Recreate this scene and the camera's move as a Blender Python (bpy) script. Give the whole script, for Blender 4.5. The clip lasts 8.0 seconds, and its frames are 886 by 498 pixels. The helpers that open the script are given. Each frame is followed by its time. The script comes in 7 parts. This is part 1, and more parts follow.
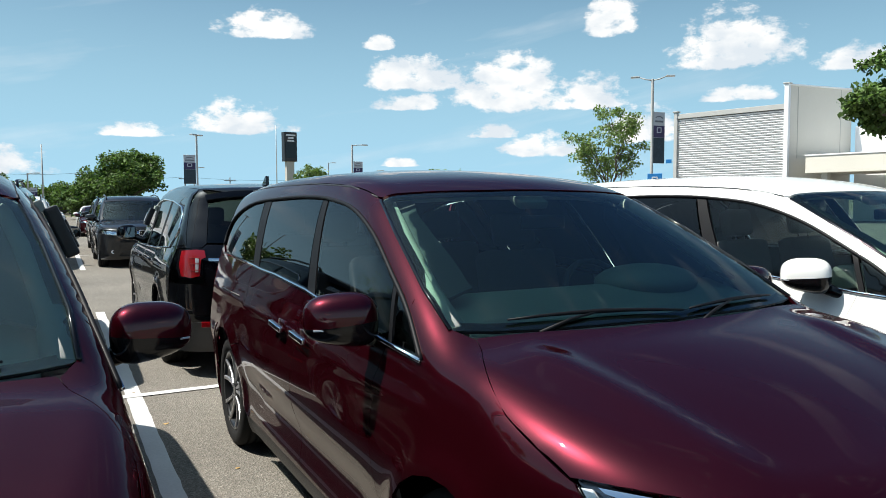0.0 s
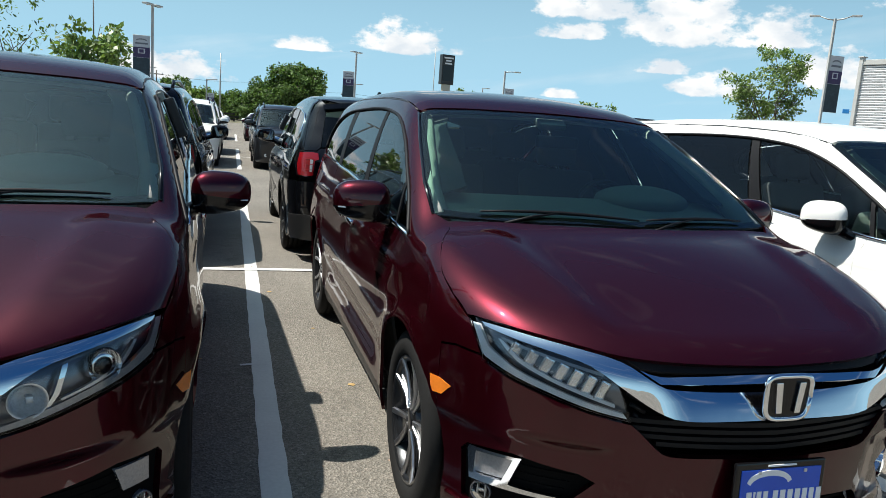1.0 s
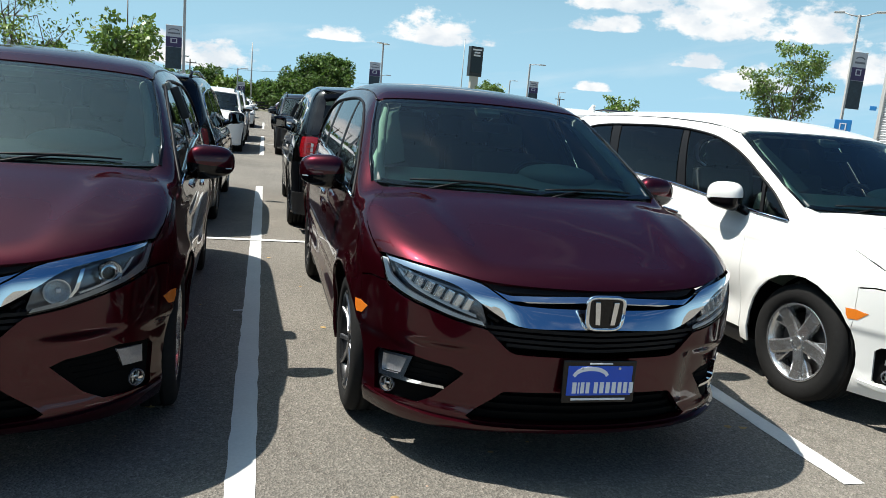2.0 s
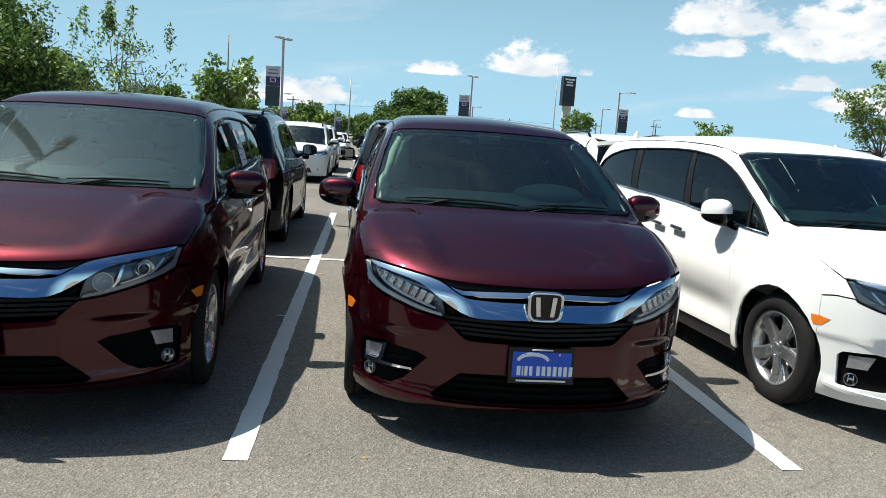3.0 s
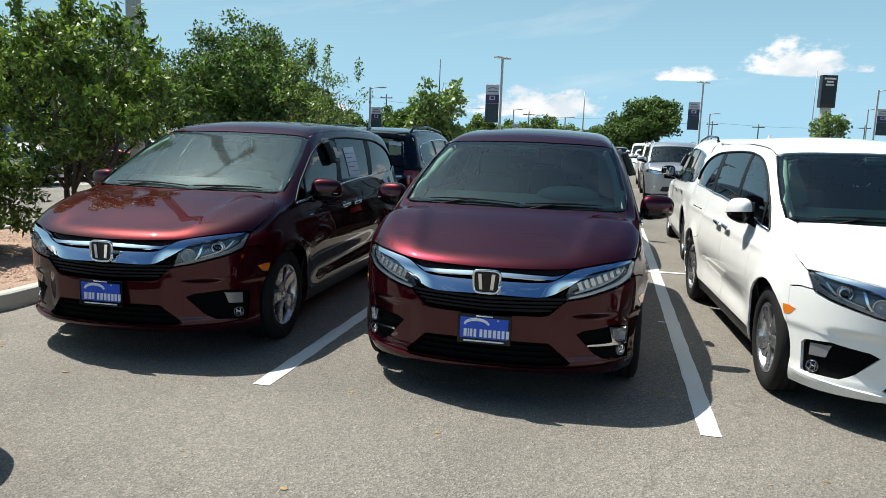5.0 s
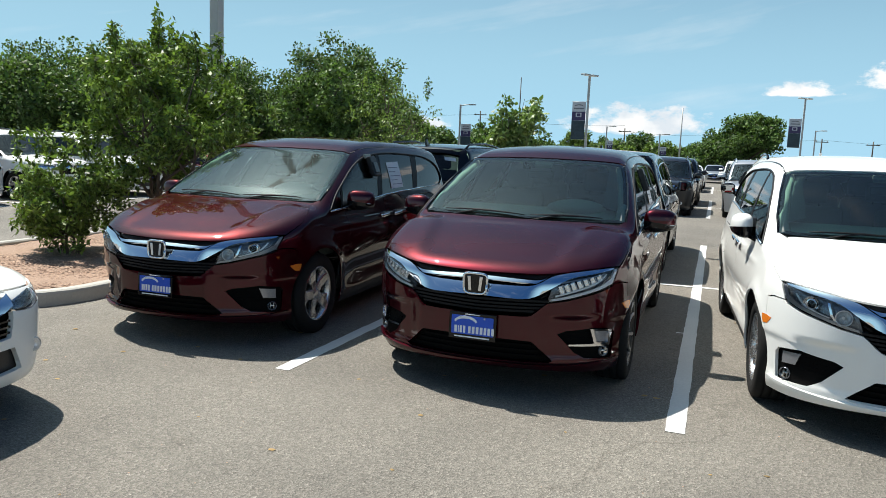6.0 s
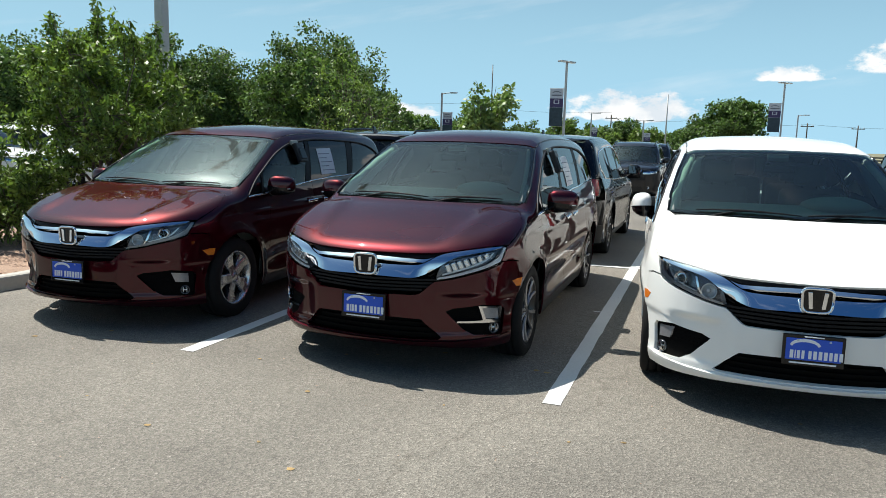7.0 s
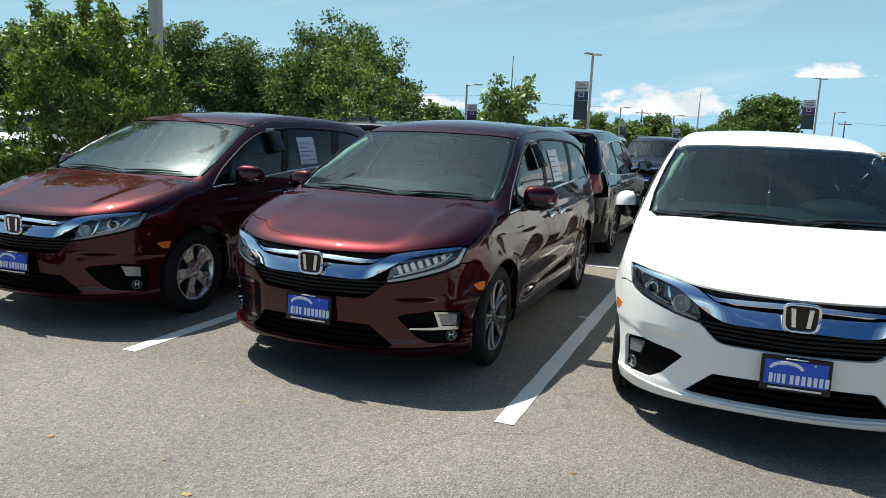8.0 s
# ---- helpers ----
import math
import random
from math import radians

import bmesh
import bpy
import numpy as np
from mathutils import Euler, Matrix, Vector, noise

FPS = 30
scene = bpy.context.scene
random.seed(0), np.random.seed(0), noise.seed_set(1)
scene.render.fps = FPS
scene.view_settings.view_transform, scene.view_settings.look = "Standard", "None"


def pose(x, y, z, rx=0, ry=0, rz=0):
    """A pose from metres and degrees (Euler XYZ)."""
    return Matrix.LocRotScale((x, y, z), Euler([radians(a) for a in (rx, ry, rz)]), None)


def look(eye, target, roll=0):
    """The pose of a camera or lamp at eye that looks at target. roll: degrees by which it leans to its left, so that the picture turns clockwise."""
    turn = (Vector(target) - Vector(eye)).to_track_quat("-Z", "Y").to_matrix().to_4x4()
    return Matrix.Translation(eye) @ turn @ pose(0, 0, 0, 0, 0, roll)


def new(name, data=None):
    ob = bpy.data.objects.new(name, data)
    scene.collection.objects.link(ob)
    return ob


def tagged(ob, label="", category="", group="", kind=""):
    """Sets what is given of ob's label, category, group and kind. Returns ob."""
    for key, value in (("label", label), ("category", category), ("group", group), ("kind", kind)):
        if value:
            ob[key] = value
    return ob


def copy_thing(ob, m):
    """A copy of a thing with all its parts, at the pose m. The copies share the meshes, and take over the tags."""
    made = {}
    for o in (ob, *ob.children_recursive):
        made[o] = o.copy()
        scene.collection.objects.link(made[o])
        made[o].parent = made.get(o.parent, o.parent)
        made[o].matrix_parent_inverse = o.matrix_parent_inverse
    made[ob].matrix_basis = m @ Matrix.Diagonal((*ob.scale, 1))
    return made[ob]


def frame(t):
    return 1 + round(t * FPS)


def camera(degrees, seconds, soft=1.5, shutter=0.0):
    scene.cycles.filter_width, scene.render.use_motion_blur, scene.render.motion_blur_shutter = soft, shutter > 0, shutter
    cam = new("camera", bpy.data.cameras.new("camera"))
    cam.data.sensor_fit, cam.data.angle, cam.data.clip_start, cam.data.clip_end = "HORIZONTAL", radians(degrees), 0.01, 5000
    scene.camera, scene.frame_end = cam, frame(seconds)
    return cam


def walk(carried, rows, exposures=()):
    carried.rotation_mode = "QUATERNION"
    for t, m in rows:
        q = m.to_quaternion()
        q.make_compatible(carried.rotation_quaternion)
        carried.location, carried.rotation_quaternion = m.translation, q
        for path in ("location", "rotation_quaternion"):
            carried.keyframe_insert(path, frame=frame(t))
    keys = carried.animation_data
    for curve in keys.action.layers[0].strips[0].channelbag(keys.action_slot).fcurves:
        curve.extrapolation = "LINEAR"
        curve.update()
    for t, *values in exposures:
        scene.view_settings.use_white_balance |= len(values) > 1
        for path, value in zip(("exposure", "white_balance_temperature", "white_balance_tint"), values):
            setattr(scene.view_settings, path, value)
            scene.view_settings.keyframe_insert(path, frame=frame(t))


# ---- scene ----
cam = camera(62.3, 8.0, soft=0.75)
PATH = [
    (0, (-0.509, -0.811, 1.582), (0.421, 0.955, 1.452), -0.3),
    (0.5, (-0.41, -1.22, 1.57), (0.351, 0.609, 1.296), 3.8),
    (1, (-0.208, -1.68, 1.531), (0.352, 0.212, 1.199), 4.2),
    (1.5, (-0.082, -2.143, 1.527), (0.484, -0.247, 1.23), 3.1),
    (1.7, (-0.055, -2.359, 1.53), (0.482, -0.472, 1.142), 5.1),
    (2.8, (0.442, -3.18, 1.572), (0.768, -1.221, 1.335), 1.8),
    (3, (0.536, -3.337, 1.567), (0.761, -1.373, 1.268), 3.9),
    (3.5, (0.862, -3.565, 1.573), (0.816, -1.579, 1.347), 0.4),
    (4, (1.284, -3.799, 1.59), (1.135, -1.822, 1.331), -0.1),
    (4.2, (1.418, -3.958, 1.553), (1.198, -1.985, 1.308), -0.1),
    (5.3, (2.376, -4.337, 1.654), (1.883, -2.424, 1.348), 1.3),
    (5.5, (2.504, -4.432, 1.635), (1.961, -2.518, 1.424), 0.5),
    (6, (2.904, -4.559, 1.657), (2.224, -2.697, 1.393), 2.3),
    (6.5, (3.399, -4.572, 1.596), (2.653, -2.733, 1.347), 2.7),
    (7, (3.616, -4.441, 1.636), (2.956, -2.576, 1.344), 1.6),
    (7.5, (3.738, -4.133, 1.637), (3.031, -2.285, 1.35), 1.7),
    (8, (3.913, -3.855, 1.636), (3.183, -2.02, 1.321), 2.5),
]
walk(cam, [(t, look(eye, target, roll)) for t, eye, target, roll in PATH], exposures=[(0, 0.63), (8, 0.63)])

# ---------------------------------------------------------------- sky, sun
SUN_EL, SUN_AZ = 61.0, 68.0          # degrees; azimuth to the left of +y


def sun_way():
    e, a = radians(SUN_EL), radians(SUN_AZ)
    return Vector((-math.sin(a) * math.cos(e), math.cos(a) * math.cos(e), math.sin(e)))


def make_world():
    world = bpy.data.worlds.new("world")
    scene.world = world
    world.use_nodes = True
    nt = world.node_tree
    nt.nodes.clear()
    out = nt.nodes.new("ShaderNodeOutputWorld")
    bg = nt.nodes.new("ShaderNodeBackground")
    sky = nt.nodes.new("ShaderNodeTexSky")
    sky.sky_type, sky.sun_disc = "NISHITA", False
    sky.sun_elevation, sky.sun_rotation = radians(SUN_EL), radians(-SUN_AZ)
    sky.air_density, sky.dust_density, sky.ozone_density = 1.0, 7.5, 2.2

    def node(kind, op=None, a=None, b=None, c=None):
        n = nt.nodes.new(kind)
        if op:
            n.operation = op
        for k, v in enumerate((a, b, c)):
            if v is None:
                continue
            if isinstance(v, (int, float, tuple)):
                n.inputs[k].default_value = v
            else:
                nt.links.new(v, n.inputs[k])
        return n

    def m(op, a, b=None, c=None):
        return node("ShaderNodeMath", op, a, b, c).outputs[0]

    tc = nt.nodes.new("ShaderNodeTexCoord")
    sep = nt.nodes.new("ShaderNodeSeparateXYZ")
    nt.links.new(tc.outputs["Generated"], sep.inputs[0])
    x, y, z = sep.outputs
    az = m("MULTIPLY", m("ARCTAN2", m("MULTIPLY", x, -1.0), y), 57.2958)
    el = m("MULTIPLY", m("ARCSINE", z), 57.2958)
    # cumulus banks: azimuth, elevation of the base, half width, height, in degrees
    banks = [(-14.6, 12.4, 3.6, 1.9), (-22.9, 11.6, 1.5, 1.0), (-5.2, 4.9, 2.9, 1.0), (-12.4, 5.5, 3.9, 2.2),
             (-25.6, 8.9, 4.4, 2.4), (-32.8, 7.6, 4.6, 4.2), (-38.6, 7.3, 3.4, 2.4), (-25.0, 7.2, 3.0, 1.2),
             (-31.8, 5.0, 2.2, 0.9), (-35.5, 3.7, 3.6, 1.6), (-24.2, 2.8, 1.6, 0.7), (-40.5, 12.6, 2.2, 2.4),
             (-49.0, 10.0, 4.6, 3.8), (-49.6, 7.2, 2.8, 1.0), (-57.0, 9.0, 2.6, 1.6), (5.6, 2.2, 5.8, 2.0),
             (-43.0, 4.8, 3.0, 2.4), (24.0, 2.0, 4.0, 1.2), (-66.0, 6.0, 5.0, 3.0), (-80.0, 10.0, 7.0, 4.0),
             (-100.0, 6.0, 8.0, 4.0), (-140.0, 9.0, 9.0, 5.0), (150.0, 8.0, 9.0, 4.0)]
    vec = node("ShaderNodeCombineXYZ", None, m("MULTIPLY", az, 0.55), m("MULTIPLY", el, 0.9), 0.0).outputs[0]
    noise_a = nt.nodes.new("ShaderNodeTexNoise")
    noise_a.inputs["Scale"].default_value, noise_a.inputs["Detail"].default_value, noise_a.inputs["Roughness"].default_value = 0.9, 7.0, 0.62
    nt.links.new(vec, noise_a.inputs["Vector"])
    puff = m("MULTIPLY", m("SUBTRACT", noise_a.outputs[0], 0.5), 3.4)
    cover = None
    for a0, e0, w, h in banks:
        u = m("DIVIDE", m("SUBTRACT", az, a0), w)
        v = m("DIVIDE", m("SUBTRACT", el, e0), h)
        up = m("MAXIMUM", v, m("MULTIPLY", v, -4.5))          # a flat base, a heaped top
        d = m("SUBTRACT", 1.0, m("ADD", m("MULTIPLY", u, u), m("MULTIPLY", up, up)))
        d = m("MAXIMUM", d, -1.5)
        cover = d if cover is None else m("MAXIMUM", cover, d)
    ramp = nt.nodes.new("ShaderNodeMapRange")
    ramp.interpolation_type = "SMOOTHSTEP"
    ramp.inputs[1].default_value, ramp.inputs[2].default_value = 0.02, 0.75
    nt.links.new(m("ADD", cover, puff), ramp.inputs[0])
    # thin high cirrus, drawn out along one way
    vec2 = node("ShaderNodeCombineXYZ", None, m("MULTIPLY", m("ADD", az, m("MULTIPLY", el, -1.6)), 0.035), m("MULTIPLY", m("ADD", el, m("MULTIPLY", az, 0.22)), 0.32), 3.0).outputs[0]
    noise_b = nt.nodes.new("ShaderNodeTexNoise")
    noise_b.inputs["Scale"].default_value, noise_b.inputs["Detail"].default_value, noise_b.inputs["Roughness"].default_value = 1.0, 5.0, 0.55
    nt.links.new(vec2, noise_b.inputs["Vector"])
    wisp = nt.nodes.new("ShaderNodeMapRange")
    wisp.inputs[1].default_value, wisp.inputs[2].default_value, wisp.inputs[4].default_value = 0.56, 0.9, 0.45
    nt.links.new(noise_b.outputs[0], wisp.inputs[0])
    cloud = m("MINIMUM", m("MAXIMUM", ramp.outputs[0], wisp.outputs[0]), 1.0)
    # shaded bases, bright tops
    noise_c = nt.nodes.new("ShaderNodeTexNoise")
    noise_c.inputs["Scale"].default_value, noise_c.inputs["Detail"].default_value = 0.6, 4.0
    nt.links.new(node("ShaderNodeVectorMath", "ADD", vec, (0.25, -0.5, 4.0)).outputs[0], noise_c.inputs["Vector"])
    mixc = nt.nodes.new("ShaderNodeMix")
    mixc.data_type = "RGBA"
    mixc.inputs[6].default_value, mixc.inputs[7].default_value = (10.0, 10.9, 11.7, 1), (13.8, 13.8, 13.6, 1)
    rampc = nt.nodes.new("ShaderNodeMapRange")
    rampc.inputs[1].default_value, rampc.inputs[2].default_value = 0.38, 0.6
    nt.links.new(noise_c.outputs[0], rampc.inputs[0])
    nt.links.new(rampc.outputs[0], mixc.inputs[0])
    hue = nt.nodes.new("ShaderNodeHueSaturation")
    hue.inputs["Saturation"].default_value = 1.5
    nt.links.new(sky.outputs[0], hue.inputs["Color"])
    clear = nt.nodes.new("ShaderNodeMix")
    clear.data_type, clear.blend_type = "RGBA", "MULTIPLY"
    clear.inputs[0].default_value, clear.inputs[7].default_value = 1.0, (0.55, 0.90, 1.12, 1)
    nt.links.new(hue.outputs[0], clear.inputs[6])
    # pale haze low over the horizon
    haze = nt.nodes.new("ShaderNodeMapRange")
    haze.interpolation_type = "SMOOTHERSTEP"
    haze.inputs[1].default_value, haze.inputs[2].default_value, haze.inputs[3].default_value, haze.inputs[4].default_value = -4.0, 33.0, 0.97, 0.0
    nt.links.new(el, haze.inputs[0])
    hazed = nt.nodes.new("ShaderNodeMix")
    hazed.data_type = "RGBA"
    hazed.inputs[7].default_value = (5.7, 9.8, 12.4, 1)
    nt.links.new(haze.outputs[0], hazed.inputs[0])
    nt.links.new(clear.outputs[2], hazed.inputs[6])
    mix = nt.nodes.new("ShaderNodeMix")
    mix.data_type = "RGBA"
    nt.links.new(cloud, mix.inputs[0])
    nt.links.new(hazed.outputs[2], mix.inputs[6])
    nt.links.new(mixc.outputs[2], mix.inputs[7])
    nt.links.new(mix.outputs[2], bg.inputs[0])
    bg.inputs[1].default_value = SKY_STRENGTH
    nt.links.new(bg.outputs[0], out.inputs[0])


SKY_STRENGTH = 0.05
make_world()
sun = new("sun", bpy.data.lights.new("sun", "SUN"))
sun.data.energy, sun.data.angle, sun.data.color = 5.0, radians(0.53), (1.0, 0.95, 0.87)
sun.matrix_world = look(sun_way() * 60, (0, 0, 0))


# ---------------------------------------------------------------- materials
def material(name, colour, rough=0.5, metal=0.0, coat=0.0, coat_rough=0.03, vary=0.0, grain=60.0, bump=0.0, bump_scale=200.0,
             blotch=0.0, blotch_scale=3.0, spec=0.5, island=0.0, coords="Object", rough_vary=0.0):
    """A principled surface, varied at two scales, with fine relief."""
    mat = bpy.data.materials.new(name)
    mat.use_nodes = True
    nt = mat.node_tree
    p = nt.nodes["Principled BSDF"]
    p.inputs["Base Color"].default_value = (*colour, 1)
    p.inputs["Roughness"].default_value, p.inputs["Metallic"].default_value = rough, metal
    p.inputs["Coat Weight"].default_value, p.inputs["Coat Roughness"].default_value = coat, coat_rough
    p.inputs["Specular IOR Level"].default_value = spec
    tc = nt.nodes.new("ShaderNodeTexCoord")
    value = None

    def tex(scale, detail=4.0):
        n = nt.nodes.new("ShaderNodeTexNoise")
        n.inputs["Scale"].default_value, n.inputs["Detail"].default_value = scale, detail
        nt.links.new(tc.outputs[coords], n.inputs["Vector"])
        return n.outputs[0]

    def m(op, a, b):
        n = nt.nodes.new("ShaderNodeMath")
        n.operation = op
        for k, v in enumerate((a, b)):
            if isinstance(v, (int, float)):
                n.inputs[k].default_value = v
            else:
                nt.links.new(v, n.inputs[k])
        return n.outputs[0]

    for amount, scale in ((vary, grain), (blotch, blotch_scale)):
        if amount:
            v = m("ADD", m("MULTIPLY", m("SUBTRACT", tex(scale), 0.5), 2.0 * amount), 1.0)
            value = v if value is None else m("MULTIPLY", value, v)
    if island:
        g = nt.nodes.new("ShaderNodeNewGeometry")
        v = m("ADD", m("MULTIPLY", m("SUBTRACT", g.outputs["Random Per Island"], 0.5), 2.0 * island), 1.0)
        value = v if value is None else m("MULTIPLY", value, v)
    if value is not None:
        h = nt.nodes.new("ShaderNodeHueSaturation")
        h.inputs["Color"].default_value = (*colour, 1)
        nt.links.new(value, h.inputs["Value"])
        nt.links.new(h.outputs[0], p.inputs["Base Color"])
    if rough_vary:
        nt.links.new(m("ADD", m("MULTIPLY", m("SUBTRACT", tex(4.0), 0.5), 2.0 * rough_vary), rough), p.inputs["Roughness"])
    if bump:
        b = nt.nodes.new("ShaderNodeBump")
        b.inputs["Strength"].default_value, b.inputs["Distance"].default_value = 1.0, bump
        nt.links.new(tex(bump_scale, 3.0), b.inputs["Height"])
        nt.links.new(b.outputs[0], p.inputs["Normal"])
    return mat


def glass(name, tint, gloss=1.5, glow_veil=0.0):
    """Thin tinted glass: clear in its tint, with a mirror film by Fresnel."""
    mat = bpy.data.materials.new(name)
    mat.use_nodes = True
    nt = mat.node_tree
    nt.nodes.remove(nt.nodes["Principled BSDF"])
    tr, gl, fr, mx = (nt.nodes.new(k) for k in ("ShaderNodeBsdfTransparent", "ShaderNodeBsdfGlossy", "ShaderNodeFresnel", "ShaderNodeMixShader"))
    tr.inputs[0].default_value = (*tint, 1)
    gl.inputs["Roughness"].default_value = 0.01
    fr.inputs[0].default_value = gloss
    nt.links.new(fr.outputs[0], mx.inputs[0])
    nt.links.new(tr.outputs[0], mx.inputs[1])
    nt.links.new(gl.outputs[0], mx.inputs[2])
    last = mx
    # pale diffuse and rough gloss layers put reflected sky glow into the glass
    if glow_veil:
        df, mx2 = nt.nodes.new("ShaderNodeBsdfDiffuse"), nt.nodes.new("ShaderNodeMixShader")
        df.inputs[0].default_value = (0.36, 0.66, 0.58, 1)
        mx2.inputs[0].default_value = glow_veil
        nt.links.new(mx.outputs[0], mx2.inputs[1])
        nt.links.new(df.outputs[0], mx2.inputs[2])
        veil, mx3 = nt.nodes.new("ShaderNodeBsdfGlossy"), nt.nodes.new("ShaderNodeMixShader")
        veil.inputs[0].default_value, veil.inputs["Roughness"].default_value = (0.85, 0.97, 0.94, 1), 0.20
        mx3.inputs[0].default_value = glow_veil * 1.2
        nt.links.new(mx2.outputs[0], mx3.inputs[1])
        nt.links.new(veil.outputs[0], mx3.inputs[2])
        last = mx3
    nt.links.new(last.outputs[0], nt.nodes["Material Output"].inputs[0])
    return mat


def paint(name, colour, metal=0.0, rough=0.4, edge=None):
    """Car paint: flaked base under a clear coat, slightly dusty."""
    mat = material(name, colour, rough=rough, metal=metal, coat=0.85, coat_rough=0.018, spec=0.2, vary=0.05, grain=900.0, blotch=0.05, blotch_scale=2.5, rough_vary=0.04)
    if edge:
        mat.node_tree.nodes["Principled BSDF"].inputs["Specular Tint"].default_value = (*edge, 1)
    return mat


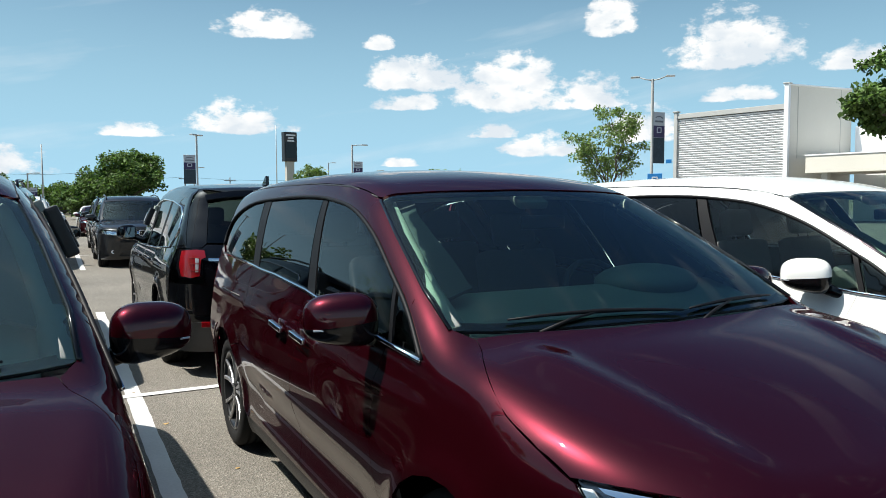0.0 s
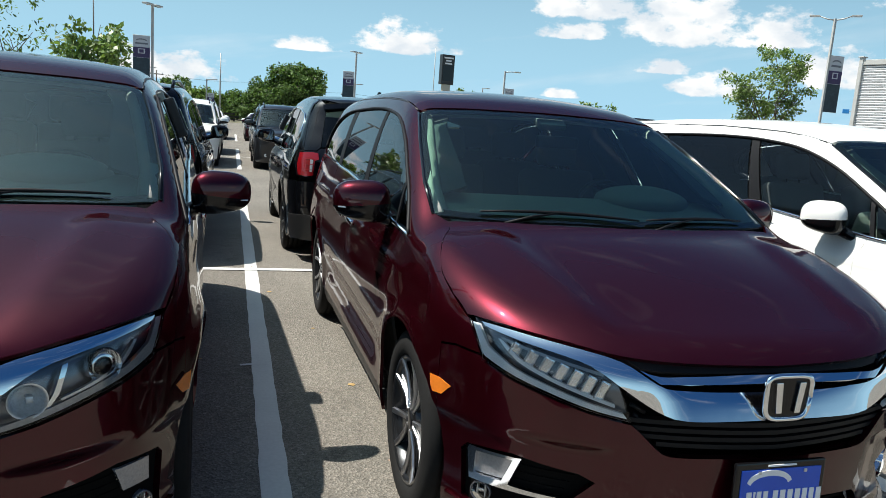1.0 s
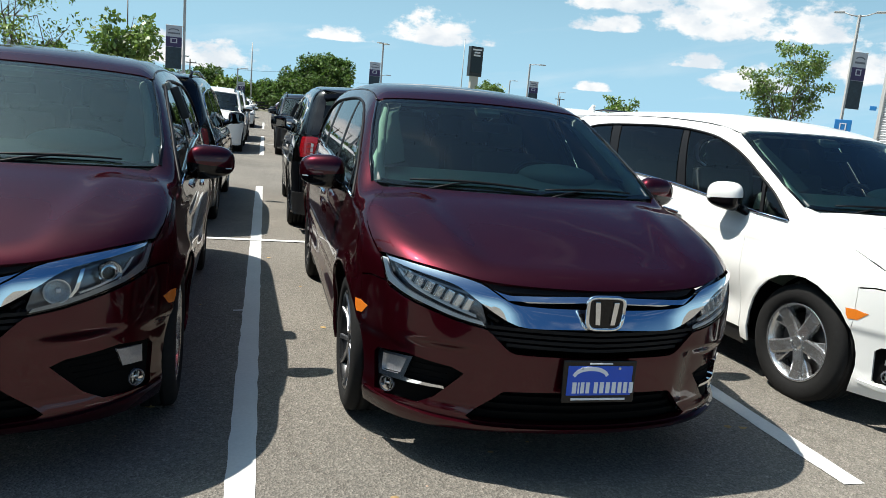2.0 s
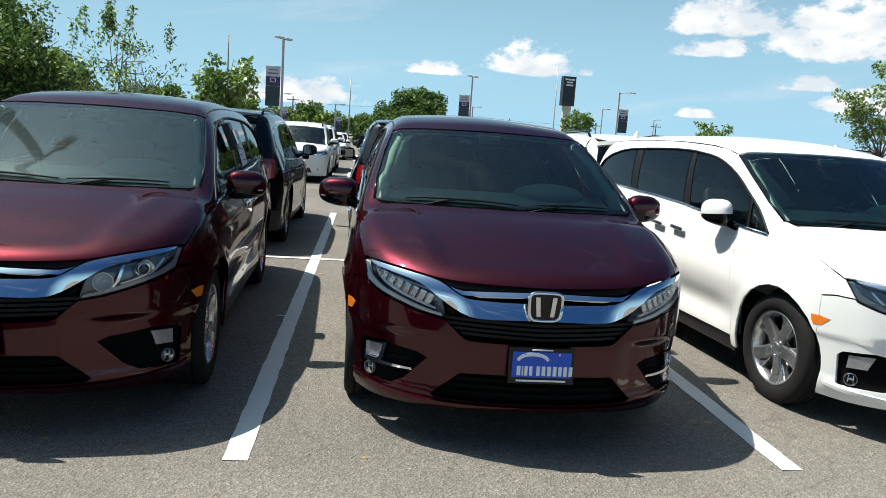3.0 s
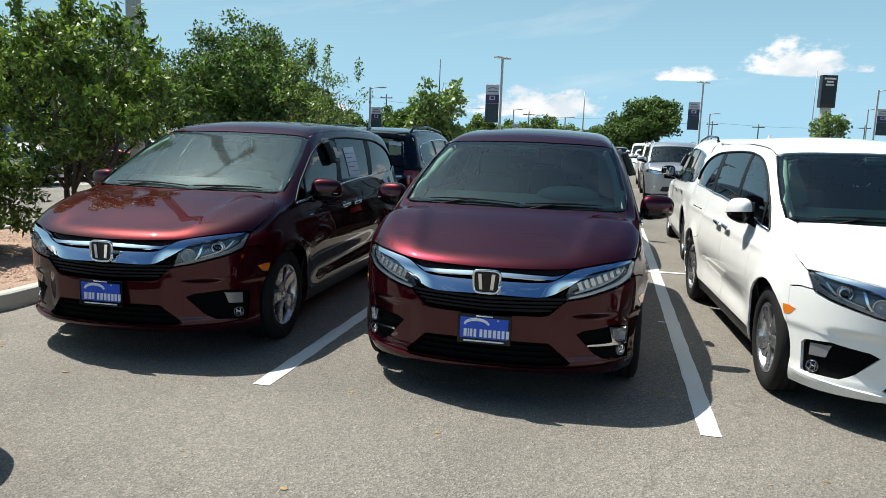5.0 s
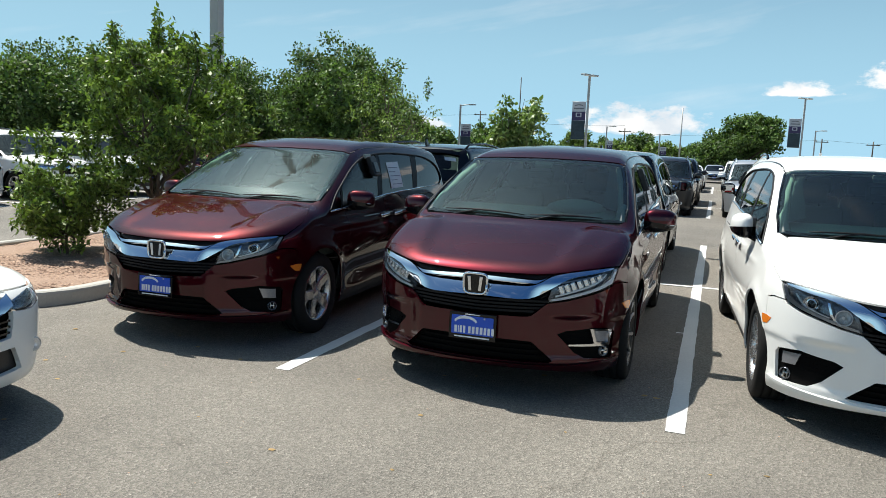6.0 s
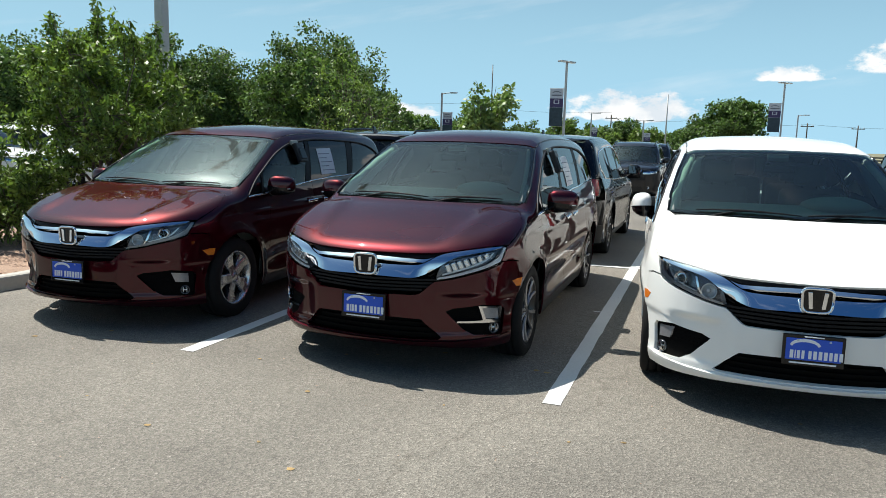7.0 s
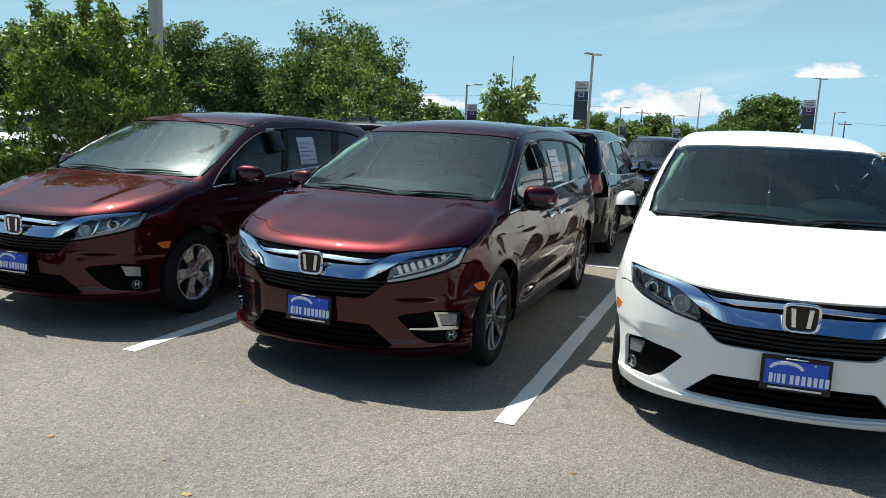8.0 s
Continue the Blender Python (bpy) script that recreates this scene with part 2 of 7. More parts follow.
M = {
    "red": paint("paint_red", (0.050, 0.0028, 0.0076), 0.80, 0.34, (0.25, 0.05, 0.07)),
    "white": paint("paint_white", (0.80, 0.80, 0.77), 0.0, 0.45),
    "black": paint("paint_black", (0.0025, 0.0030, 0.0042), 0.2, 0.4, (0.15, 0.15, 0.18)),
    "grey": paint("paint_grey", (0.012, 0.013, 0.015), 0.5, 0.4),
    "silver": paint("paint_silver", (0.42, 0.44, 0.46), 0.7, 0.4),
    "brightred": paint("paint_bright_red", (0.30, 0.012, 0.014), 0.3, 0.4),
    "blue": paint("paint_blue", (0.02, 0.05, 0.13), 0.5, 0.4),
    "wind": glass("glass_windscreen", (0.60, 0.84, 0.76), 1.62, 0.004),
    # brighter copy: the sky's glow near the sun is put into this glass
    "wind_glow": glass("glass_windscreen_glow", (0.60, 0.84, 0.76), 1.72, 0.018),
    "side": glass("glass_side", (0.60, 0.70, 0.67), 1.52),
    "privacy": glass("glass_privacy", (0.10, 0.11, 0.115), 1.52),
    "drl": material("running_light_white", (0.86, 0.88, 0.90), rough=0.15, coat=1.0, vary=0.05),
    "pillar": material("satin_black", (0.005, 0.005, 0.006), rough=0.55, spec=0.2, vary=0.1),
    "lens": glass("lamp_lens", (0.92, 0.95, 0.97), 1.45),
    "chrome": material("chrome", (0.78, 0.80, 0.83), rough=0.06, metal=1.0, rough_vary=0.02, blotch=0.04),
    "satin": material("satin_metal", (0.55, 0.56, 0.58), rough=0.3, metal=1.0, vary=0.05),
    "trim": material("black_trim", (0.012, 0.012, 0.013), rough=0.45, vary=0.2, grain=90, bump=0.0004, bump_scale=700),
    "gloss": material("gloss_black", (0.005, 0.005, 0.006), rough=0.12, spec=0.4, blotch=0.1),
    "rubber": material("tyre_rubber", (0.012, 0.012, 0.012), rough=0.85, spec=0.2, vary=0.25, grain=40, bump=0.0006, bump_scale=300),
    "alloy": material("alloy_silver", (0.56, 0.57, 0.58), rough=0.26, metal=0.9, vary=0.05),
    "machined": material("alloy_machined", (0.42, 0.42, 0.43), rough=0.34, metal=1.0, vary=0.04, grain=300),
    "darkalloy": material("alloy_dark", (0.02, 0.021, 0.023), rough=0.3, metal=0.4, coat=0.5),
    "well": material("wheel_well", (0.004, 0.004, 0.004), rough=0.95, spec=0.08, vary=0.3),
    "disc": material("brake_disc", (0.07, 0.068, 0.066), rough=0.38, metal=1.0, vary=0.1, grain=100),
    "lampred": material("lamp_red", (0.24, 0.004, 0.007), rough=0.12, coat=1.0, vary=0.2, grain=120, bump=0.0012, bump_scale=160),
    "lampclear": material("lamp_clear", (0.62, 0.64, 0.66), rough=0.14, metal=0.5, coat=1.0, vary=0.3, grain=130, bump=0.001, bump_scale=180),
    "lampdim": material("lamp_grey_reflector", (0.30, 0.30, 0.31), rough=0.25, metal=0.3, coat=1.0, vary=0.3, grain=130, bump=0.001, bump_scale=180),
    "mirror": material("mirror_glass", (0.22, 0.23, 0.24), rough=0.02, metal=1.0, rough_vary=0.01),
    "amber": material("amber_marker", (0.75, 0.20, 0.02), rough=0.2, coat=1.0, vary=0.15, grain=120, bump=0.0008, bump_scale=220),
    "housing": material("lamp_housing", (0.13, 0.14, 0.16), rough=0.22, metal=0.6, coat=0.5, vary=0.1),
    "reflector": material("lamp_reflector", (0.80, 0.82, 0.85), rough=0.1, metal=1.0, vary=0.1, grain=160, bump=0.0015, bump_scale=140),
    "plateblue": material("plate_blue", (0.012, 0.085, 0.56), rough=0.35, vary=0.06, grain=30),
    "platewhite": material("plate_white", (0.80, 0.81, 0.82), rough=0.4, vary=0.05),
    "dash": material("dash_plastic", (0.30, 0.325, 0.285), rough=0.6, vary=0.08, grain=80, bump=0.0004, bump_scale=500),
    "cloth": material("seat_cloth", (0.10, 0.10, 0.10), rough=0.85, vary=0.15, grain=120, bump=0.0006, bump_scale=600),
    "headliner": material("pillar_trim", (0.52, 0.50, 0.44), rough=0.8, vary=0.05, grain=60),
    "carpet": material("carpet", (0.03, 0.03, 0.03), rough=0.95, vary=0.2),
    "paper": material("paper", (0.75, 0.76, 0.76), rough=0.6, vary=0.03),
    "ink": material("ink_grey", (0.16, 0.17, 0.20), rough=0.6),
    "pole": material("pole_paint", (0.46, 0.46, 0.44), rough=0.5, vary=0.08, grain=20, blotch=0.1, blotch_scale=1.5),
    "wood": material("utility_pole_wood", (0.10, 0.08, 0.06), rough=0.9, vary=0.3, grain=20),
    "bark": material("bark", (0.10, 0.08, 0.062), rough=0.95, vary=0.35, grain=30, bump=0.006, bump_scale=50),
    "leaf": material("leaf_willow", (0.128, 0.192, 0.045), spec=0.22, rough=0.45, island=0.75, blotch=0.25, blotch_scale=1.5),
    "leaf_young": material("leaf_young", (0.135, 0.205, 0.055), rough=0.45, island=0.4, blotch=0.2, blotch_scale=1.5),
    "leaf_oak": material("leaf_oak", (0.085, 0.140, 0.042), spec=0.18, rough=0.52, island=0.7, blotch=0.3, blotch_scale=0.6),
    "concrete": material("kerb_concrete", (0.42, 0.405, 0.365), rough=0.9, vary=0.12, grain=40, blotch=0.15, blotch_scale=2.0, bump=0.002, bump_scale=120),
    "line": material("line_paint", (0.56, 0.56, 0.545), rough=0.7, vary=0.12, grain=55, blotch=0.12, blotch_scale=2.0, bump=0.001, bump_scale=180, coords="Object"),
    "mulch": material("mulch_gravel", (0.31, 0.21, 0.15), rough=0.95, vary=0.4, grain=45, blotch=0.2, blotch_scale=1.2, bump=0.012, bump_scale=60),
    "stone": material("gravel_stone", (0.37, 0.25, 0.18), rough=0.95, island=0.4, vary=0.1),
    "wall_pale": material("wall_pale", (0.70, 0.67, 0.59), rough=0.95, vary=0.05, grain=12, blotch=0.06, blotch_scale=0.3, bump=0.004, bump_scale=30),
    "signblue": material("sign_blue", (0.02, 0.20, 0.52), rough=0.4, vary=0.04, grain=6),
    "stucco": material("stucco", (0.50, 0.48, 0.43), rough=0.95, vary=0.06, grain=12, blotch=0.06, blotch_scale=0.3, bump=0.004, bump_scale=30),
    "screen": material("louvre_metal", (0.74, 0.75, 0.76), rough=0.45, metal=0.2, vary=0.05, grain=5),
    "banner_top": material("banner_white", (0.55, 0.57, 0.60), rough=0.7, vary=0.05),
    "banner_mid": material("banner_purple", (0.06, 0.045, 0.12), rough=0.7, blotch=0.2),
    "banner_low": material("banner_green", (0.035, 0.06, 0.075), rough=0.7, blotch=0.5, blotch_scale=4, vary=0.4, grain=9),
    "signblack": material("sign_black", (0.018, 0.018, 0.02), rough=0.35, vary=0.1),
    "dirt": material("far_ground", (0.16, 0.15, 0.09), rough=1.0, vary=0.3, grain=2, blotch=0.4, blotch_scale=0.15),
    "litter": material("dry_leaf", (0.30, 0.20, 0.08), rough=0.8, island=0.4),
}


def let_light_through(mat, share):
    """Leaves glow a little when lit from behind."""
    nt = mat.node_tree
    p, out = nt.nodes["Principled BSDF"], nt.nodes["Material Output"]
    tr, mx, br = nt.nodes.new("ShaderNodeBsdfTranslucent"), nt.nodes.new("ShaderNodeMixShader"), nt.nodes.new("ShaderNodeMix")
    br.data_type, br.blend_type = "RGBA", "MULTIPLY"
    br.inputs[0].default_value, br.inputs[7].default_value = 1.0, (1.35, 1.5, 0.7, 1)
    nt.links.new(p.inputs["Base Color"].links[0].from_socket, br.inputs[6])
    nt.links.new(br.outputs[2], tr.inputs[0])
    mx.inputs[0].default_value = share
    nt.links.new(p.outputs[0], mx.inputs[1])
    nt.links.new(tr.outputs[0], mx.inputs[2])
    nt.links.new(mx.outputs[0], out.inputs[0])


for leaf_name in ("leaf", "leaf_young", "leaf_oak"):
    let_light_through(M[leaf_name], 0.22)


def asphalt():
    """Sun-bleached asphalt: pale aggregate, dark binder, faint tyre marks and stains."""
    mat = material("asphalt", (0.15, 0.145, 0.135), rough=0.88)
    nt = mat.node_tree
    p = nt.nodes["Principled BSDF"]
    tc = nt.nodes.new("ShaderNodeTexCoord")

    def tex(kind, scale, detail=3.0, stretch=(1, 1, 1)):
        mp = nt.nodes.new("ShaderNodeMapping")
        mp.inputs["Scale"].default_value = stretch
        nt.links.new(tc.outputs["Object"], mp.inputs[0])
        n = nt.nodes.new(kind)
        n.inputs["Scale"].default_value = scale
        if kind == "ShaderNodeTexNoise":
            n.inputs["Detail"].default_value = detail
        nt.links.new(mp.outputs[0], n.inputs["Vector"])
        return n

    def ramp(src, stops):
        r = nt.nodes.new("ShaderNodeValToRGB")
        while len(r.color_ramp.elements) < len(stops):
            r.color_ramp.elements.new(0.5)
        for e, (pos, c) in zip(r.color_ramp.elements, stops):
            e.position, e.color = pos, (*c, 1)
        nt.links.new(src, r.inputs[0])
        return r.outputs[0]

    def mult(a, b, fac=1.0):
        n = nt.nodes.new("ShaderNodeMix")
        n.data_type, n.blend_type = "RGBA", "MULTIPLY"
        n.inputs[0].default_value = fac
        nt.links.new(a, n.inputs[6])
        nt.links.new(b, n.inputs[7])
        return n.outputs[2]

    stone = tex("ShaderNodeTexVoronoi", 85.0)
    grain = tex("ShaderNodeTexNoise", 140.0, 2.0)
    broad = tex("ShaderNodeTexNoise", 0.55, 5.0)
    marks = tex("ShaderNodeTexNoise", 1.6, 4.0, (1.0, 0.12, 1.0))
    spots = tex("ShaderNodeTexNoise", 3.2, 3.0)
    base = ramp(stone.outputs["Color"], [(0.0, (0.102, 0.095, 0.083)), (0.55, (0.163, 0.152, 0.132)), (0.92, (0.226, 0.209, 0.183)), (1.0, (0.35, 0.32, 0.285))])
    col = mult(base, ramp(grain.outputs[0], [(0.30, (0.64, 0.64, 0.64)), (0.66, (1.30, 1.29, 1.28))]))
    col = mult(col, ramp(broad.outputs[0], [(0.3, (0.80, 0.79, 0.78)), (0.7, (1.16, 1.15, 1.12))]))
    col = mult(col, ramp(marks.outputs[0], [(0.3, (0.94, 0.94, 0.94)), (0.6, (1.02, 1.02, 1.02))]))
    col = mult(col, ramp(spots.outputs[0], [(0.24, (0.70, 0.70, 0.70)), (0.33, (1.0, 1.0, 1.0))]))
    warp = tex("ShaderNodeTexNoise", 1.1, 6.0)
    push = nt.nodes.new("ShaderNodeVectorMath")
    push.operation = "MULTIPLY_ADD"
    nt.links.new(warp.outputs["Color"], push.inputs[0])
    push.inputs[1].default_value = (1.6, 1.6, 0.0)
    nt.links.new(tc.outputs["Object"], push.inputs[2])
    crack = nt.nodes.new("ShaderNodeTexVoronoi")
    crack.feature = "DISTANCE_TO_EDGE"
    crack.inputs["Scale"].default_value = 0.22
    nt.links.new(push.outputs[0], crack.inputs["Vector"])
    col = mult(col, ramp(crack.outputs["Distance"], [(0.0, (0.80, 0.79, 0.78)), (0.0016, (0.86, 0.85, 0.84)), (0.0030, (1.0, 1.0, 1.0))]))
    nt.links.new(col, p.inputs["Base Color"])
    b = nt.nodes.new("ShaderNodeBump")
    b.inputs["Strength"].default_value, b.inputs["Distance"].default_value = 1.0, 0.006
    nt.links.new(stone.outputs["Distance"], b.inputs["Height"])
    nt.links.new(b.outputs[0], p.inputs["Normal"])
    return mat


M["asphalt"] = asphalt()


# ---------------------------------------------------------------- mesh helpers
def part(name, data, mat, parent=None, label="", at=None):
    """One mesh object out of a bmesh or mesh, under a thing or a part."""
    if isinstance(data, bmesh.types.BMesh):
        me = bpy.data.meshes.new(name)
        data.to_mesh(me)
        data.free()
    else:
        me = data
    if mat is not None and not me.materials:
        me.materials.append(mat)
    ob = new(name, me)
    if parent is not None:
        ob.parent = parent
    if at is not None:
        ob.matrix_basis = at
    return tagged(ob, label)


def mesh_of(verts, faces, normals=None, smooth=True):
    me = bpy.data.meshes.new("mesh")
    me.from_pydata([tuple(map(float, v)) for v in verts], [], [tuple(map(int, f)) for f in faces])
    if smooth:
        me.polygons.foreach_set("use_smooth", [True] * len(me.polygons))
    if normals is not None:
        me.normals_split_custom_set_from_vertices([tuple(map(float, n)) for n in normals])
    me.update()
    return me


def box(bm, cx, cy, cz, sx, sy, sz, bevel=0.0, turn=None, seg=2):
    """A bevelled block, centre and size, added to bm."""
    m = Matrix.Translation((cx, cy, cz)) @ (turn or Matrix()) @ Matrix.Diagonal((sx, sy, sz, 1))
    made = bmesh.ops.create_cube(bm, size=1.0, matrix=m)["verts"]
    if bevel:
        edges = list({e for v in made for e in v.link_edges})
        bmesh.ops.bevel(bm, geom=edges, offset=bevel, segments=seg, affect="EDGES", profile=0.6)
    return bm


def block(cx, cy, cz, sx, sy, sz, bevel=0.0, turn=None, seg=2, smooth=False):
    bm = box(bmesh.new(), cx, cy, cz, sx, sy, sz, bevel, turn, seg)
    if smooth:
        for f in bm.faces:
            f.smooth = True
    return bm


def lathe(profile, n=48, axis="x"):
    """A turned mesh from (along, radius) pairs."""
    verts, faces = [], []
    for a, r in profile:
        for k in range(n):
            t = 2 * math.pi * k / n
            c, s = r * math.cos(t), r * math.sin(t)
            verts.append((a, c, s) if axis == "x" else (c, a, s) if axis == "y" else (c, s, a))
    for i in range(len(profile) - 1):
        for k in range(n):
            q = (i * n + k, i * n + (k + 1) % n, (i + 1) * n + (k + 1) % n, (i + 1) * n + k)
            faces.append(q if axis != "y" else q[::-1])
    return mesh_of(verts, faces)


def tube(points, radii, n=8, cap=True):
    """A tapered round bar along points."""
    pts = [Vector(p) for p in points]
    if not hasattr(radii, "__len__"):
        radii = [radii] * len(pts)
    verts, faces = [], []
    side = None
    for i, p in enumerate(pts):
        way = (pts[min(i + 1, len(pts) - 1)] - pts[max(i - 1, 0)]).normalized()
        if side is None:
            side = way.orthogonal().normalized()
        side = (side - way * side.dot(way)).normalized()
        up = way.cross(side)
        for k in range(n):
            t = 2 * math.pi * k / n
            verts.append(p + float(radii[i]) * (math.cos(t) * side + math.sin(t) * up))
    for i in range(len(pts) - 1):
        for k in range(n):
            faces.append((i * n + k, i * n + (k + 1) % n, (i + 1) * n + (k + 1) % n, (i + 1) * n + k))
    if cap:
        faces.append(tuple(range(n))[::-1])
        faces.append(tuple((len(pts) - 1) * n + k for k in range(n)))
    return verts, faces


def tube_mesh(points, radii, n=8):
    v, f = tube(points, radii, n)
    return mesh_of(v, f)


def prism(outline, depth, axis="y", bevel=0.0):
    """A flat outline (two coordinates) thickened along axis from 0 to depth."""
    bm = bmesh.new()
    put = {"x": lambda a, b: (0, a, b), "y": lambda a, b: (a, 0, b), "z": lambda a, b: (a, b, 0)}[axis]
    f = bm.faces.new([bm.verts.new(put(a, b)) for a, b in outline])
    ext = bmesh.ops.extrude_face_region(bm, geom=[f])
    move = {"x": (depth, 0, 0), "y": (0, depth, 0), "z": (0, 0, depth)}[axis]
    bmesh.ops.translate(bm, verts=[v for v in ext["geom"] if isinstance(v, bmesh.types.BMVert)], vec=move)
    bmesh.ops.recalc_face_normals(bm, faces=bm.faces)
    if bevel:
        bmesh.ops.bevel(bm, geom=list(bm.edges), offset=bevel, segments=2, affect="EDGES", profile=0.6)
    return bm


def thing(name, label, category, group="", at=None):
    ob = tagged(new(name), label, category, group)
    ob.empty_display_size = 0.2
    if at is not None:
        ob.matrix_basis = at
    return ob


# ---------------------------------------------------------------- car bodies: one smooth shell, cut into panels
from collections import namedtuple
from mathutils.geometry import delaunay_2d_cdt


def curve(*pairs, soft=0.0):
    """A monotone cubic through (at, value) pairs, its kinks softened over a length."""
    xs, ys = np.array(pairs, float).T
    h, d = np.diff(xs), np.diff(ys) / np.diff(xs)
    m = np.zeros_like(xs)
    m[0], m[-1] = d[0], d[-1]
    for i in range(1, len(xs) - 1):
        if d[i - 1] * d[i] > 0:
            a, b = 2 * h[i] + h[i - 1], h[i] + 2 * h[i - 1]
            m[i] = (a + b) / (a / d[i - 1] + b / d[i])

    def f(x):
        x = np.clip(x, xs[0], xs[-1])
        i = np.clip(np.searchsorted(xs, x) - 1, 0, len(h) - 1)
        t = (x - xs[i]) / h[i]
        return ((1 + 2 * t) * (1 - t) ** 2) * ys[i] + t * (1 - t) ** 2 * h[i] * m[i] + t * t * (3 - 2 * t) * ys[i + 1] + t * t * (t - 1) * h[i] * m[i + 1]

    if soft:
        pad = np.arange(-4 * soft, 4 * soft + 1e-9, soft / 40)
        near = np.exp(-0.5 * (pad / soft) ** 2)
        at = np.arange(xs[0] - 8 * soft, xs[-1] + 8 * soft, soft / 40)
        value = f(at) + np.where(at < xs[0], (at - xs[0]) * m[0], 0) + np.where(at > xs[-1], (at - xs[-1]) * m[-1], 0)
        value = np.convolve(value, near / near.sum(), mode="same")
        return lambda x: np.interp(np.clip(x, xs[0], xs[-1]), at, value)
    return f


def smax(a, b, k):
    h = np.maximum(k - np.abs(a - b), 0.0)
    return np.maximum(a, b) + h * h / (4 * k)


def bell(v, at, wide):
    return np.exp(-(((v - at) / wide) ** 2))


def step(v, a, b):
    t = np.clip((v - a) / (b - a), 0, 1)
    return t * t * (3 - 2 * t)


class Shell:
    """A car's outer skin as a function that is 0 on the skin. x across, y from the nose back, z up."""

    def __init__(self, length, wide, plan, top, nose, tail, bow, crown, wheels, front=(0.10, 0.30), rear=(0.09, 0.22), edge=0.10, extra_side=None, extra_top=None, centre=1.6, extra_front=None):
        self.length, self.wide, self.plan, self.top, self.nose, self.tail = length, wide, plan, top, nose, tail
        self.bow, self.crown, self.wheels, self.front, self.rear, self.edge = bow, crown, wheels, front, rear, edge
        self.extra_side, self.extra_top, self.centre, self.extra_front = extra_side, extra_top, centre, extra_front

    def g(self, x, y, z):
        x = np.abs(x)
        side = self.wide(z) * self.plan(y)
        for wy, wz, r in self.wheels:
            side = side + 0.016 * bell(np.hypot(y - wy, z - wz), r, 0.06)
        if self.extra_side:
            side = side + self.extra_side(y, z)
        top = self.top(y - self.bow(y) * x * x) - self.crown(y) * x * x
        if self.extra_top:
            top = top + self.extra_top(x, y)
        yf = self.nose(z) + self.front[0] * (x / 0.6) ** 2 + self.front[1] * (x / 0.95) ** 6
        if self.extra_front:
            yf = yf + self.extra_front(x, z)
        yr = self.tail(z) - self.rear[0] * (x / 0.6) ** 2 - self.rear[1] * (x / 0.95) ** 6
        a = smax(x - side, yf - y, 0.12)
        a = smax(a, z - top, self.edge)
        return smax(a, y - yr, 0.10)

    def cast(self, chart, a, b, off=0.0):
        """Skin points for chart coordinates. side: (y, z); top: (x, y); front, rear: (spread, z); face: (x, z), seen straight on; back: the same from behind."""
        a, b = np.asarray(a, float), np.asarray(b, float)
        o = np.zeros_like(a)
        c, r = self.centre, self.length - 1.5
        if chart == "side":
            start, way, far = (o, a, b), (o + 1, o, o), 1.4
        elif chart == "top":
            start, way, far = (a, b, o + 0.55), (o, o, o + 1), 1.6
        elif chart == "front":
            start, way, far = (o, o + c, b), (a, o - c, o), 1.5
        elif chart == "rear":
            start, way, far = (o, o + r, b), (a, o + 1.5, o), 1.5
        elif chart == "face":
            start, way, far = (a, o + c, b), (o, o - 1, o), c + 0.4
        else:
            start, way, far = (a, o + r, b), (o, o + 1, o), 2.0
        start, way = np.stack(start, -1), np.stack(way, -1)
        lo, hi = np.zeros(len(a)), np.full(len(a), far)
        for _ in range(36):
            mid = (lo + hi) / 2
            p = start + way * mid[:, None]
            inside = self.g(p[:, 0], p[:, 1], p[:, 2]) < off
            lo, hi = np.where(inside, mid, lo), np.where(inside, hi, mid)
        return start + way * ((lo + hi) / 2)[:, None]

    def normal(self, p):
        e, n = 2e-3, np.empty_like(p)
        for k in range(3):
            d = np.zeros(3)
            d[k] = e
            n[:, k] = self.g(*(p + d).T) - self.g(*(p - d).T)
        return n / np.linalg.norm(n, axis=1, keepdims=True)

    def chart_of(self, chart, p):
        c, r = self.centre, self.length - 1.5
        if chart == "side":
            return p[:, [1, 2]]
        if chart == "top":
            return p[:, [0, 1]]
        if chart == "front":
            return np.stack([p[:, 0] * c / np.maximum(c - p[:, 1], 0.05), p[:, 2]], -1)
        return np.stack([p[:, 0] * 1.5 / np.maximum(p[:, 1] - r, 0.05), p[:, 2]], -1)

    def spot(self, chart, a, b, off=0.0):
        p = self.cast(chart, [a], [b], off)
        return Vector(p[0]), Vector(self.normal(p)[0])


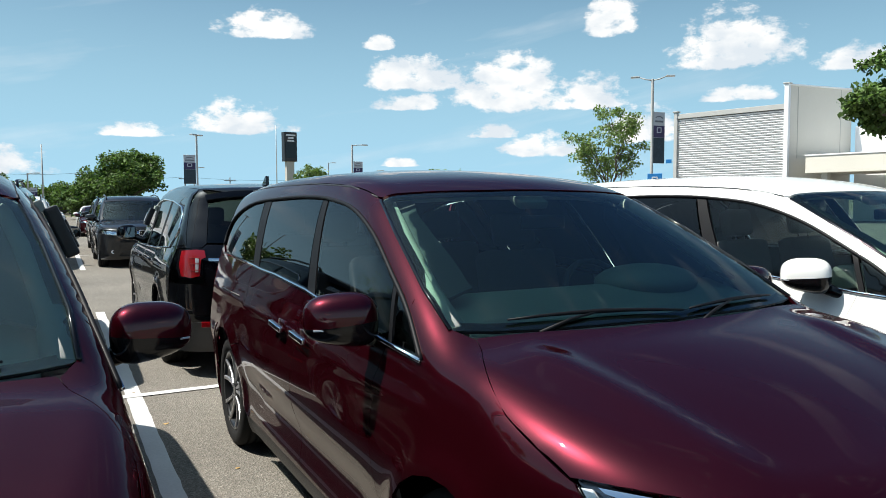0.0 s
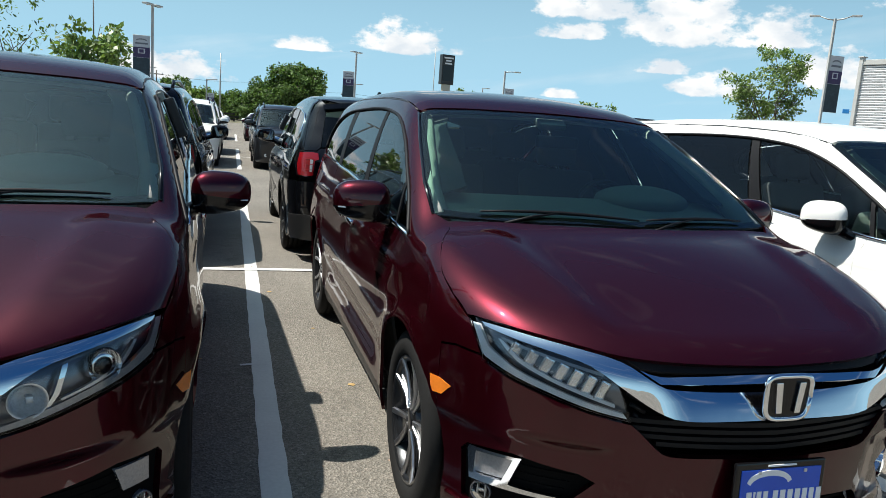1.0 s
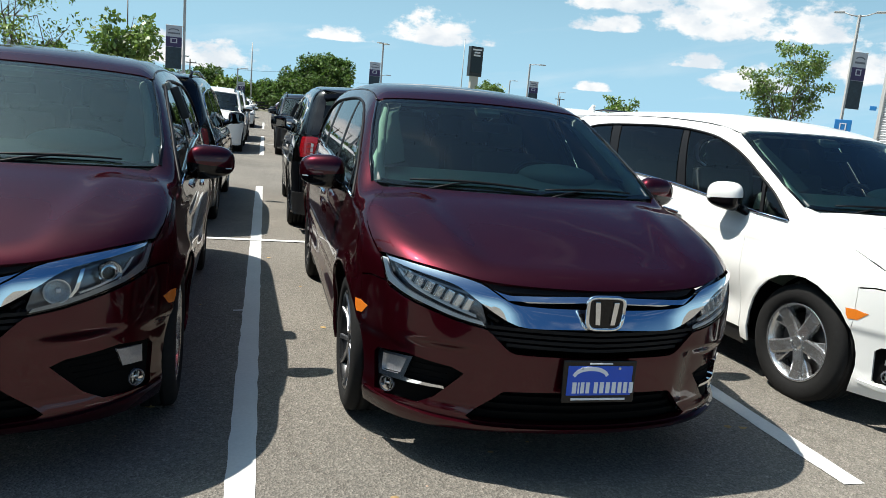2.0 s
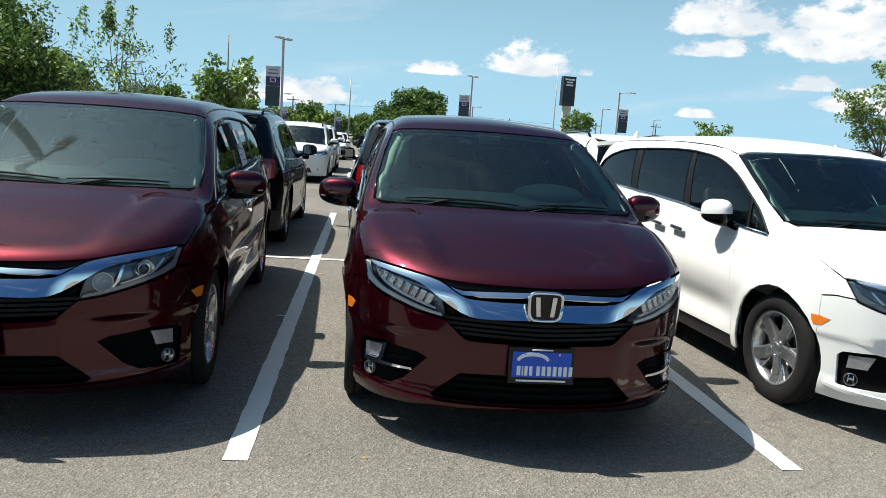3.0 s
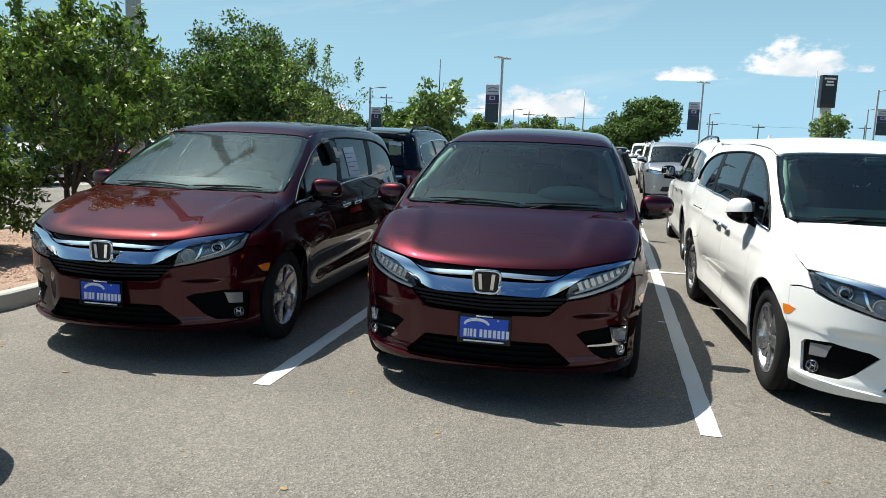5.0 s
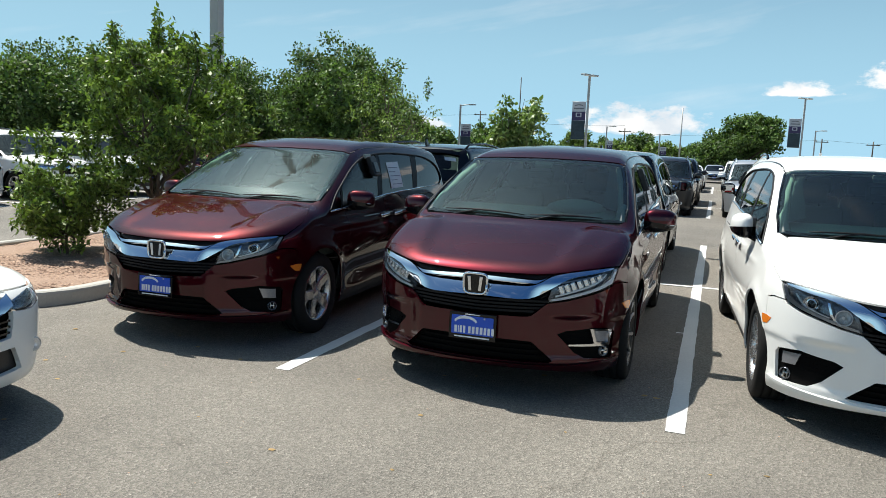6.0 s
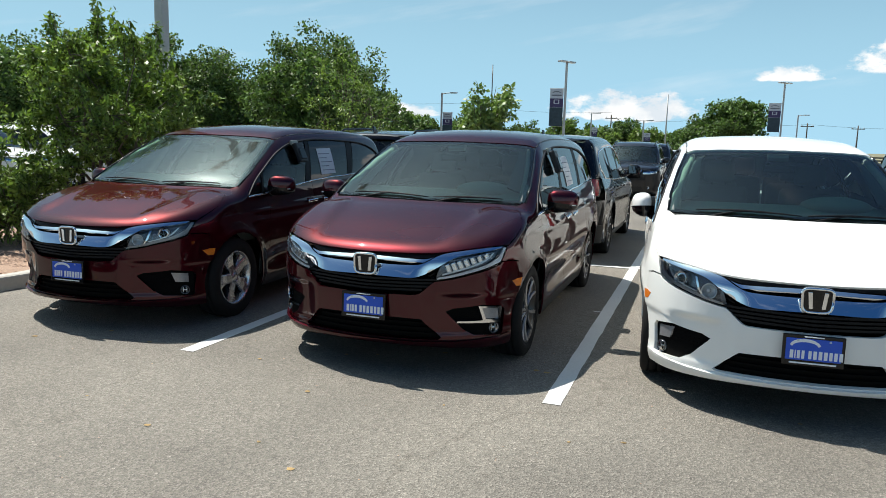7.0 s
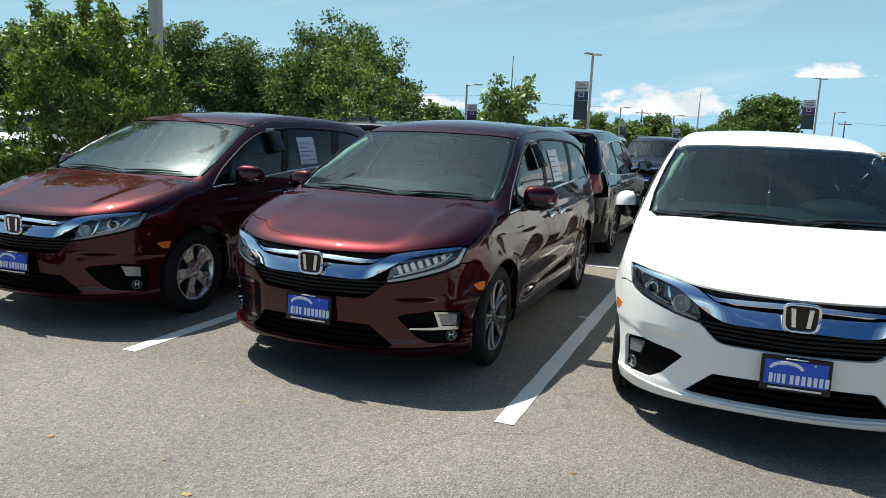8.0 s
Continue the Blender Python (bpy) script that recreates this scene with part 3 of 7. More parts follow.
def outline(shell, chart, segments):
    """Chart points of an outline; each segment is (chart it is given in, points); a chart name with ~ is run as a smooth curve."""
    out = []
    for src, pts in segments:
        pts = np.array(pts, float)
        if src.endswith("~"):
            s = np.r_[0, np.cumsum(np.linalg.norm(np.diff(pts, axis=0), axis=1))]
            t = np.linspace(0, s[-1], max(4, int(s[-1] / 0.03)))
            pad = np.vstack([2 * pts[0] - pts[1], pts, 2 * pts[-1] - pts[-2]])
            i = np.clip(np.searchsorted(s, t) - 1, 0, len(pts) - 2)
            u = ((t - s[i]) / (s[i + 1] - s[i]))[:, None]
            p0, p1, p2, p3 = pad[i], pad[i + 1], pad[i + 2], pad[i + 3]
            pts = 0.5 * (2 * p1 + (p2 - p0) * u + (2 * p0 - 5 * p1 + 4 * p2 - p3) * u**2 + (3 * p1 - p0 - 3 * p2 + p3) * u**3)
        src = src.rstrip("~")
        if src == chart:
            out.append(pts)
        else:
            out.append(shell.chart_of(chart, shell.cast(src, pts[:, 0], pts[:, 1])))
    pts = np.vstack(out)
    keep = [0] + [k for k in range(1, len(pts)) if np.linalg.norm(pts[k] - pts[k - 1]) > 1e-3]
    pts = pts[keep]
    return pts[:-1] if np.linalg.norm(pts[0] - pts[-1]) < 1e-3 else pts


def whole(half):
    """The closed outline of a half that runs from the middle plane out and back to it."""
    half = half.copy()
    half[0, 0] = half[-1, 0] = 0.0
    other = half[::-1][1:-1] * (-1, 1)
    return np.vstack([half, other])


def inside(poly, p):
    a, b = poly, np.roll(poly, -1, 0)
    hit = np.zeros(len(p), bool)
    for (x0, y0), (x1, y1) in zip(a, b):
        if y0 == y1:
            continue
        cross = ((y0 > p[:, 1]) != (y1 > p[:, 1])) & (p[:, 0] < (x1 - x0) * (p[:, 1] - y0) / (y1 - y0) + x0)
        hit ^= cross
    return hit


def dense(poly, h):
    out = []
    for p, q in zip(poly, np.roll(poly, -1, 0)):
        n = max(1, int(np.ceil(np.linalg.norm(q - p) / h)))
        out += [p + (q - p) * k / n for k in range(n)]
    return np.array(out)


def panel_mesh(shell, chart, poly, holes=(), h=0.04, off=0.0, thick=0.014, gap=0.0025, flip=False, lean=None):
    loops = [dense(np.asarray(q), h) for q in (poly, *holes)]
    pts, edges = [], []
    for q in loops:
        n0 = len(pts)
        pts += list(q)
        edges += [(n0 + k, n0 + (k + 1) % len(q)) for k in range(len(q))]
    lo, hi = loops[0].min(0), loops[0].max(0)
    gx, gy = np.meshgrid(np.arange(lo[0] + h / 2, hi[0], h), np.arange(lo[1] + h / 2, hi[1], h * 0.87))
    gx = gx + (np.arange(gx.shape[0]) % 2)[:, None] * h / 2
    grid = np.stack([gx.ravel(), gy.ravel()], -1)
    ok = inside(loops[0], grid)
    for q in loops[1:]:
        ok &= ~inside(q, grid)
    grid = grid[ok]
    if len(grid):
        rim = np.vstack(loops)
        near = np.min(np.linalg.norm(grid[:, None] - rim[None], axis=2), axis=1)
        grid = grid[near > 0.45 * h]
        pts += list(grid)
    v, _, tris, *_ = delaunay_2d_cdt([Vector(p) for p in pts], edges, [], 1, 1e-6)
    v = np.array([tuple(p) for p in v])
    tris = np.array([t for t in tris if len(t) == 3])
    mid = v[tris].mean(1)
    ok = inside(loops[0], mid)
    for q in loops[1:]:
        ok &= ~inside(q, mid)
    tris = tris[ok]
    count = {}
    for t in tris:
        for i, j, k in ((0, 1, 2), (1, 2, 0), (2, 0, 1)):
            key = (min(t[i], t[j]), max(t[i], t[j]))
            count[key] = None if key in count else (t[i], t[j], t[k])
    rim_edges = [e for e in count.values() if e]
    inward = np.zeros_like(v)
    for i, j, k in rim_edges:
        d = v[j] - v[i]
        n = np.array([-d[1], d[0]])
        n = n / (np.linalg.norm(n) + 1e-12)
        n = n if n @ (v[k] - v[i]) > 0 else -n
        inward[i] += n
        inward[j] += n
    length = np.linalg.norm(inward, axis=1, keepdims=True)
    unit = np.divide(inward, length, out=np.zeros_like(inward), where=length > 1e-9)
    v = v + unit * gap
    p = shell.cast(chart, v[:, 0], v[:, 1], off)
    n = shell.normal(p)
    q = shell.cast(chart, *(v + unit * 0.004).T, off)
    if lean:                              # the middle of a bar slopes back above a height
        slope, foot = lean
        for a in (p, q):
            a[:, 1] += slope * (1 - step(np.abs(a[:, 0]), 0.30, 0.46)) * np.maximum(a[:, 2] - foot, 0.0)
        n[:, 2] += slope * (1 - step(np.abs(p[:, 0]), 0.30, 0.46)) * (p[:, 2] > foot - 0.002)
        n /= np.linalg.norm(n, axis=1, keepdims=True)
    out_way = p - q
    out_way /= np.linalg.norm(out_way, axis=1, keepdims=True) + 1e-12
    face_n = np.cross(p[tris[:, 1]] - p[tris[:, 0]], p[tris[:, 2]] - p[tris[:, 0]])
    wrong = (face_n * n[tris[:, 0]]).sum(1) < 0
    tris[wrong] = tris[wrong][:, ::-1]
    used = sorted({i for e in rim_edges for i in e[:2]})
    at = {i: k for k, i in enumerate(used)}
    base = len(p)
    verts = np.vstack([p, p[used], p[used] - n[used] * thick])
    normals = np.vstack([n, out_way[used], out_way[used]])
    faces = [tuple(t) for t in tris]
    for i, j, _ in rim_edges:
        a, b = base + at[i], base + at[j]
        quad = (a, b, b + len(used), a + len(used))
        fn = np.cross(verts[quad[1]] - verts[quad[0]], verts[quad[2]] - verts[quad[0]])
        faces.append(quad if fn @ out_way[i] > 0 else quad[::-1])
    if flip:
        verts, normals = verts * (-1, 1, 1), normals * (-1, 1, 1)
        faces = [f[::-1] for f in faces]
    return mesh_of(verts, faces, normals)


def panel(shell, name, chart, segments, mat, parent, holes=(), both=False, middle=False, label="", **more):
    """A panel of the shell; middle: one across the middle plane, from its half outline; both: a pair, one a side."""
    poly = outline(shell, chart, segments)
    cut = [outline(shell, chart, s) for s in holes]
    if middle:
        poly = whole(poly)
        cut = [c2 for c in cut for c2 in ([whole(c)] if abs(c[0, 0]) < 0.004 else [c, c * (-1, 1)])]
    made = [part(name, panel_mesh(shell, chart, poly, cut, **more), mat, parent, label)]
    if both:
        made.append(part(name, panel_mesh(shell, chart, poly, cut, flip=True, **more), mat, parent, label))
    return made


def arc(cy, cz, r, a0, a1, n=12):
    """Points round a wheel, angles in degrees from straight back, up positive."""
    return [(cy + r * math.cos(radians(a0 + (a1 - a0) * k / n)), cz + r * math.sin(radians(a0 + (a1 - a0) * k / n))) for k in range(n + 1)]


# ---------------------------------------------------------------- wheels
WHEEL_CACHE = {}


def wheel_meshes(style, r, wide):
    key = (style, r, wide)
    if key in WHEEL_CACHE:
        return WHEEL_CACHE[key]
    rim = r * (0.70 if style == "twin" else 0.665)
    w = wide / 2
    prof = [(-w * 0.80, rim), (-w * 0.98, rim + 0.015), (-w * 1.02, (rim + r) / 2), (-w * 0.97, r - 0.028), (-w * 0.86, r - 0.006), (-w * 0.62, r)]
    for k in (-0.45, 0.0, 0.45):
        prof += [(w * k - 0.007, r + 0.001), (w * k - 0.005, r - 0.009), (w * k + 0.005, r - 0.009), (w * k + 0.007, r + 0.001)]
    prof += [(w * 0.62, r), (w * 0.86, r - 0.006), (w * 0.97, r - 0.028), (w * 1.02, (rim + r) / 2), (w * 0.98, rim + 0.015), (w * 0.80, rim)]
    tyre = lathe(prof, 56)
    barrel = lathe([(w * 0.80, rim), (w * 0.90, rim + 0.006), (w * 0.93, rim - 0.002), (w * 0.86, rim - 0.012), (w * 0.5, rim - 0.03), (-w * 0.7, rim - 0.035), (-w * 0.9, rim)], 56)

    def spoke(a0, a1, r0, r1, w0, w1, d0, d1, deep=0.035):
        """A bar from the hub to the rim: angles, radii, widths and outer faces at both ends."""
        bm = bmesh.new()
        rings = []
        for f in (0.0, 0.35, 0.7, 1.0):
            a, rr, ww, dd = a0 + (a1 - a0) * f, r0 + (r1 - r0) * f, w0 + (w1 - w0) * f, d0 + (d1 - d0) * f - 0.012 * math.sin(math.pi * f)
            c, s = math.cos(a), math.sin(a)
            ring = []
            for u, x in ((-0.5, dd - deep), (-0.5, dd - 0.006), (-0.36, dd), (0.36, dd), (0.5, dd - 0.006), (0.5, dd - deep)):
                ring.append(bm.verts.new((x, rr * c - u * ww * s, rr * s + u * ww * c)))
            rings.append(ring)
        for p, q in zip(rings, rings[1:]):
            for k in range(6):
                bm.faces.new((p[k], p[(k + 1) % 6], q[(k + 1) % 6], q[k]))
        bm.faces.new(rings[0])
        bm.faces.new(rings[-1][::-1])
        bmesh.ops.recalc_face_normals(bm, faces=bm.faces)
        me = bpy.data.meshes.new("spoke")
        bm.to_mesh(me)
        bm.free()
        return me

    spokes = []
    for k in range(5):
        a = 2 * math.pi * k / 5 + 0.3
        if style == "twin":
            spokes += [spoke(a - 0.20, a - 0.29, 0.050, rim - 0.003, 0.016, 0.030, w * 0.80, w * 0.92, 0.012), spoke(a + 0.20, a + 0.29, 0.050, rim - 0.003, 0.016, 0.030, w * 0.80, w * 0.92, 0.012),
                       spoke(a, a, 0.045, rim - 0.004, 0.050, 0.155, w * 0.72, w * 0.80, 0.03)]
        else:
            spokes += [spoke(a, a - 0.12, 0.05, rim - 0.003, 0.085, 0.090, w * 0.76, w * 0.88), spoke(a + 0.20, a + 0.26, 0.08, rim - 0.003, 0.03, 0.060, w * 0.66, w * 0.76)]
    hub = lathe([(w * 0.3, 0.075), (w * 0.70, 0.072), (w * 0.74, 0.060), (w * 0.74, 0.036), (w * 0.79, 0.034), (w * 0.80, 0.028), (w * 0.80, 0.0)], 24)
    disc = lathe([(w * 0.05, 0.0), (w * 0.22, 0.0), (w * 0.22, rim * 0.76), (w * 0.05, rim * 0.76)], 40)
    nut = lathe([(w * 0.5, 0.010), (w * 0.755, 0.009), (w * 0.765, 0.0)], 8)
    WHEEL_CACHE[key] = (tyre, barrel, spokes, hub, disc, nut)
    return WHEEL_CACHE[key]


def wheel(parent, style, side, y, r, track, wide=0.235, detail=True, turn=0.0):
    tyre, barrel, spokes, hub, disc, nut = wheel_meshes(style, r, wide)
    m = {"twin": ("machined", "darkalloy"), "five": ("alloy", "alloy"), "plain": ("alloy", "alloy")}[style]
    base = Matrix.Translation((side * track, y, r - 0.008)) @ Matrix.Rotation(0 if side > 0 else math.pi, 4, "Z") @ Matrix.Rotation(turn, 4, "X")

    def put(name, me, mat, par, at=None):
        if not me.materials:
            me.materials.append(mat)
        ob = new(name, me)
        ob.parent = par
        if at is not None:
            ob.matrix_basis = at
        return ob

    rim = put("wheel", barrel, M[m[1]], parent, base)
    put("tyre", tyre, M["rubber"], rim)
    if not detail:
        key = ("joined", style, r, wide)
        if key not in WHEEL_CACHE:
            bm = bmesh.new()
            for s in spokes + [hub]:
                bm.from_mesh(s)
            me = bpy.data.meshes.new("spokes")
            bm.to_mesh(me)
            bm.free()
            WHEEL_CACHE[key] = me
        put("spokes", WHEEL_CACHE[key], M["alloy"], rim)
        return rim
    for k, s in enumerate(spokes):
        inner = style == "twin" and k % 3 == 2
        put("spoke", s, M["darkalloy"] if inner else M[m[0]], rim)
    put("hub", hub, M[m[1]], rim)
    if detail:
        put("brake_disc", disc, M["disc"], rim)
        for k in range(5):
            a = 2 * math.pi * k / 5
            put("lug_nut", nut, M["satin"], rim, Matrix.Translation((0, 0.055 * math.cos(a), 0.055 * math.sin(a))))
    return rim


def wheel_wells(parent, wheels, half):
    """Dark liners behind the arches."""
    for wy, wz, r in wheels:
        for side in (1, -1):
            verts, faces = [], []
            n = 36
            for x in (half - 0.13, half - 0.42):
                for k in range(n + 1):
                    a = radians(-8 + 196 * k / n)
                    verts.append((side * x, wy + (r + 0.005) * math.cos(a), wz + (r + 0.005) * math.sin(a)))
            for k in range(n):
                faces.append((k, k + 1, n + 2 + k, n + 1 + k))
            faces.append(tuple(range(n + 1, 2 * n + 2)))
            part("wheel_liner", mesh_of(verts, faces), M["well"], parent)


# ---------------------------------------------------------------- small car parts
def seat(parent, x, y, z, wide=0.52, name="seat"):
    bm = block(x, y, z + 0.09, wide, 0.50, 0.17, 0.06, seg=3, smooth=True)
    s = part(name, bm, M["cloth"], parent)
    lean = Matrix.Rotation(radians(-14), 4, "X")
    part("backrest", block(x, y + 0.30, z + 0.46, wide * 0.95, 0.15, 0.66, 0.06, lean, 3, True), M["cloth"], s)
    part("headrest", block(x, y + 0.40, z + 0.90, 0.26, 0.10, 0.19, 0.045, lean, 3, True), M["cloth"], s)
    for dx in (-0.06, 0.06):
        part("headrest_post", tube_mesh([(x + dx, y + 0.37, z + 0.76), (x + dx, y + 0.39, z + 0.84)], 0.007, 6), M["trim"], s)
    return s


def steering_wheel(parent, x, y, z):
    me = bpy.data.meshes.new("steering_wheel")
    pts = [(0.185 * math.cos(2 * math.pi * k / 36), 0, 0.185 * math.sin(2 * math.pi * k / 36)) for k in range(37)]
    v, f = tube(pts, 0.016, 8, False)
    for (a, b) in (((-0.17, 0, 0.0), (0.17, 0, 0.0)), ((0, 0, -0.17), (0, 0, 0.0))):
        v2, f2 = tube([a, b], 0.02, 8)
        f += [tuple(i + len(v) for i in q) for q in f2]
        v += v2
    me.from_pydata([tuple(p) for p in v], [], f)
    me.polygons.foreach_set("use_smooth", [True] * len(me.polygons))
    ob = part("steering_wheel", me, M["trim"], parent, at=pose(x, y, z, -26, 0, 0))
    part("airbag_cover", block(0, -0.01, 0, 0.14, 0.05, 0.11, 0.03, None, 3, True), M["trim"], ob)
    part("column", tube_mesh([(0, 0, 0), (0, -0.3, 0.02)], 0.035, 10), M["trim"], ob)


def door_mirror(parent, side, spot, mat, wide=0.25, tall=0.155, fold=0.0):
    """A rounded housing on a foot, black below, with a lamp strip and glass on its back."""
    bm = bmesh.new()
    bmesh.ops.create_uvsphere(bm, u_segments=20, v_segments=14, radius=1.0)
    for v in bm.verts:
        x, y, z = v.co
        sq = lambda a, p: math.copysign(abs(a) ** p, a)
        x, z = sq(x, 0.70), sq(z, 0.72 if z > 0 else 0.6)
        y = sq(y, 0.8)
        y = y * 0.085 if y < 0 else y * 0.045
        taper = 1.0 - 0.20 * x * (1 if z < 0 else 0.35)
        v.co = (x * wide / 2, y + 0.025 * x, z * taper * tall / 2)
    for f in bm.faces:
        f.smooth = True
    upper, lower = bm, bm.copy()
    for b, keep_up in ((upper, True), (lower, False)):
        geom = list(b.verts) + list(b.edges) + list(b.faces)
        bmesh.ops.bisect_plane(b, geom=geom, plane_co=(0, 0, -0.014), plane_no=(0.10, 0, 1), clear_inner=keep_up, clear_outer=not keep_up)
    if side < 0:
        for b in (upper, lower):
            bmesh.ops.scale(b, vec=(-1, 1, 1), verts=b.verts)
            bmesh.ops.reverse_faces(b, faces=b.faces)
    pivot = Matrix.Translation((-side * 0.15, 0.03, 0))
    ob = part("door_mirror", upper, mat, parent, at=pose(*spot) @ pivot @ Matrix.Rotation(side * radians(fold), 4, "Z") @ pivot.inverted())
    part("mirror_base", lower, M["gloss"], ob)
    part("mirror_glass", block(side * 0.005, 0.047, 0.0, wide * 0.78, 0.008, tall * 0.72, 0.003), M["mirror"], ob)
    part("turn_signal", block(side * 0.075, -0.052, -0.028, wide * 0.30, 0.014, 0.007, 0.002, Matrix.Rotation(side * 0.35, 4, "Z")), M["lampclear"], ob)
    part("mirror_foot", tube_mesh([(-side * 0.08, 0.0, -0.06), (-side * 0.17, 0.02, -0.10), (-side * 0.25, 0.03, -0.10)], [0.034, 0.03, 0.04], 10), M["gloss"], ob)
    return ob


def emblem(parent, y, z, size=1.0, mat="chrome", turn=0.0, face=True):
    """A chrome badge: a rounded frame with two uprights on a dark ground."""
    s = 0.077 * size
    pts = []
    for k in range(40):
        a = 2 * math.pi * k / 40
        c, d = math.cos(a), math.sin(a)
        wide = s * (1.0 + 0.10 * d)
        pts.append((wide * math.copysign(abs(c) ** 0.42, c), 0, 0.066 * size * math.copysign(abs(d) ** 0.42, d)))
    at = pose(0, y, z, turn, 0, 0 if face else 180)
    ring = part("badge", tube_mesh(pts + pts[:1], 0.0085 * size, 8), M[mat], parent, "chrome badge with two uprights", at)
    part("badge_ground", prism([(p[0] * 0.95, p[2] * 0.95) for p in pts], 0.012), M["plateblue"] if mat == "blue" else M["gloss"], ring)
    for sx in (1, -1):
        out = [(sx * 0.022 * size, -0.045 * size), (sx * 0.042 * size, -0.045 * size), (sx * 0.052 * size, 0.048 * size), (sx * 0.030 * size, 0.048 * size)]
        part("upright", prism(out if sx > 0 else out[::-1], 0.016 * size, "y", 0.002), M[mat], ring, at=pose(0, -0.010, 0))
    return ring


def dealer_plate(parent, y, z, tilt=0.0, fine=True):
    """A blue dealer plate in a black frame: white strips where its writing runs and a white road-like arch."""
    at = pose(0, y, z, tilt, 0, 0)
    frame_ob = part("plate_frame", block(0, 0, 0, 0.332, 0.016, 0.182, 0.005), M["gloss"], parent, at=at)
    part("plate_face", block(0, -0.009, 0.006, 0.296, 0.005, 0.128, 0.002), M["plateblue"], frame_ob)
    if not fine:
        part("plate_strip", block(0, -0.0125, -0.02, 0.24, 0.003, 0.045, 0.001), M["platewhite"], frame_ob)
        return frame_ob
    arch = [(0.135 * math.cos(a) * 0.62 - 0.045, 0.030 + 0.052 * math.sin(a) ** 0.8) for a in np.linspace(0.25, 2.95, 14)]
    inner = [(0.120 * math.cos(a) * 0.60 - 0.045, 0.026 + 0.038 * math.sin(a) ** 0.8) for a in np.linspace(2.95, 0.25, 14)]
    part("plate_arch", prism([(x, zz - 0.014) for x, zz in arch + inner], 0.003), M["platewhite"], frame_ob, at=pose(0, -0.0145, 0))
    # the large line as two rows of plain blocks, the small lines as strips
    x = -0.128
    for w in (0.026, 0.009, 0.022, 0.022, 0.0, 0.024, 0.026, 0.026, 0.026, 0.024, 0.024, 0.026):
        if w:
            part("plate_bar", block(x + w / 2, -0.0125, -0.024, w * 0.72, 0.003, 0.048, 0.001), M["platewhite"], frame_ob)
        x += w + 0.002 if w else 0.012
    part("plate_strip", block(0, -0.0095, -0.0745, 0.250, 0.004, 0.009, 0.001), M["platewhite"], frame_ob)
    part("plate_strip", block(0.0, -0.0095, 0.0800, 0.105, 0.004, 0.006, 0.001), M["platewhite"], frame_ob)
    for sx in (-0.085, 0.085):
        part("plate_bolt", block(sx, -0.013, 0.060, 0.012, 0.005, 0.012, 0.003), M["satin"], frame_ob)
    return frame_ob


def wiper(parent, shell, a, b, lift=0.012):
    """A blade on its arm, lying along the foot of the windscreen, between two chart points of its top view."""
    pts = [tuple(shell.spot("top", a[0] + (b[0] - a[0]) * f, a[1] + (b[1] - a[1]) * f, lift)[0]) for f in np.linspace(0, 1, 7)]
    w = part("wiper", tube_mesh(pts, [0.004, 0.006, 0.007, 0.009, 0.007, 0.006, 0.004], 6), M["pillar"], parent)
    mid = pts[3]
    foot = tuple(shell.spot("top", b[0] * 0.86, b[1] - 0.060, -0.012)[0])
    part("wiper_arm", tube_mesh([mid, ((mid[0] + foot[0]) / 2, (mid[1] + foot[1]) / 2, (mid[2] + foot[2]) / 2 + 0.008), foot], [0.004, 0.006, 0.008], 6), M["pillar"], w)


# ---------------------------------------------------------------- the minivan
VAN_WHEELS = ((0.98, 0.355, 0.415), (3.98, 0.355, 0.415))


def van_side(y, z):
    scoop = -0.026 * bell(z, 0.47 + 0.02 * (y - 2.5), 0.10) * step(y, 1.35, 1.75) * (1 - step(y, 3.2, 3.6))
    crease = 0.007 * bell(z, 0.945 + 0.02 * (y - 2), 0.028) * step(y, 1.0, 1.5)
    tuck = 0.010 * bell(z, 0.70, 0.12) * step(y, 0.4, 1.2)
    return scoop + crease + tuck


def van_top(x, y):
    rib = 0.50 + 0.12 * np.clip((y - 0.22) / 0.72, 0, 1)
    fade = step(y, 0.14, 0.40) * (1 - step(y, 0.90, 1.12))
    return fade * (0.011 * bell(x, rib + 0.02, 0.075) + 0.012 * step(x, rib - 0.08, rib + 0.14))


def van_front(x, z):
    """The bumper steps back under a crease that runs out from the grille's lower corner."""
    line = 0.625 - 0.10 * np.clip(x - 0.45, 0, 0.5)
    return 0.024 * (1 - step(z, line - 0.035, line)) * step(x, 0.40, 0.52) * step(z, 0.27, 0.34)


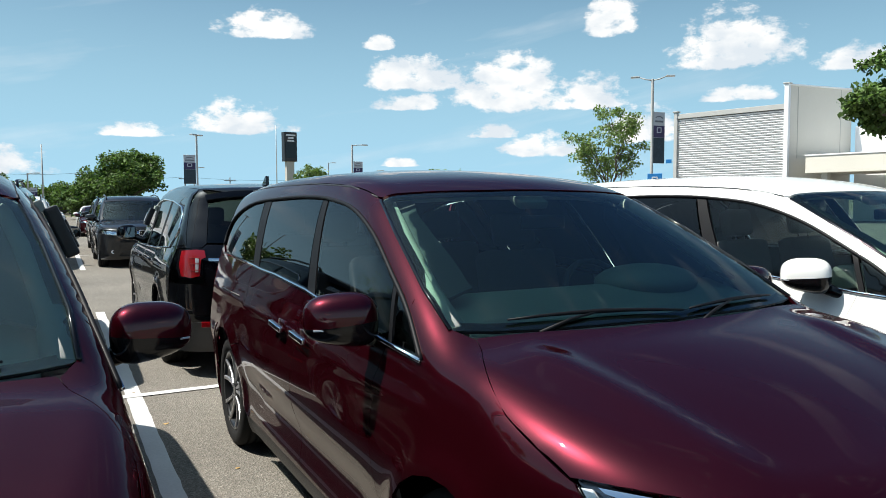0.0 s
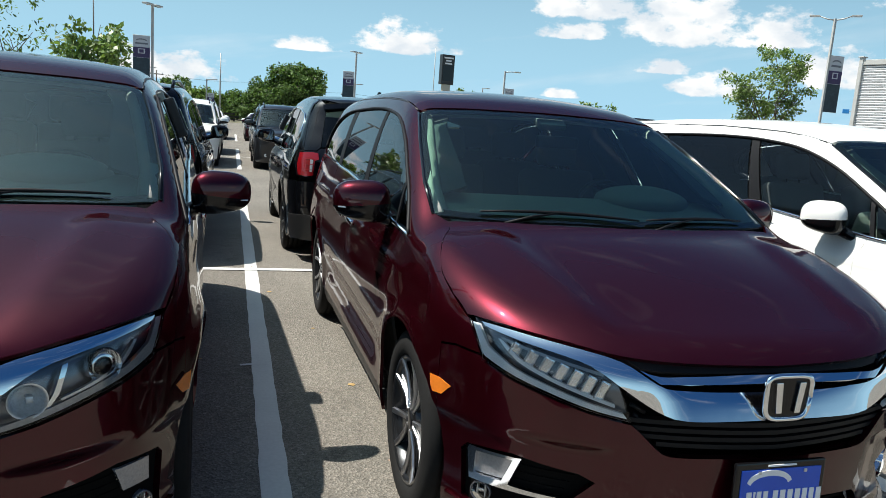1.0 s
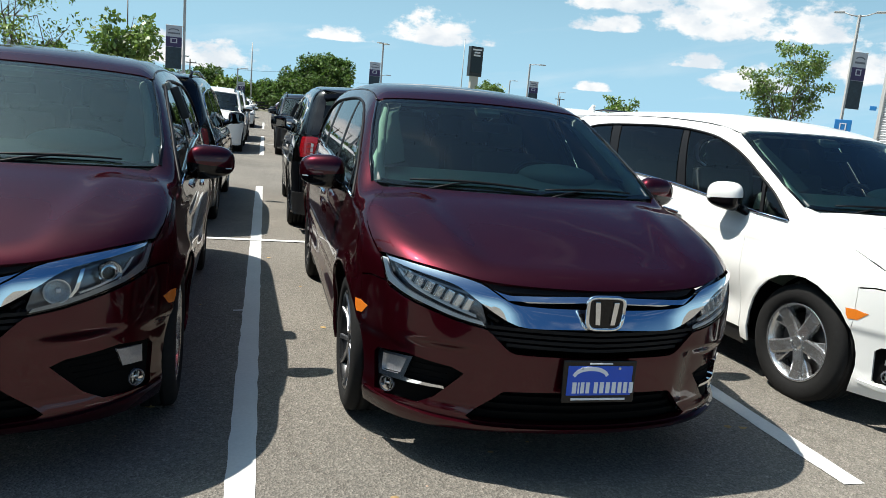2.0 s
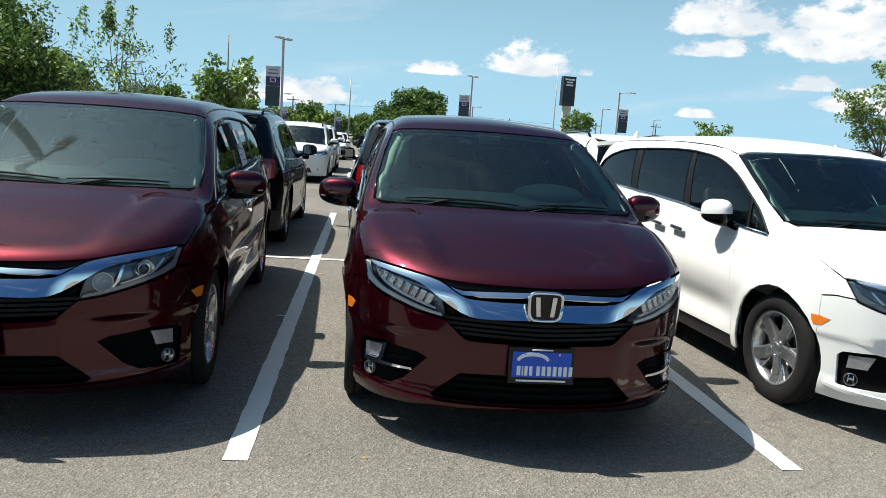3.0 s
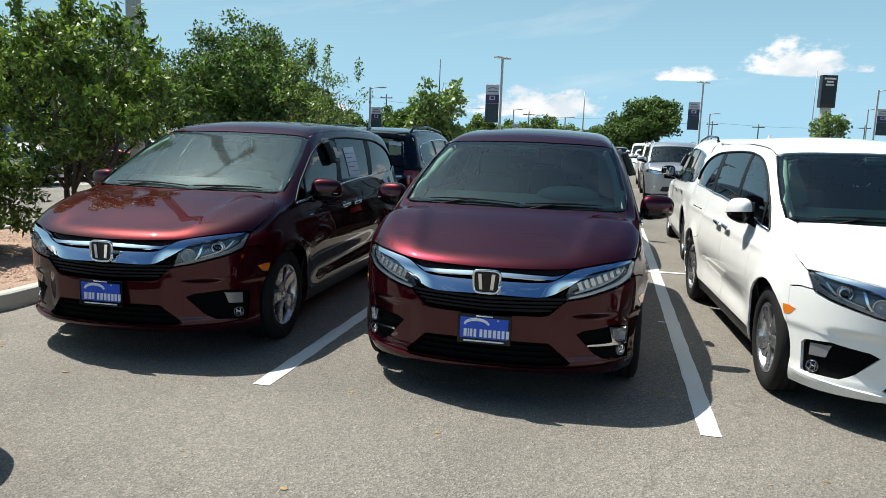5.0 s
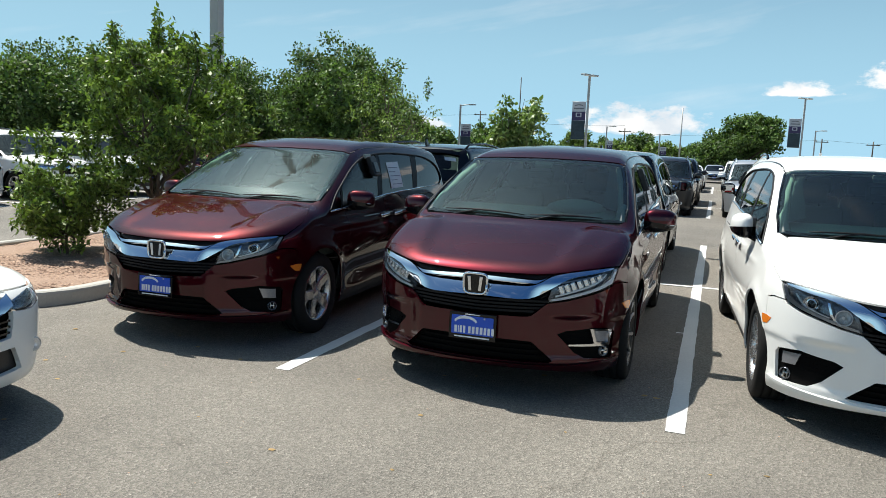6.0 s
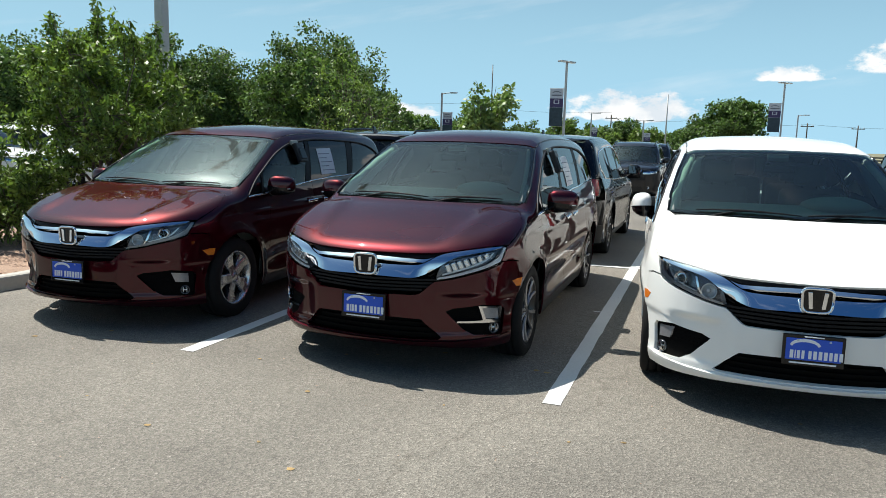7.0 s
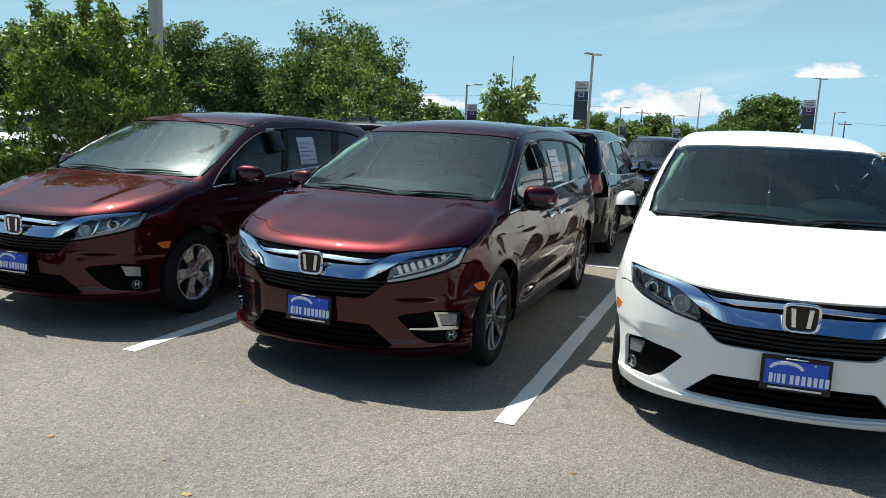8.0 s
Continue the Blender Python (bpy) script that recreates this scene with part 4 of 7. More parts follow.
VAN = Shell(
    5.16,
    wide=curve((0.10, 0.86), (0.16, 0.915), (0.22, 0.945), (0.32, 0.962), (0.45, 0.967), (0.60, 0.982), (0.72, 0.988), (0.82, 0.984), (0.92, 0.968), (1.00, 0.950), (1.06, 0.938), (1.12, 0.922), (1.30, 0.868), (1.50, 0.790), (1.62, 0.728), (1.78, 0.63), soft=0.018),
    plan=curve((-0.2, 0.80), (0.0, 0.87), (0.3, 0.94), (0.55, 0.972), (0.9, 0.99), (1.4, 1.0), (3.9, 1.0), (4.5, 0.985), (4.9, 0.95), (5.25, 0.88), soft=0.08),
    top=curve((-0.3, 0.50), (-0.02, 0.79), (0.04, 0.855), (0.12, 0.905), (0.30, 0.962), (0.60, 1.052), (0.86, 1.115), (0.98, 1.138), (1.05, 1.160), (1.24, 1.262), (1.52, 1.408), (1.80, 1.548), (1.97, 1.630), (2.20, 1.698), (2.60, 1.746), (3.05, 1.764), (3.6, 1.760), (4.3, 1.732), (4.8, 1.67), (5.2, 1.55), soft=0.035),
    nose=curve((0.05, 0.26), (0.12, 0.19), (0.19, 0.115), (0.25, 0.072), (0.32, 0.055), (0.45, 0.042), (0.60, 0.030), (0.72, 0.032), (0.80, 0.038), (0.88, 0.058), (0.95, 0.115), (1.10, 0.41)),
    tail=curve((0.1, 5.00), (0.35, 5.10), (0.60, 5.15), (0.95, 5.15), (1.05, 5.12), (1.20, 5.07), (1.50, 4.95), (1.65, 4.88), (1.80, 4.76)),
    bow=curve((0.0, 0.08), (0.5, 0.10), (0.9, 0.13), (1.3, 0.15), (2.2, 0.15), (3.0, 0.08), (5.2, 0.08), soft=0.12),
    crown=curve((0.0, 0.02), (1.0, 0.03), (1.5, 0.03), (2.3, 0.07), (3.0, 0.09), (5.2, 0.09)),
    wheels=VAN_WHEELS, extra_side=van_side, extra_top=van_top, extra_front=van_front)

# shared lines of the minivan's panels: face (x, z), side (y, z) and top (x, y) coordinates
HOOD_FRONT = ("face~", [(0, 0.862), (0.33, 0.868), (0.480, 0.876), (0.55, 0.884), (0.66, 0.902), (0.79, 0.915), (0.855, 0.916)])
HOOD_TIP = ("side", [(0.515, 0.912)])
HOOD_SIDE = ("top~", [(0.908, 0.62), (0.914, 0.76), (0.888, 0.88), (0.848, 0.98), (0.802, 1.07), (0.784, 1.130)])
WING_OUT = [(0.930, 0.80), (0.935, 0.95), (0.926, 1.10), (0.908, 1.25), (0.884, 1.42)]
HOOD_REAR = ("top~", [(0.772, 1.138), (0.60, 1.105), (0.30, 1.045), (0, 1.025)])
SCREEN_FOOT = ("top~", [(0, 1.045), (0.40, 1.085), (0.66, 1.140), (0.815, 1.195)])
SCREEN_EDGE = [(0.830, 1.21), (0.820, 1.42), (0.765, 1.77), (0.708, 2.05)]
SCREEN_HEAD = ("top~", [(0.696, 2.06), (0.50, 2.025), (0.25, 1.985), (0, 1.975)])
ROOF_EDGE = [(0.705, 2.10), (0.690, 2.45), (0.676, 3.1), (0.670, 4.0), (0.660, 4.5), (0.61, 4.74)]
BELT = [(1.225, 1.068), (1.50, 1.080), (2.50, 1.162), (3.05, 1.186), (3.36, 1.190), (3.56, 1.200), (4.46, 1.222)]
GLASS_TOP = [(4.60, 1.275), (4.62, 1.36), (4.55, 1.46), (4.35, 1.535), (4.0, 1.585), (3.3, 1.608), (2.9, 1.608), (2.6, 1.594), (2.25, 1.552), (1.92, 1.456), (1.60, 1.308), (1.40, 1.200), (1.225, 1.072)]


def lamp_front(car, s, kind):
    lamp = [("face~", [(0.482, 0.688), (0.510, 0.770), (0.556, 0.846), (0.66, 0.870), (0.79, 0.892), (0.852, 0.906)]), ("side", [(0.500, 0.908), (0.458, 0.862), (0.418, 0.814)]),
            ("face~", [(0.862, 0.796), (0.80, 0.765), (0.72, 0.741), (0.60, 0.709), (0.482, 0.688)])]
    for back in panel(s, "headlight", "front", lamp, M["housing"], car, both=True, off=-0.055, h=0.05, gap=0.003, thick=0.01, label="clear-lensed headlight set in a dark housing"):
        side = 1 if back.data.vertices[0].co.x > 0 else -1

        def put(name, x, z, off, size, mat, bevel=0.004, roll=0.0, lathe_me=None, back=back, side=side):
            p, n = s.spot("face", x, z, off)
            yaw = math.degrees(math.atan2(n.x, -n.y)) * 0.72
            at = pose(side * p.x, p.y, p.z, 0, side * roll, side * yaw)
            return part(name, lathe_me or block(0, 0, 0, *size, bevel), mat, back, at=at)

        if kind == "led":
            # a sloping row of seven fluted cells in a bright frame
            for k in range(7):
                x, z = 0.556 + 0.036 * k, 0.770 + 0.0132 * k
                tall = 0.056 - 0.0032 * k
                put("led_cell", x, z, -0.040, (0.034, 0.030, tall + 0.012), M["reflector"], 0.006, -24)
                put("cell_wall", x + 0.017, z + 0.006, -0.026, (0.004, 0.03, tall), M["lampclear"], 0.0015, -24)
        else:
            ring = lathe([(0.0, 0.0), (-0.012, 0.030), (0.0, 0.038), (0.012, 0.046), (-0.004, 0.050), (-0.02, 0.046)], 28, "y")
            put("projector", 0.735, 0.818, -0.030, None, M["chrome"], lathe_me=ring)
            put("projector_lens", 0.735, 0.818, -0.022, None, M["gloss"], lathe_me=lathe([(0.01, 0.036), (0.0, 0.030), (-0.010, 0.018), (-0.013, 0.0)], 20, "y"))
            bowl = lathe([(0.03, 0.0), (0.022, 0.024), (0.0, 0.038), (-0.012, 0.044), (-0.012, 0.048)], 24, "y")
            put("reflector_bowl", 0.575, 0.770, -0.022, None, M["lampclear"], lathe_me=bowl)
            put("bulb", 0.578, 0.772, -0.025, (0.02, 0.03, 0.02), M["lampclear"], 0.006)

    def band(name, segs, mat, off=-0.012, thick=0.012):
        panel(s, name, "front", segs, mat, car, both=True, off=off, h=0.04, gap=0.0, thick=thick)

    if kind == "led":
        band("lamp_frame", [("face~", [(0.530, 0.726), (0.62, 0.752), (0.72, 0.786), (0.79, 0.822), (0.828, 0.872)]), ("face", [(0.820, 0.874)]), ("face~", [(0.782, 0.830), (0.715, 0.796), (0.62, 0.763), (0.532, 0.737)])], M["drl"], -0.016)
        band("lamp_frame", [("face~", [(0.565, 0.826), (0.66, 0.846), (0.76, 0.866), (0.822, 0.880)]), ("face~", [(0.820, 0.871), (0.76, 0.857), (0.66, 0.837), (0.567, 0.817)])], M["lampdim"], -0.016)
    else:
        band("divider", [("face~", [(0.628, 0.740), (0.650, 0.772), (0.668, 0.846)]), ("face~", [(0.655, 0.843), (0.638, 0.776), (0.618, 0.742)])], M["chrome"], -0.016)
        band("lamp_frame", [("face~", [(0.655, 0.752), (0.73, 0.775), (0.79, 0.806), (0.822, 0.862)]), ("face", [(0.815, 0.864)]), ("face~", [(0.782, 0.812), (0.725, 0.782), (0.652, 0.758)])], M["lampclear"], -0.016)
    strip = [("face~", [(0.494, 0.697), (0.60, 0.716), (0.72, 0.750), (0.80, 0.776), (0.858, 0.808)]), ("side", [(0.425, 0.828), (0.458, 0.872), (0.484, 0.900)]), ("face", [(0.866, 0.902)]),
             ("face~", [(0.850, 0.842), (0.795, 0.798), (0.715, 0.768), (0.60, 0.733), (0.506, 0.712)])]
    band("running_light", strip, M["drl"] if kind == "led" else M["lampdim"], -0.010)
    panel(s, "lens", "front", lamp, M["lens"], car, both=True, off=-0.001, h=0.05, gap=0.003, thick=0.003)


def minivan(at, colour, label, lamps, wheels, chrome_fogs, sticker=True, screen="wind", group="parked minivans", fold=0.0):
    s, body = VAN, M[colour]
    car = thing("minivan", label, "minivan", group, at)
    P = lambda name, chart, segs, mat, **k: panel(s, name, chart, segs, mat, car, **k)
    fa, ra = VAN_WHEELS
    # bonnet, cowl, screen, roof
    P("bonnet", "top", [HOOD_FRONT, HOOD_TIP, HOOD_SIDE, HOOD_REAR], body, middle=True, thick=0.02)
    P("cowl", "top", [("top~", [(0, 1.005), (0.30, 1.025), (0.60, 1.084), (0.784, 1.128)]), ("top", [(0.826, 1.20)]), ("top~", SCREEN_FOOT[1][::-1])], M["pillar"], middle=True, off=-0.022)
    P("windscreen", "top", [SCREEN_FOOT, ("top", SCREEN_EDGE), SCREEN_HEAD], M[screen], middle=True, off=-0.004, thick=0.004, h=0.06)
    frit = [("top~", [(0, 1.095), (0.40, 1.135), (0.66, 1.190), (0.792, 1.24)]), ("top", [(0.785, 1.42), (0.733, 1.77), (0.680, 2.00)]), ("top~", [(0.668, 2.012), (0.50, 1.985), (0.25, 1.948), (0, 1.938)])]
    P("screen_border", "top", [SCREEN_FOOT, ("top", SCREEN_EDGE), SCREEN_HEAD], M["gloss"], holes=[frit], middle=True, off=-0.009, thick=0.004, h=0.06, gap=0.001)
    P("roof", "top", [("top~", [(0, 1.983), (0.25, 1.993), (0.50, 2.033), (0.696, 2.070)]), ("top~", ROOF_EDGE), ("top~", [(0.58, 4.755), (0.3, 4.85), (0, 4.88)])], body, middle=True, h=0.06)
    P("headliner", "top", [("top~", [(0, 2.02), (0.50, 2.07), (0.63, 2.13)]), ("top", [(0.60, 4.6), (0, 4.75)])], M["headliner"], middle=True, off=-0.05, h=0.12)
    for sx in (1, -1):
        pts = [tuple(Vector((sx, 1, 1)) * s.spot("top", x, y, -0.002)[0]) for x, y in ROOF_EDGE]
        part("roof_moulding", tube_mesh(pts, 0.007, 6), M["trim"], car)
        edge = [tuple(Vector((sx, 1, 1)) * s.spot("top", x + 0.004, y, 0.0)[0]) for x, y in SCREEN_EDGE]
        part("screen_moulding", tube_mesh(edge, 0.008, 6), M["gloss"], car)
        inner = [tuple(Vector((sx, 1, 1)) * s.spot("top", x - 0.035, y + 0.03, -0.055)[0]) for x, y in SCREEN_EDGE]
        part("pillar_trim", tube_mesh(inner, 0.050, 8), M["headliner"], car)
    # sides
    fender = [HOOD_TIP, ("top", HOOD_SIDE[1][:2]), ("top~", WING_OUT), ("side", [(1.40, 1.200)]), ("side", [(1.225, 1.068), (1.50, 1.078), (1.545, 0.95), (1.515, 0.70), (1.485, 0.40), (1.46, 0.235)]),
              ("side", arc(*fa, -17, 152)), ("side", [(0.605, 0.60), (0.612, 0.796), (0.53, 0.812), (0.424, 0.812), (0.462, 0.862), (0.503, 0.908)])]
    P("front_wing", "side", fender, body, both=True, gap=0.0)
    P("wing_top", "top", [("top~", HOOD_SIDE[1][1:]), ("top", [(0.828, 1.205), (0.820, 1.42)]), ("top~", WING_OUT[::-1])], body, both=True, gap=0.0)
    frame_line = [("top~", SCREEN_EDGE[1:] + ROOF_EDGE), ("side~", [(4.90, 1.48), (4.97, 1.25), (4.985, 1.12)]), ("side", [(4.46, 1.222)]), ("side~", GLASS_TOP[:-1])]
    P("roof_side", "side", frame_line, body, both=True, gap=0.002)
    door = [("side", BELT[1:3]), ("side", [(2.505, 0.9), (2.51, 0.60), (2.49, 0.30), (1.475, 0.30), (1.485, 0.40), (1.515, 0.70), (1.545, 0.95)])]
    slide = [("side", BELT[2:6]), ("side", [(3.57, 0.95), (3.555, 0.74)]), ("side", arc(*ra, 124, 180, 5)), ("side", [(3.52, 0.30), (2.49, 0.30), (2.51, 0.60), (2.505, 0.9)])]
    quarter = [("side", BELT[5:]), ("side", [(4.985, 1.12), (4.985, 1.05), (4.83, 1.03), (4.80, 0.80), (4.80, 0.55)]), ("side", [(4.40, 0.46)]), ("side", arc(*ra, 14, 124, 9)), ("side", [(3.555, 0.74), (3.57, 0.95)])]
    doors = P("front_door", "side", door, body, both=True)
    slides = P("sliding_door", "side", slide, body, both=True)
    P("rear_quarter", "side", quarter, body, both=True)
    P("sill", "side", [("side", [(1.46, 0.30), (3.55, 0.30), (3.56, 0.185), (1.45, 0.185)])], M["trim"], both=True, off=-0.012)
    for segs in (door, slide, quarter):
        P("inner_trim", "side", segs, M["cloth"], both=True, off=-0.075, h=0.15, gap=0.01)
    P("pillar_lining", "side", frame_line, M["cloth"], both=True, off=-0.05, h=0.15, gap=0.012)
    # side glass with its black pillars
    top = outline(s, "side", [("side~", GLASS_TOP)])
    def pane(y0, y1, lean0, lean1):
        """A pane between two leaning cuts of the glass line."""
        low = lambda y: float(np.interp(y, [p[0] for p in BELT], [p[1] for p in BELT]))
        up = lambda y: float(np.interp(y, top[::-1, 0], top[::-1, 1]))
        mid = [y0 + lean0 + (y1 + lean1 - y0 - lean0) * f for f in np.linspace(0, 1, 9)]
        return [("side", [(y, low(y)) for y in np.linspace(y0, y1, 5)]), ("side", [(y, up(y)) for y in mid[::-1]])]
    P("quarter_light", "side", [("side", [(1.245, 1.076), (1.455, 1.081), (1.525, 1.262), (1.40, 1.193)])], M["privacy"], both=True, off=-0.006, thick=0.004)
    P("front_window", "side", pane(1.505, 2.36, 0.09, 0.28), M["side"], both=True, off=-0.006, thick=0.004, h=0.07)
    P("sliding_window", "side", pane(2.50, 3.44, 0.24, 0.26), M["privacy"], both=True, off=-0.006, thick=0.004, h=0.07)
    P("rear_window", "side", [("side", [(3.60, 1.204), (4.44, 1.224)]), ("side~", [(4.585, 1.285), (4.60, 1.36), (4.535, 1.45), (4.34, 1.525), (4.0, 1.575), (3.87, 1.582)])], M["privacy"], both=True, off=-0.006, thick=0.004, h=0.07)
    for y0, y1, l0, l1 in ((2.37, 2.49, 0.28, 0.24), (3.45, 3.59, 0.26, 0.27)):
        P("door_pillar", "side", pane(y0, y1, l0, l1), M["pillar"], both=True, off=-0.004)
    P("mirror_sail", "side", [("side", [(1.465, 1.081), (1.50, 1.082), (1.580, 1.292), (1.540, 1.272)])], M["pillar"], both=True, off=-0.003)
    for sx in (1, -1):
        belt = [tuple(Vector((sx, 1, 1)) * s.spot("side", y, z + 0.004, 0.004)[0]) for y, z in BELT]
        part("belt_moulding", tube_mesh(belt, 0.009, 6), M["chrome"], car, "chrome strip under the side windows")
        rim = [tuple(Vector((sx, 1, 1)) * s.spot("side", y, z, 0.0)[0]) for y, z in top]
        part("window_moulding", tube_mesh(rim, 0.010, 6), M["pillar"], car)
        rail = [tuple(Vector((sx, 1, 1)) * s.spot("side", y, 1.0, -0.006)[0]) for y in (3.72, 4.2, 4.75)]
        part("slide_rail", tube_mesh(rail, 0.010, 6), M["trim"], car)
    for pair, y in ((doors, 2.38), (slides, 2.74)):
        for d, sx in zip(pair, (1, -1)):
            p, n = s.spot("side", y, 0.965)
            h = part("handle", block(0, 0, 0, 0.028, 0.20, 0.030, 0.010, None, 3, True), M["chrome"], d, "chrome door handle", pose(sx * (p.x + 0.030), p.y, p.z, 3, 0, 0))
            part("handle_cup", block(-sx * 0.028, 0.0, -0.002, 0.012, 0.13, 0.06, 0.005, None, 2, True), body, d, "", pose(sx * (p.x + 0.020), p.y, p.z))
    # front
    bumper = [("face~", [(0, 0.586), (0.20, 0.587), (0.345, 0.590), (0.388, 0.603), (0.455, 0.664), (0.482, 0.685)]), ("face~", [(0.60, 0.705), (0.72, 0.737), (0.80, 0.761), (0.862, 0.792)]), ("side", [(0.424, 0.806), (0.53, 0.806), (0.610, 0.790), (0.604, 0.60)]),
              ("side", arc(*fa, 152, 200, 5)), ("side", [(0.60, 0.185)]), ("face~", [(0.84, 0.185), (0.60, 0.20), (0.3, 0.212), (0, 0.215)])]
    intake = [("face", [(0, 0.425), (0.385, 0.415)]), ("face~", [(0.400, 0.405), (0.47, 0.335), (0.525, 0.285)]), ("face~", [(0.50, 0.272), (0.3, 0.270), (0, 0.270)])]
    pocket = [("face", [(0.870, 0.486), (0.770, 0.510), (0.600, 0.492), (0.550, 0.470)]), ("face", [(0.655, 0.345), (0.72, 0.303), (0.868, 0.283)]), ("side", [(0.475, 0.295), (0.485, 0.46)])]
    P("front_bumper", "front", bumper, body, holes=[intake, pocket], middle=True, thick=0.03)
    P("chin_lip", "front", [("face~", [(0, 0.256), (0.3, 0.256), (0.52, 0.260), (0.70, 0.268), (0.86, 0.275)]), ("side", [(0.545, 0.285), (0.55, 0.262)]), ("face~", [(0.86, 0.248), (0.70, 0.240), (0.52, 0.232), (0, 0.228)])], body, middle=True, off=0.022, thick=0.03)
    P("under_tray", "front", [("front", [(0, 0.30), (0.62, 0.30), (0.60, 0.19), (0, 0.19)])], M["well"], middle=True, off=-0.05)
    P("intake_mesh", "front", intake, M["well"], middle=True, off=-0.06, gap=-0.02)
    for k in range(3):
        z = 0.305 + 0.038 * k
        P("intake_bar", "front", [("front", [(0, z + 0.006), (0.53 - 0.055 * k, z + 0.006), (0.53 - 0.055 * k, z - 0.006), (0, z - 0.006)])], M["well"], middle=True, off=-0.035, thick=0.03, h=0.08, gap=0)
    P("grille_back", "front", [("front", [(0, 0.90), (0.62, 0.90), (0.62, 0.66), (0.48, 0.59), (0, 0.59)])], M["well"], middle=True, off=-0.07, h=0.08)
    for k in range(4):
        z = 0.690 - 0.024 * k
        w = (0.492, 0.478, 0.455, 0.40)[k]
        P("grille_bar", "front", [("face", [(0, z), (w, z + 0.012), (w, z - 0.002), (0, z - 0.014)])], M["pillar"], middle=True, off=-0.016, thick=0.035, h=0.08, gap=0)
    for sx in (1, -1):
        for k in range(4):
            p, _ = s.spot("face", 0.50 - 0.012 * k, 0.80 - 0.030 * k, -0.03)
            q, _ = s.spot("face", 0.42 + 0.006 * k, 0.775 - 0.030 * k, -0.03)
            part("grille_fin", tube_mesh([(sx * p.x, p.y, p.z), (sx * q.x, q.y, q.z)], 0.007, 6), M["pillar"], car)
    P("grille_brow", "front", [("face~", [(0, 0.860), (0.33, 0.865), (0.478, 0.873), (0.52, 0.876)]), ("face~", [(0.47, 0.850), (0.40, 0.838), (0, 0.838)])], M["pillar"], middle=True, off=-0.02, thick=0.02)
    P("grille_wing", "front", [("face~", [(0, 0.786), (0.254, 0.786), (0.365, 0.794), (0.43, 0.822), (0.488, 0.858), (0.545, 0.878), (0.66, 0.897), (0.79, 0.911), (0.856, 0.913)]),
                               ("face~", [(0.850, 0.903), (0.79, 0.890), (0.66, 0.867), (0.592, 0.846), (0.519, 0.798), (0.455, 0.757), (0.40, 0.727), (0.327, 0.707), (0.15, 0.708), (0, 0.712)])], M["chrome"], middle=True, off=0.010, thick=0.035, h=0.025, gap=0.0, lean=(0.42, 0.695))
    P("grille_bar_upper", "front", [("face~", [(0, 0.838), (0.12, 0.838), (0.284, 0.833), (0.404, 0.833), (0.465, 0.850)]), ("face~", [(0.404, 0.813), (0.284, 0.814), (0, 0.819)])], M["chrome"], middle=True, off=0.004, thick=0.03, h=0.03, gap=0.0, lean=(0.5, 0.798))
    emblem(car, 0.020, 0.785, 1.05)
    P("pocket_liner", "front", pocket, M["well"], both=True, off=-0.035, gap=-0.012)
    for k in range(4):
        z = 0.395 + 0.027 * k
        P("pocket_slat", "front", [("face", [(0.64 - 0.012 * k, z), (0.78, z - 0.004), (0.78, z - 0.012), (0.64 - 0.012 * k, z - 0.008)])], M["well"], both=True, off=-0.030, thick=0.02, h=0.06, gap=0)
    for sx in (1, -1):
        p, n = s.spot("face", 0.826, 0.332, -0.014)
        yaw = sx * math.degrees(math.atan2(n.x, -n.y)) * 0.7
        fog = part("fog_lamp", lathe([(0.05, 0.038), (-0.004, 0.038), (-0.008, 0.034), (0.002, 0.031), (0.03, 0.026), (0.035, 0.0)], 24, "y"), M["housing"], car, "round fog lamp", pose(sx * p.x, p.y, p.z, 0, 0, yaw))
        part("fog_lens", lathe([(-0.004, 0.032), (-0.009, 0.018), (-0.011, 0.0)], 20, "y"), M["lens"], fog)
        part("fog_bulb", block(0, 0.018, 0.0, 0.040, 0.02, 0.012, 0.004), M["reflector"], fog)
        for dx in (-0.014, 0.014):
            part("fog_rib", block(dx, 0.012, 0.0, 0.005, 0.02, 0.044, 0.002), M["satin"], fog)
    P("fog_reflector", "front", [("face", [(0.852, 0.476), (0.766, 0.490), (0.786, 0.406), (0.852, 0.394)])], M["lampdim"], both=True, off=-0.014, thick=0.01, h=0.03)
    if chrome_fogs:
        hole = [("face", [(0.850, 0.474), (0.768, 0.488), (0.788, 0.408), (0.850, 0.396)])]
        P("fog_bezel", "front", [("face", [(0.866, 0.489), (0.745, 0.506), (0.770, 0.401), (0.622, 0.404), (0.616, 0.388), (0.79, 0.376)]), ("side", [(0.450, 0.368), (0.458, 0.472)])], M["chrome"], holes=[hole], both=True, off=0.006, thick=0.03, h=0.03)
    lamp_front(car, s, lamps)
    dealer_plate(car, 0.004, 0.494, -2)
    for sx in (1, -1):
        mk = [("side", [(0.648, 0.630), (0.655, 0.668), (0.600, 0.672), (0.530, 0.660), (0.580, 0.612), (0.632, 0.606)])]
        panel(s, "side_marker", "side", mk, M["amber"], car, off=0.004, h=0.03) if sx > 0 else part("side_marker", panel_mesh(s, "side", outline(s, "side", mk), off=0.004, h=0.03, flip=True), M["amber"], car)
    # rear
    P("tailgate", "rear", [("back~", [(0, 1.12), (0.4, 1.12), (0.70, 1.11)]), ("back", [(0.69, 0.62), (0, 0.60)])], body, middle=True, h=0.07)
    P("rear_screen", "rear", [("back~", [(0, 1.15), (0.4, 1.15), (0.74, 1.14)]), ("back~", [(0.60, 1.56), (0.3, 1.60), (0, 1.60)])], M["privacy"], middle=True, h=0.08, off=-0.004)
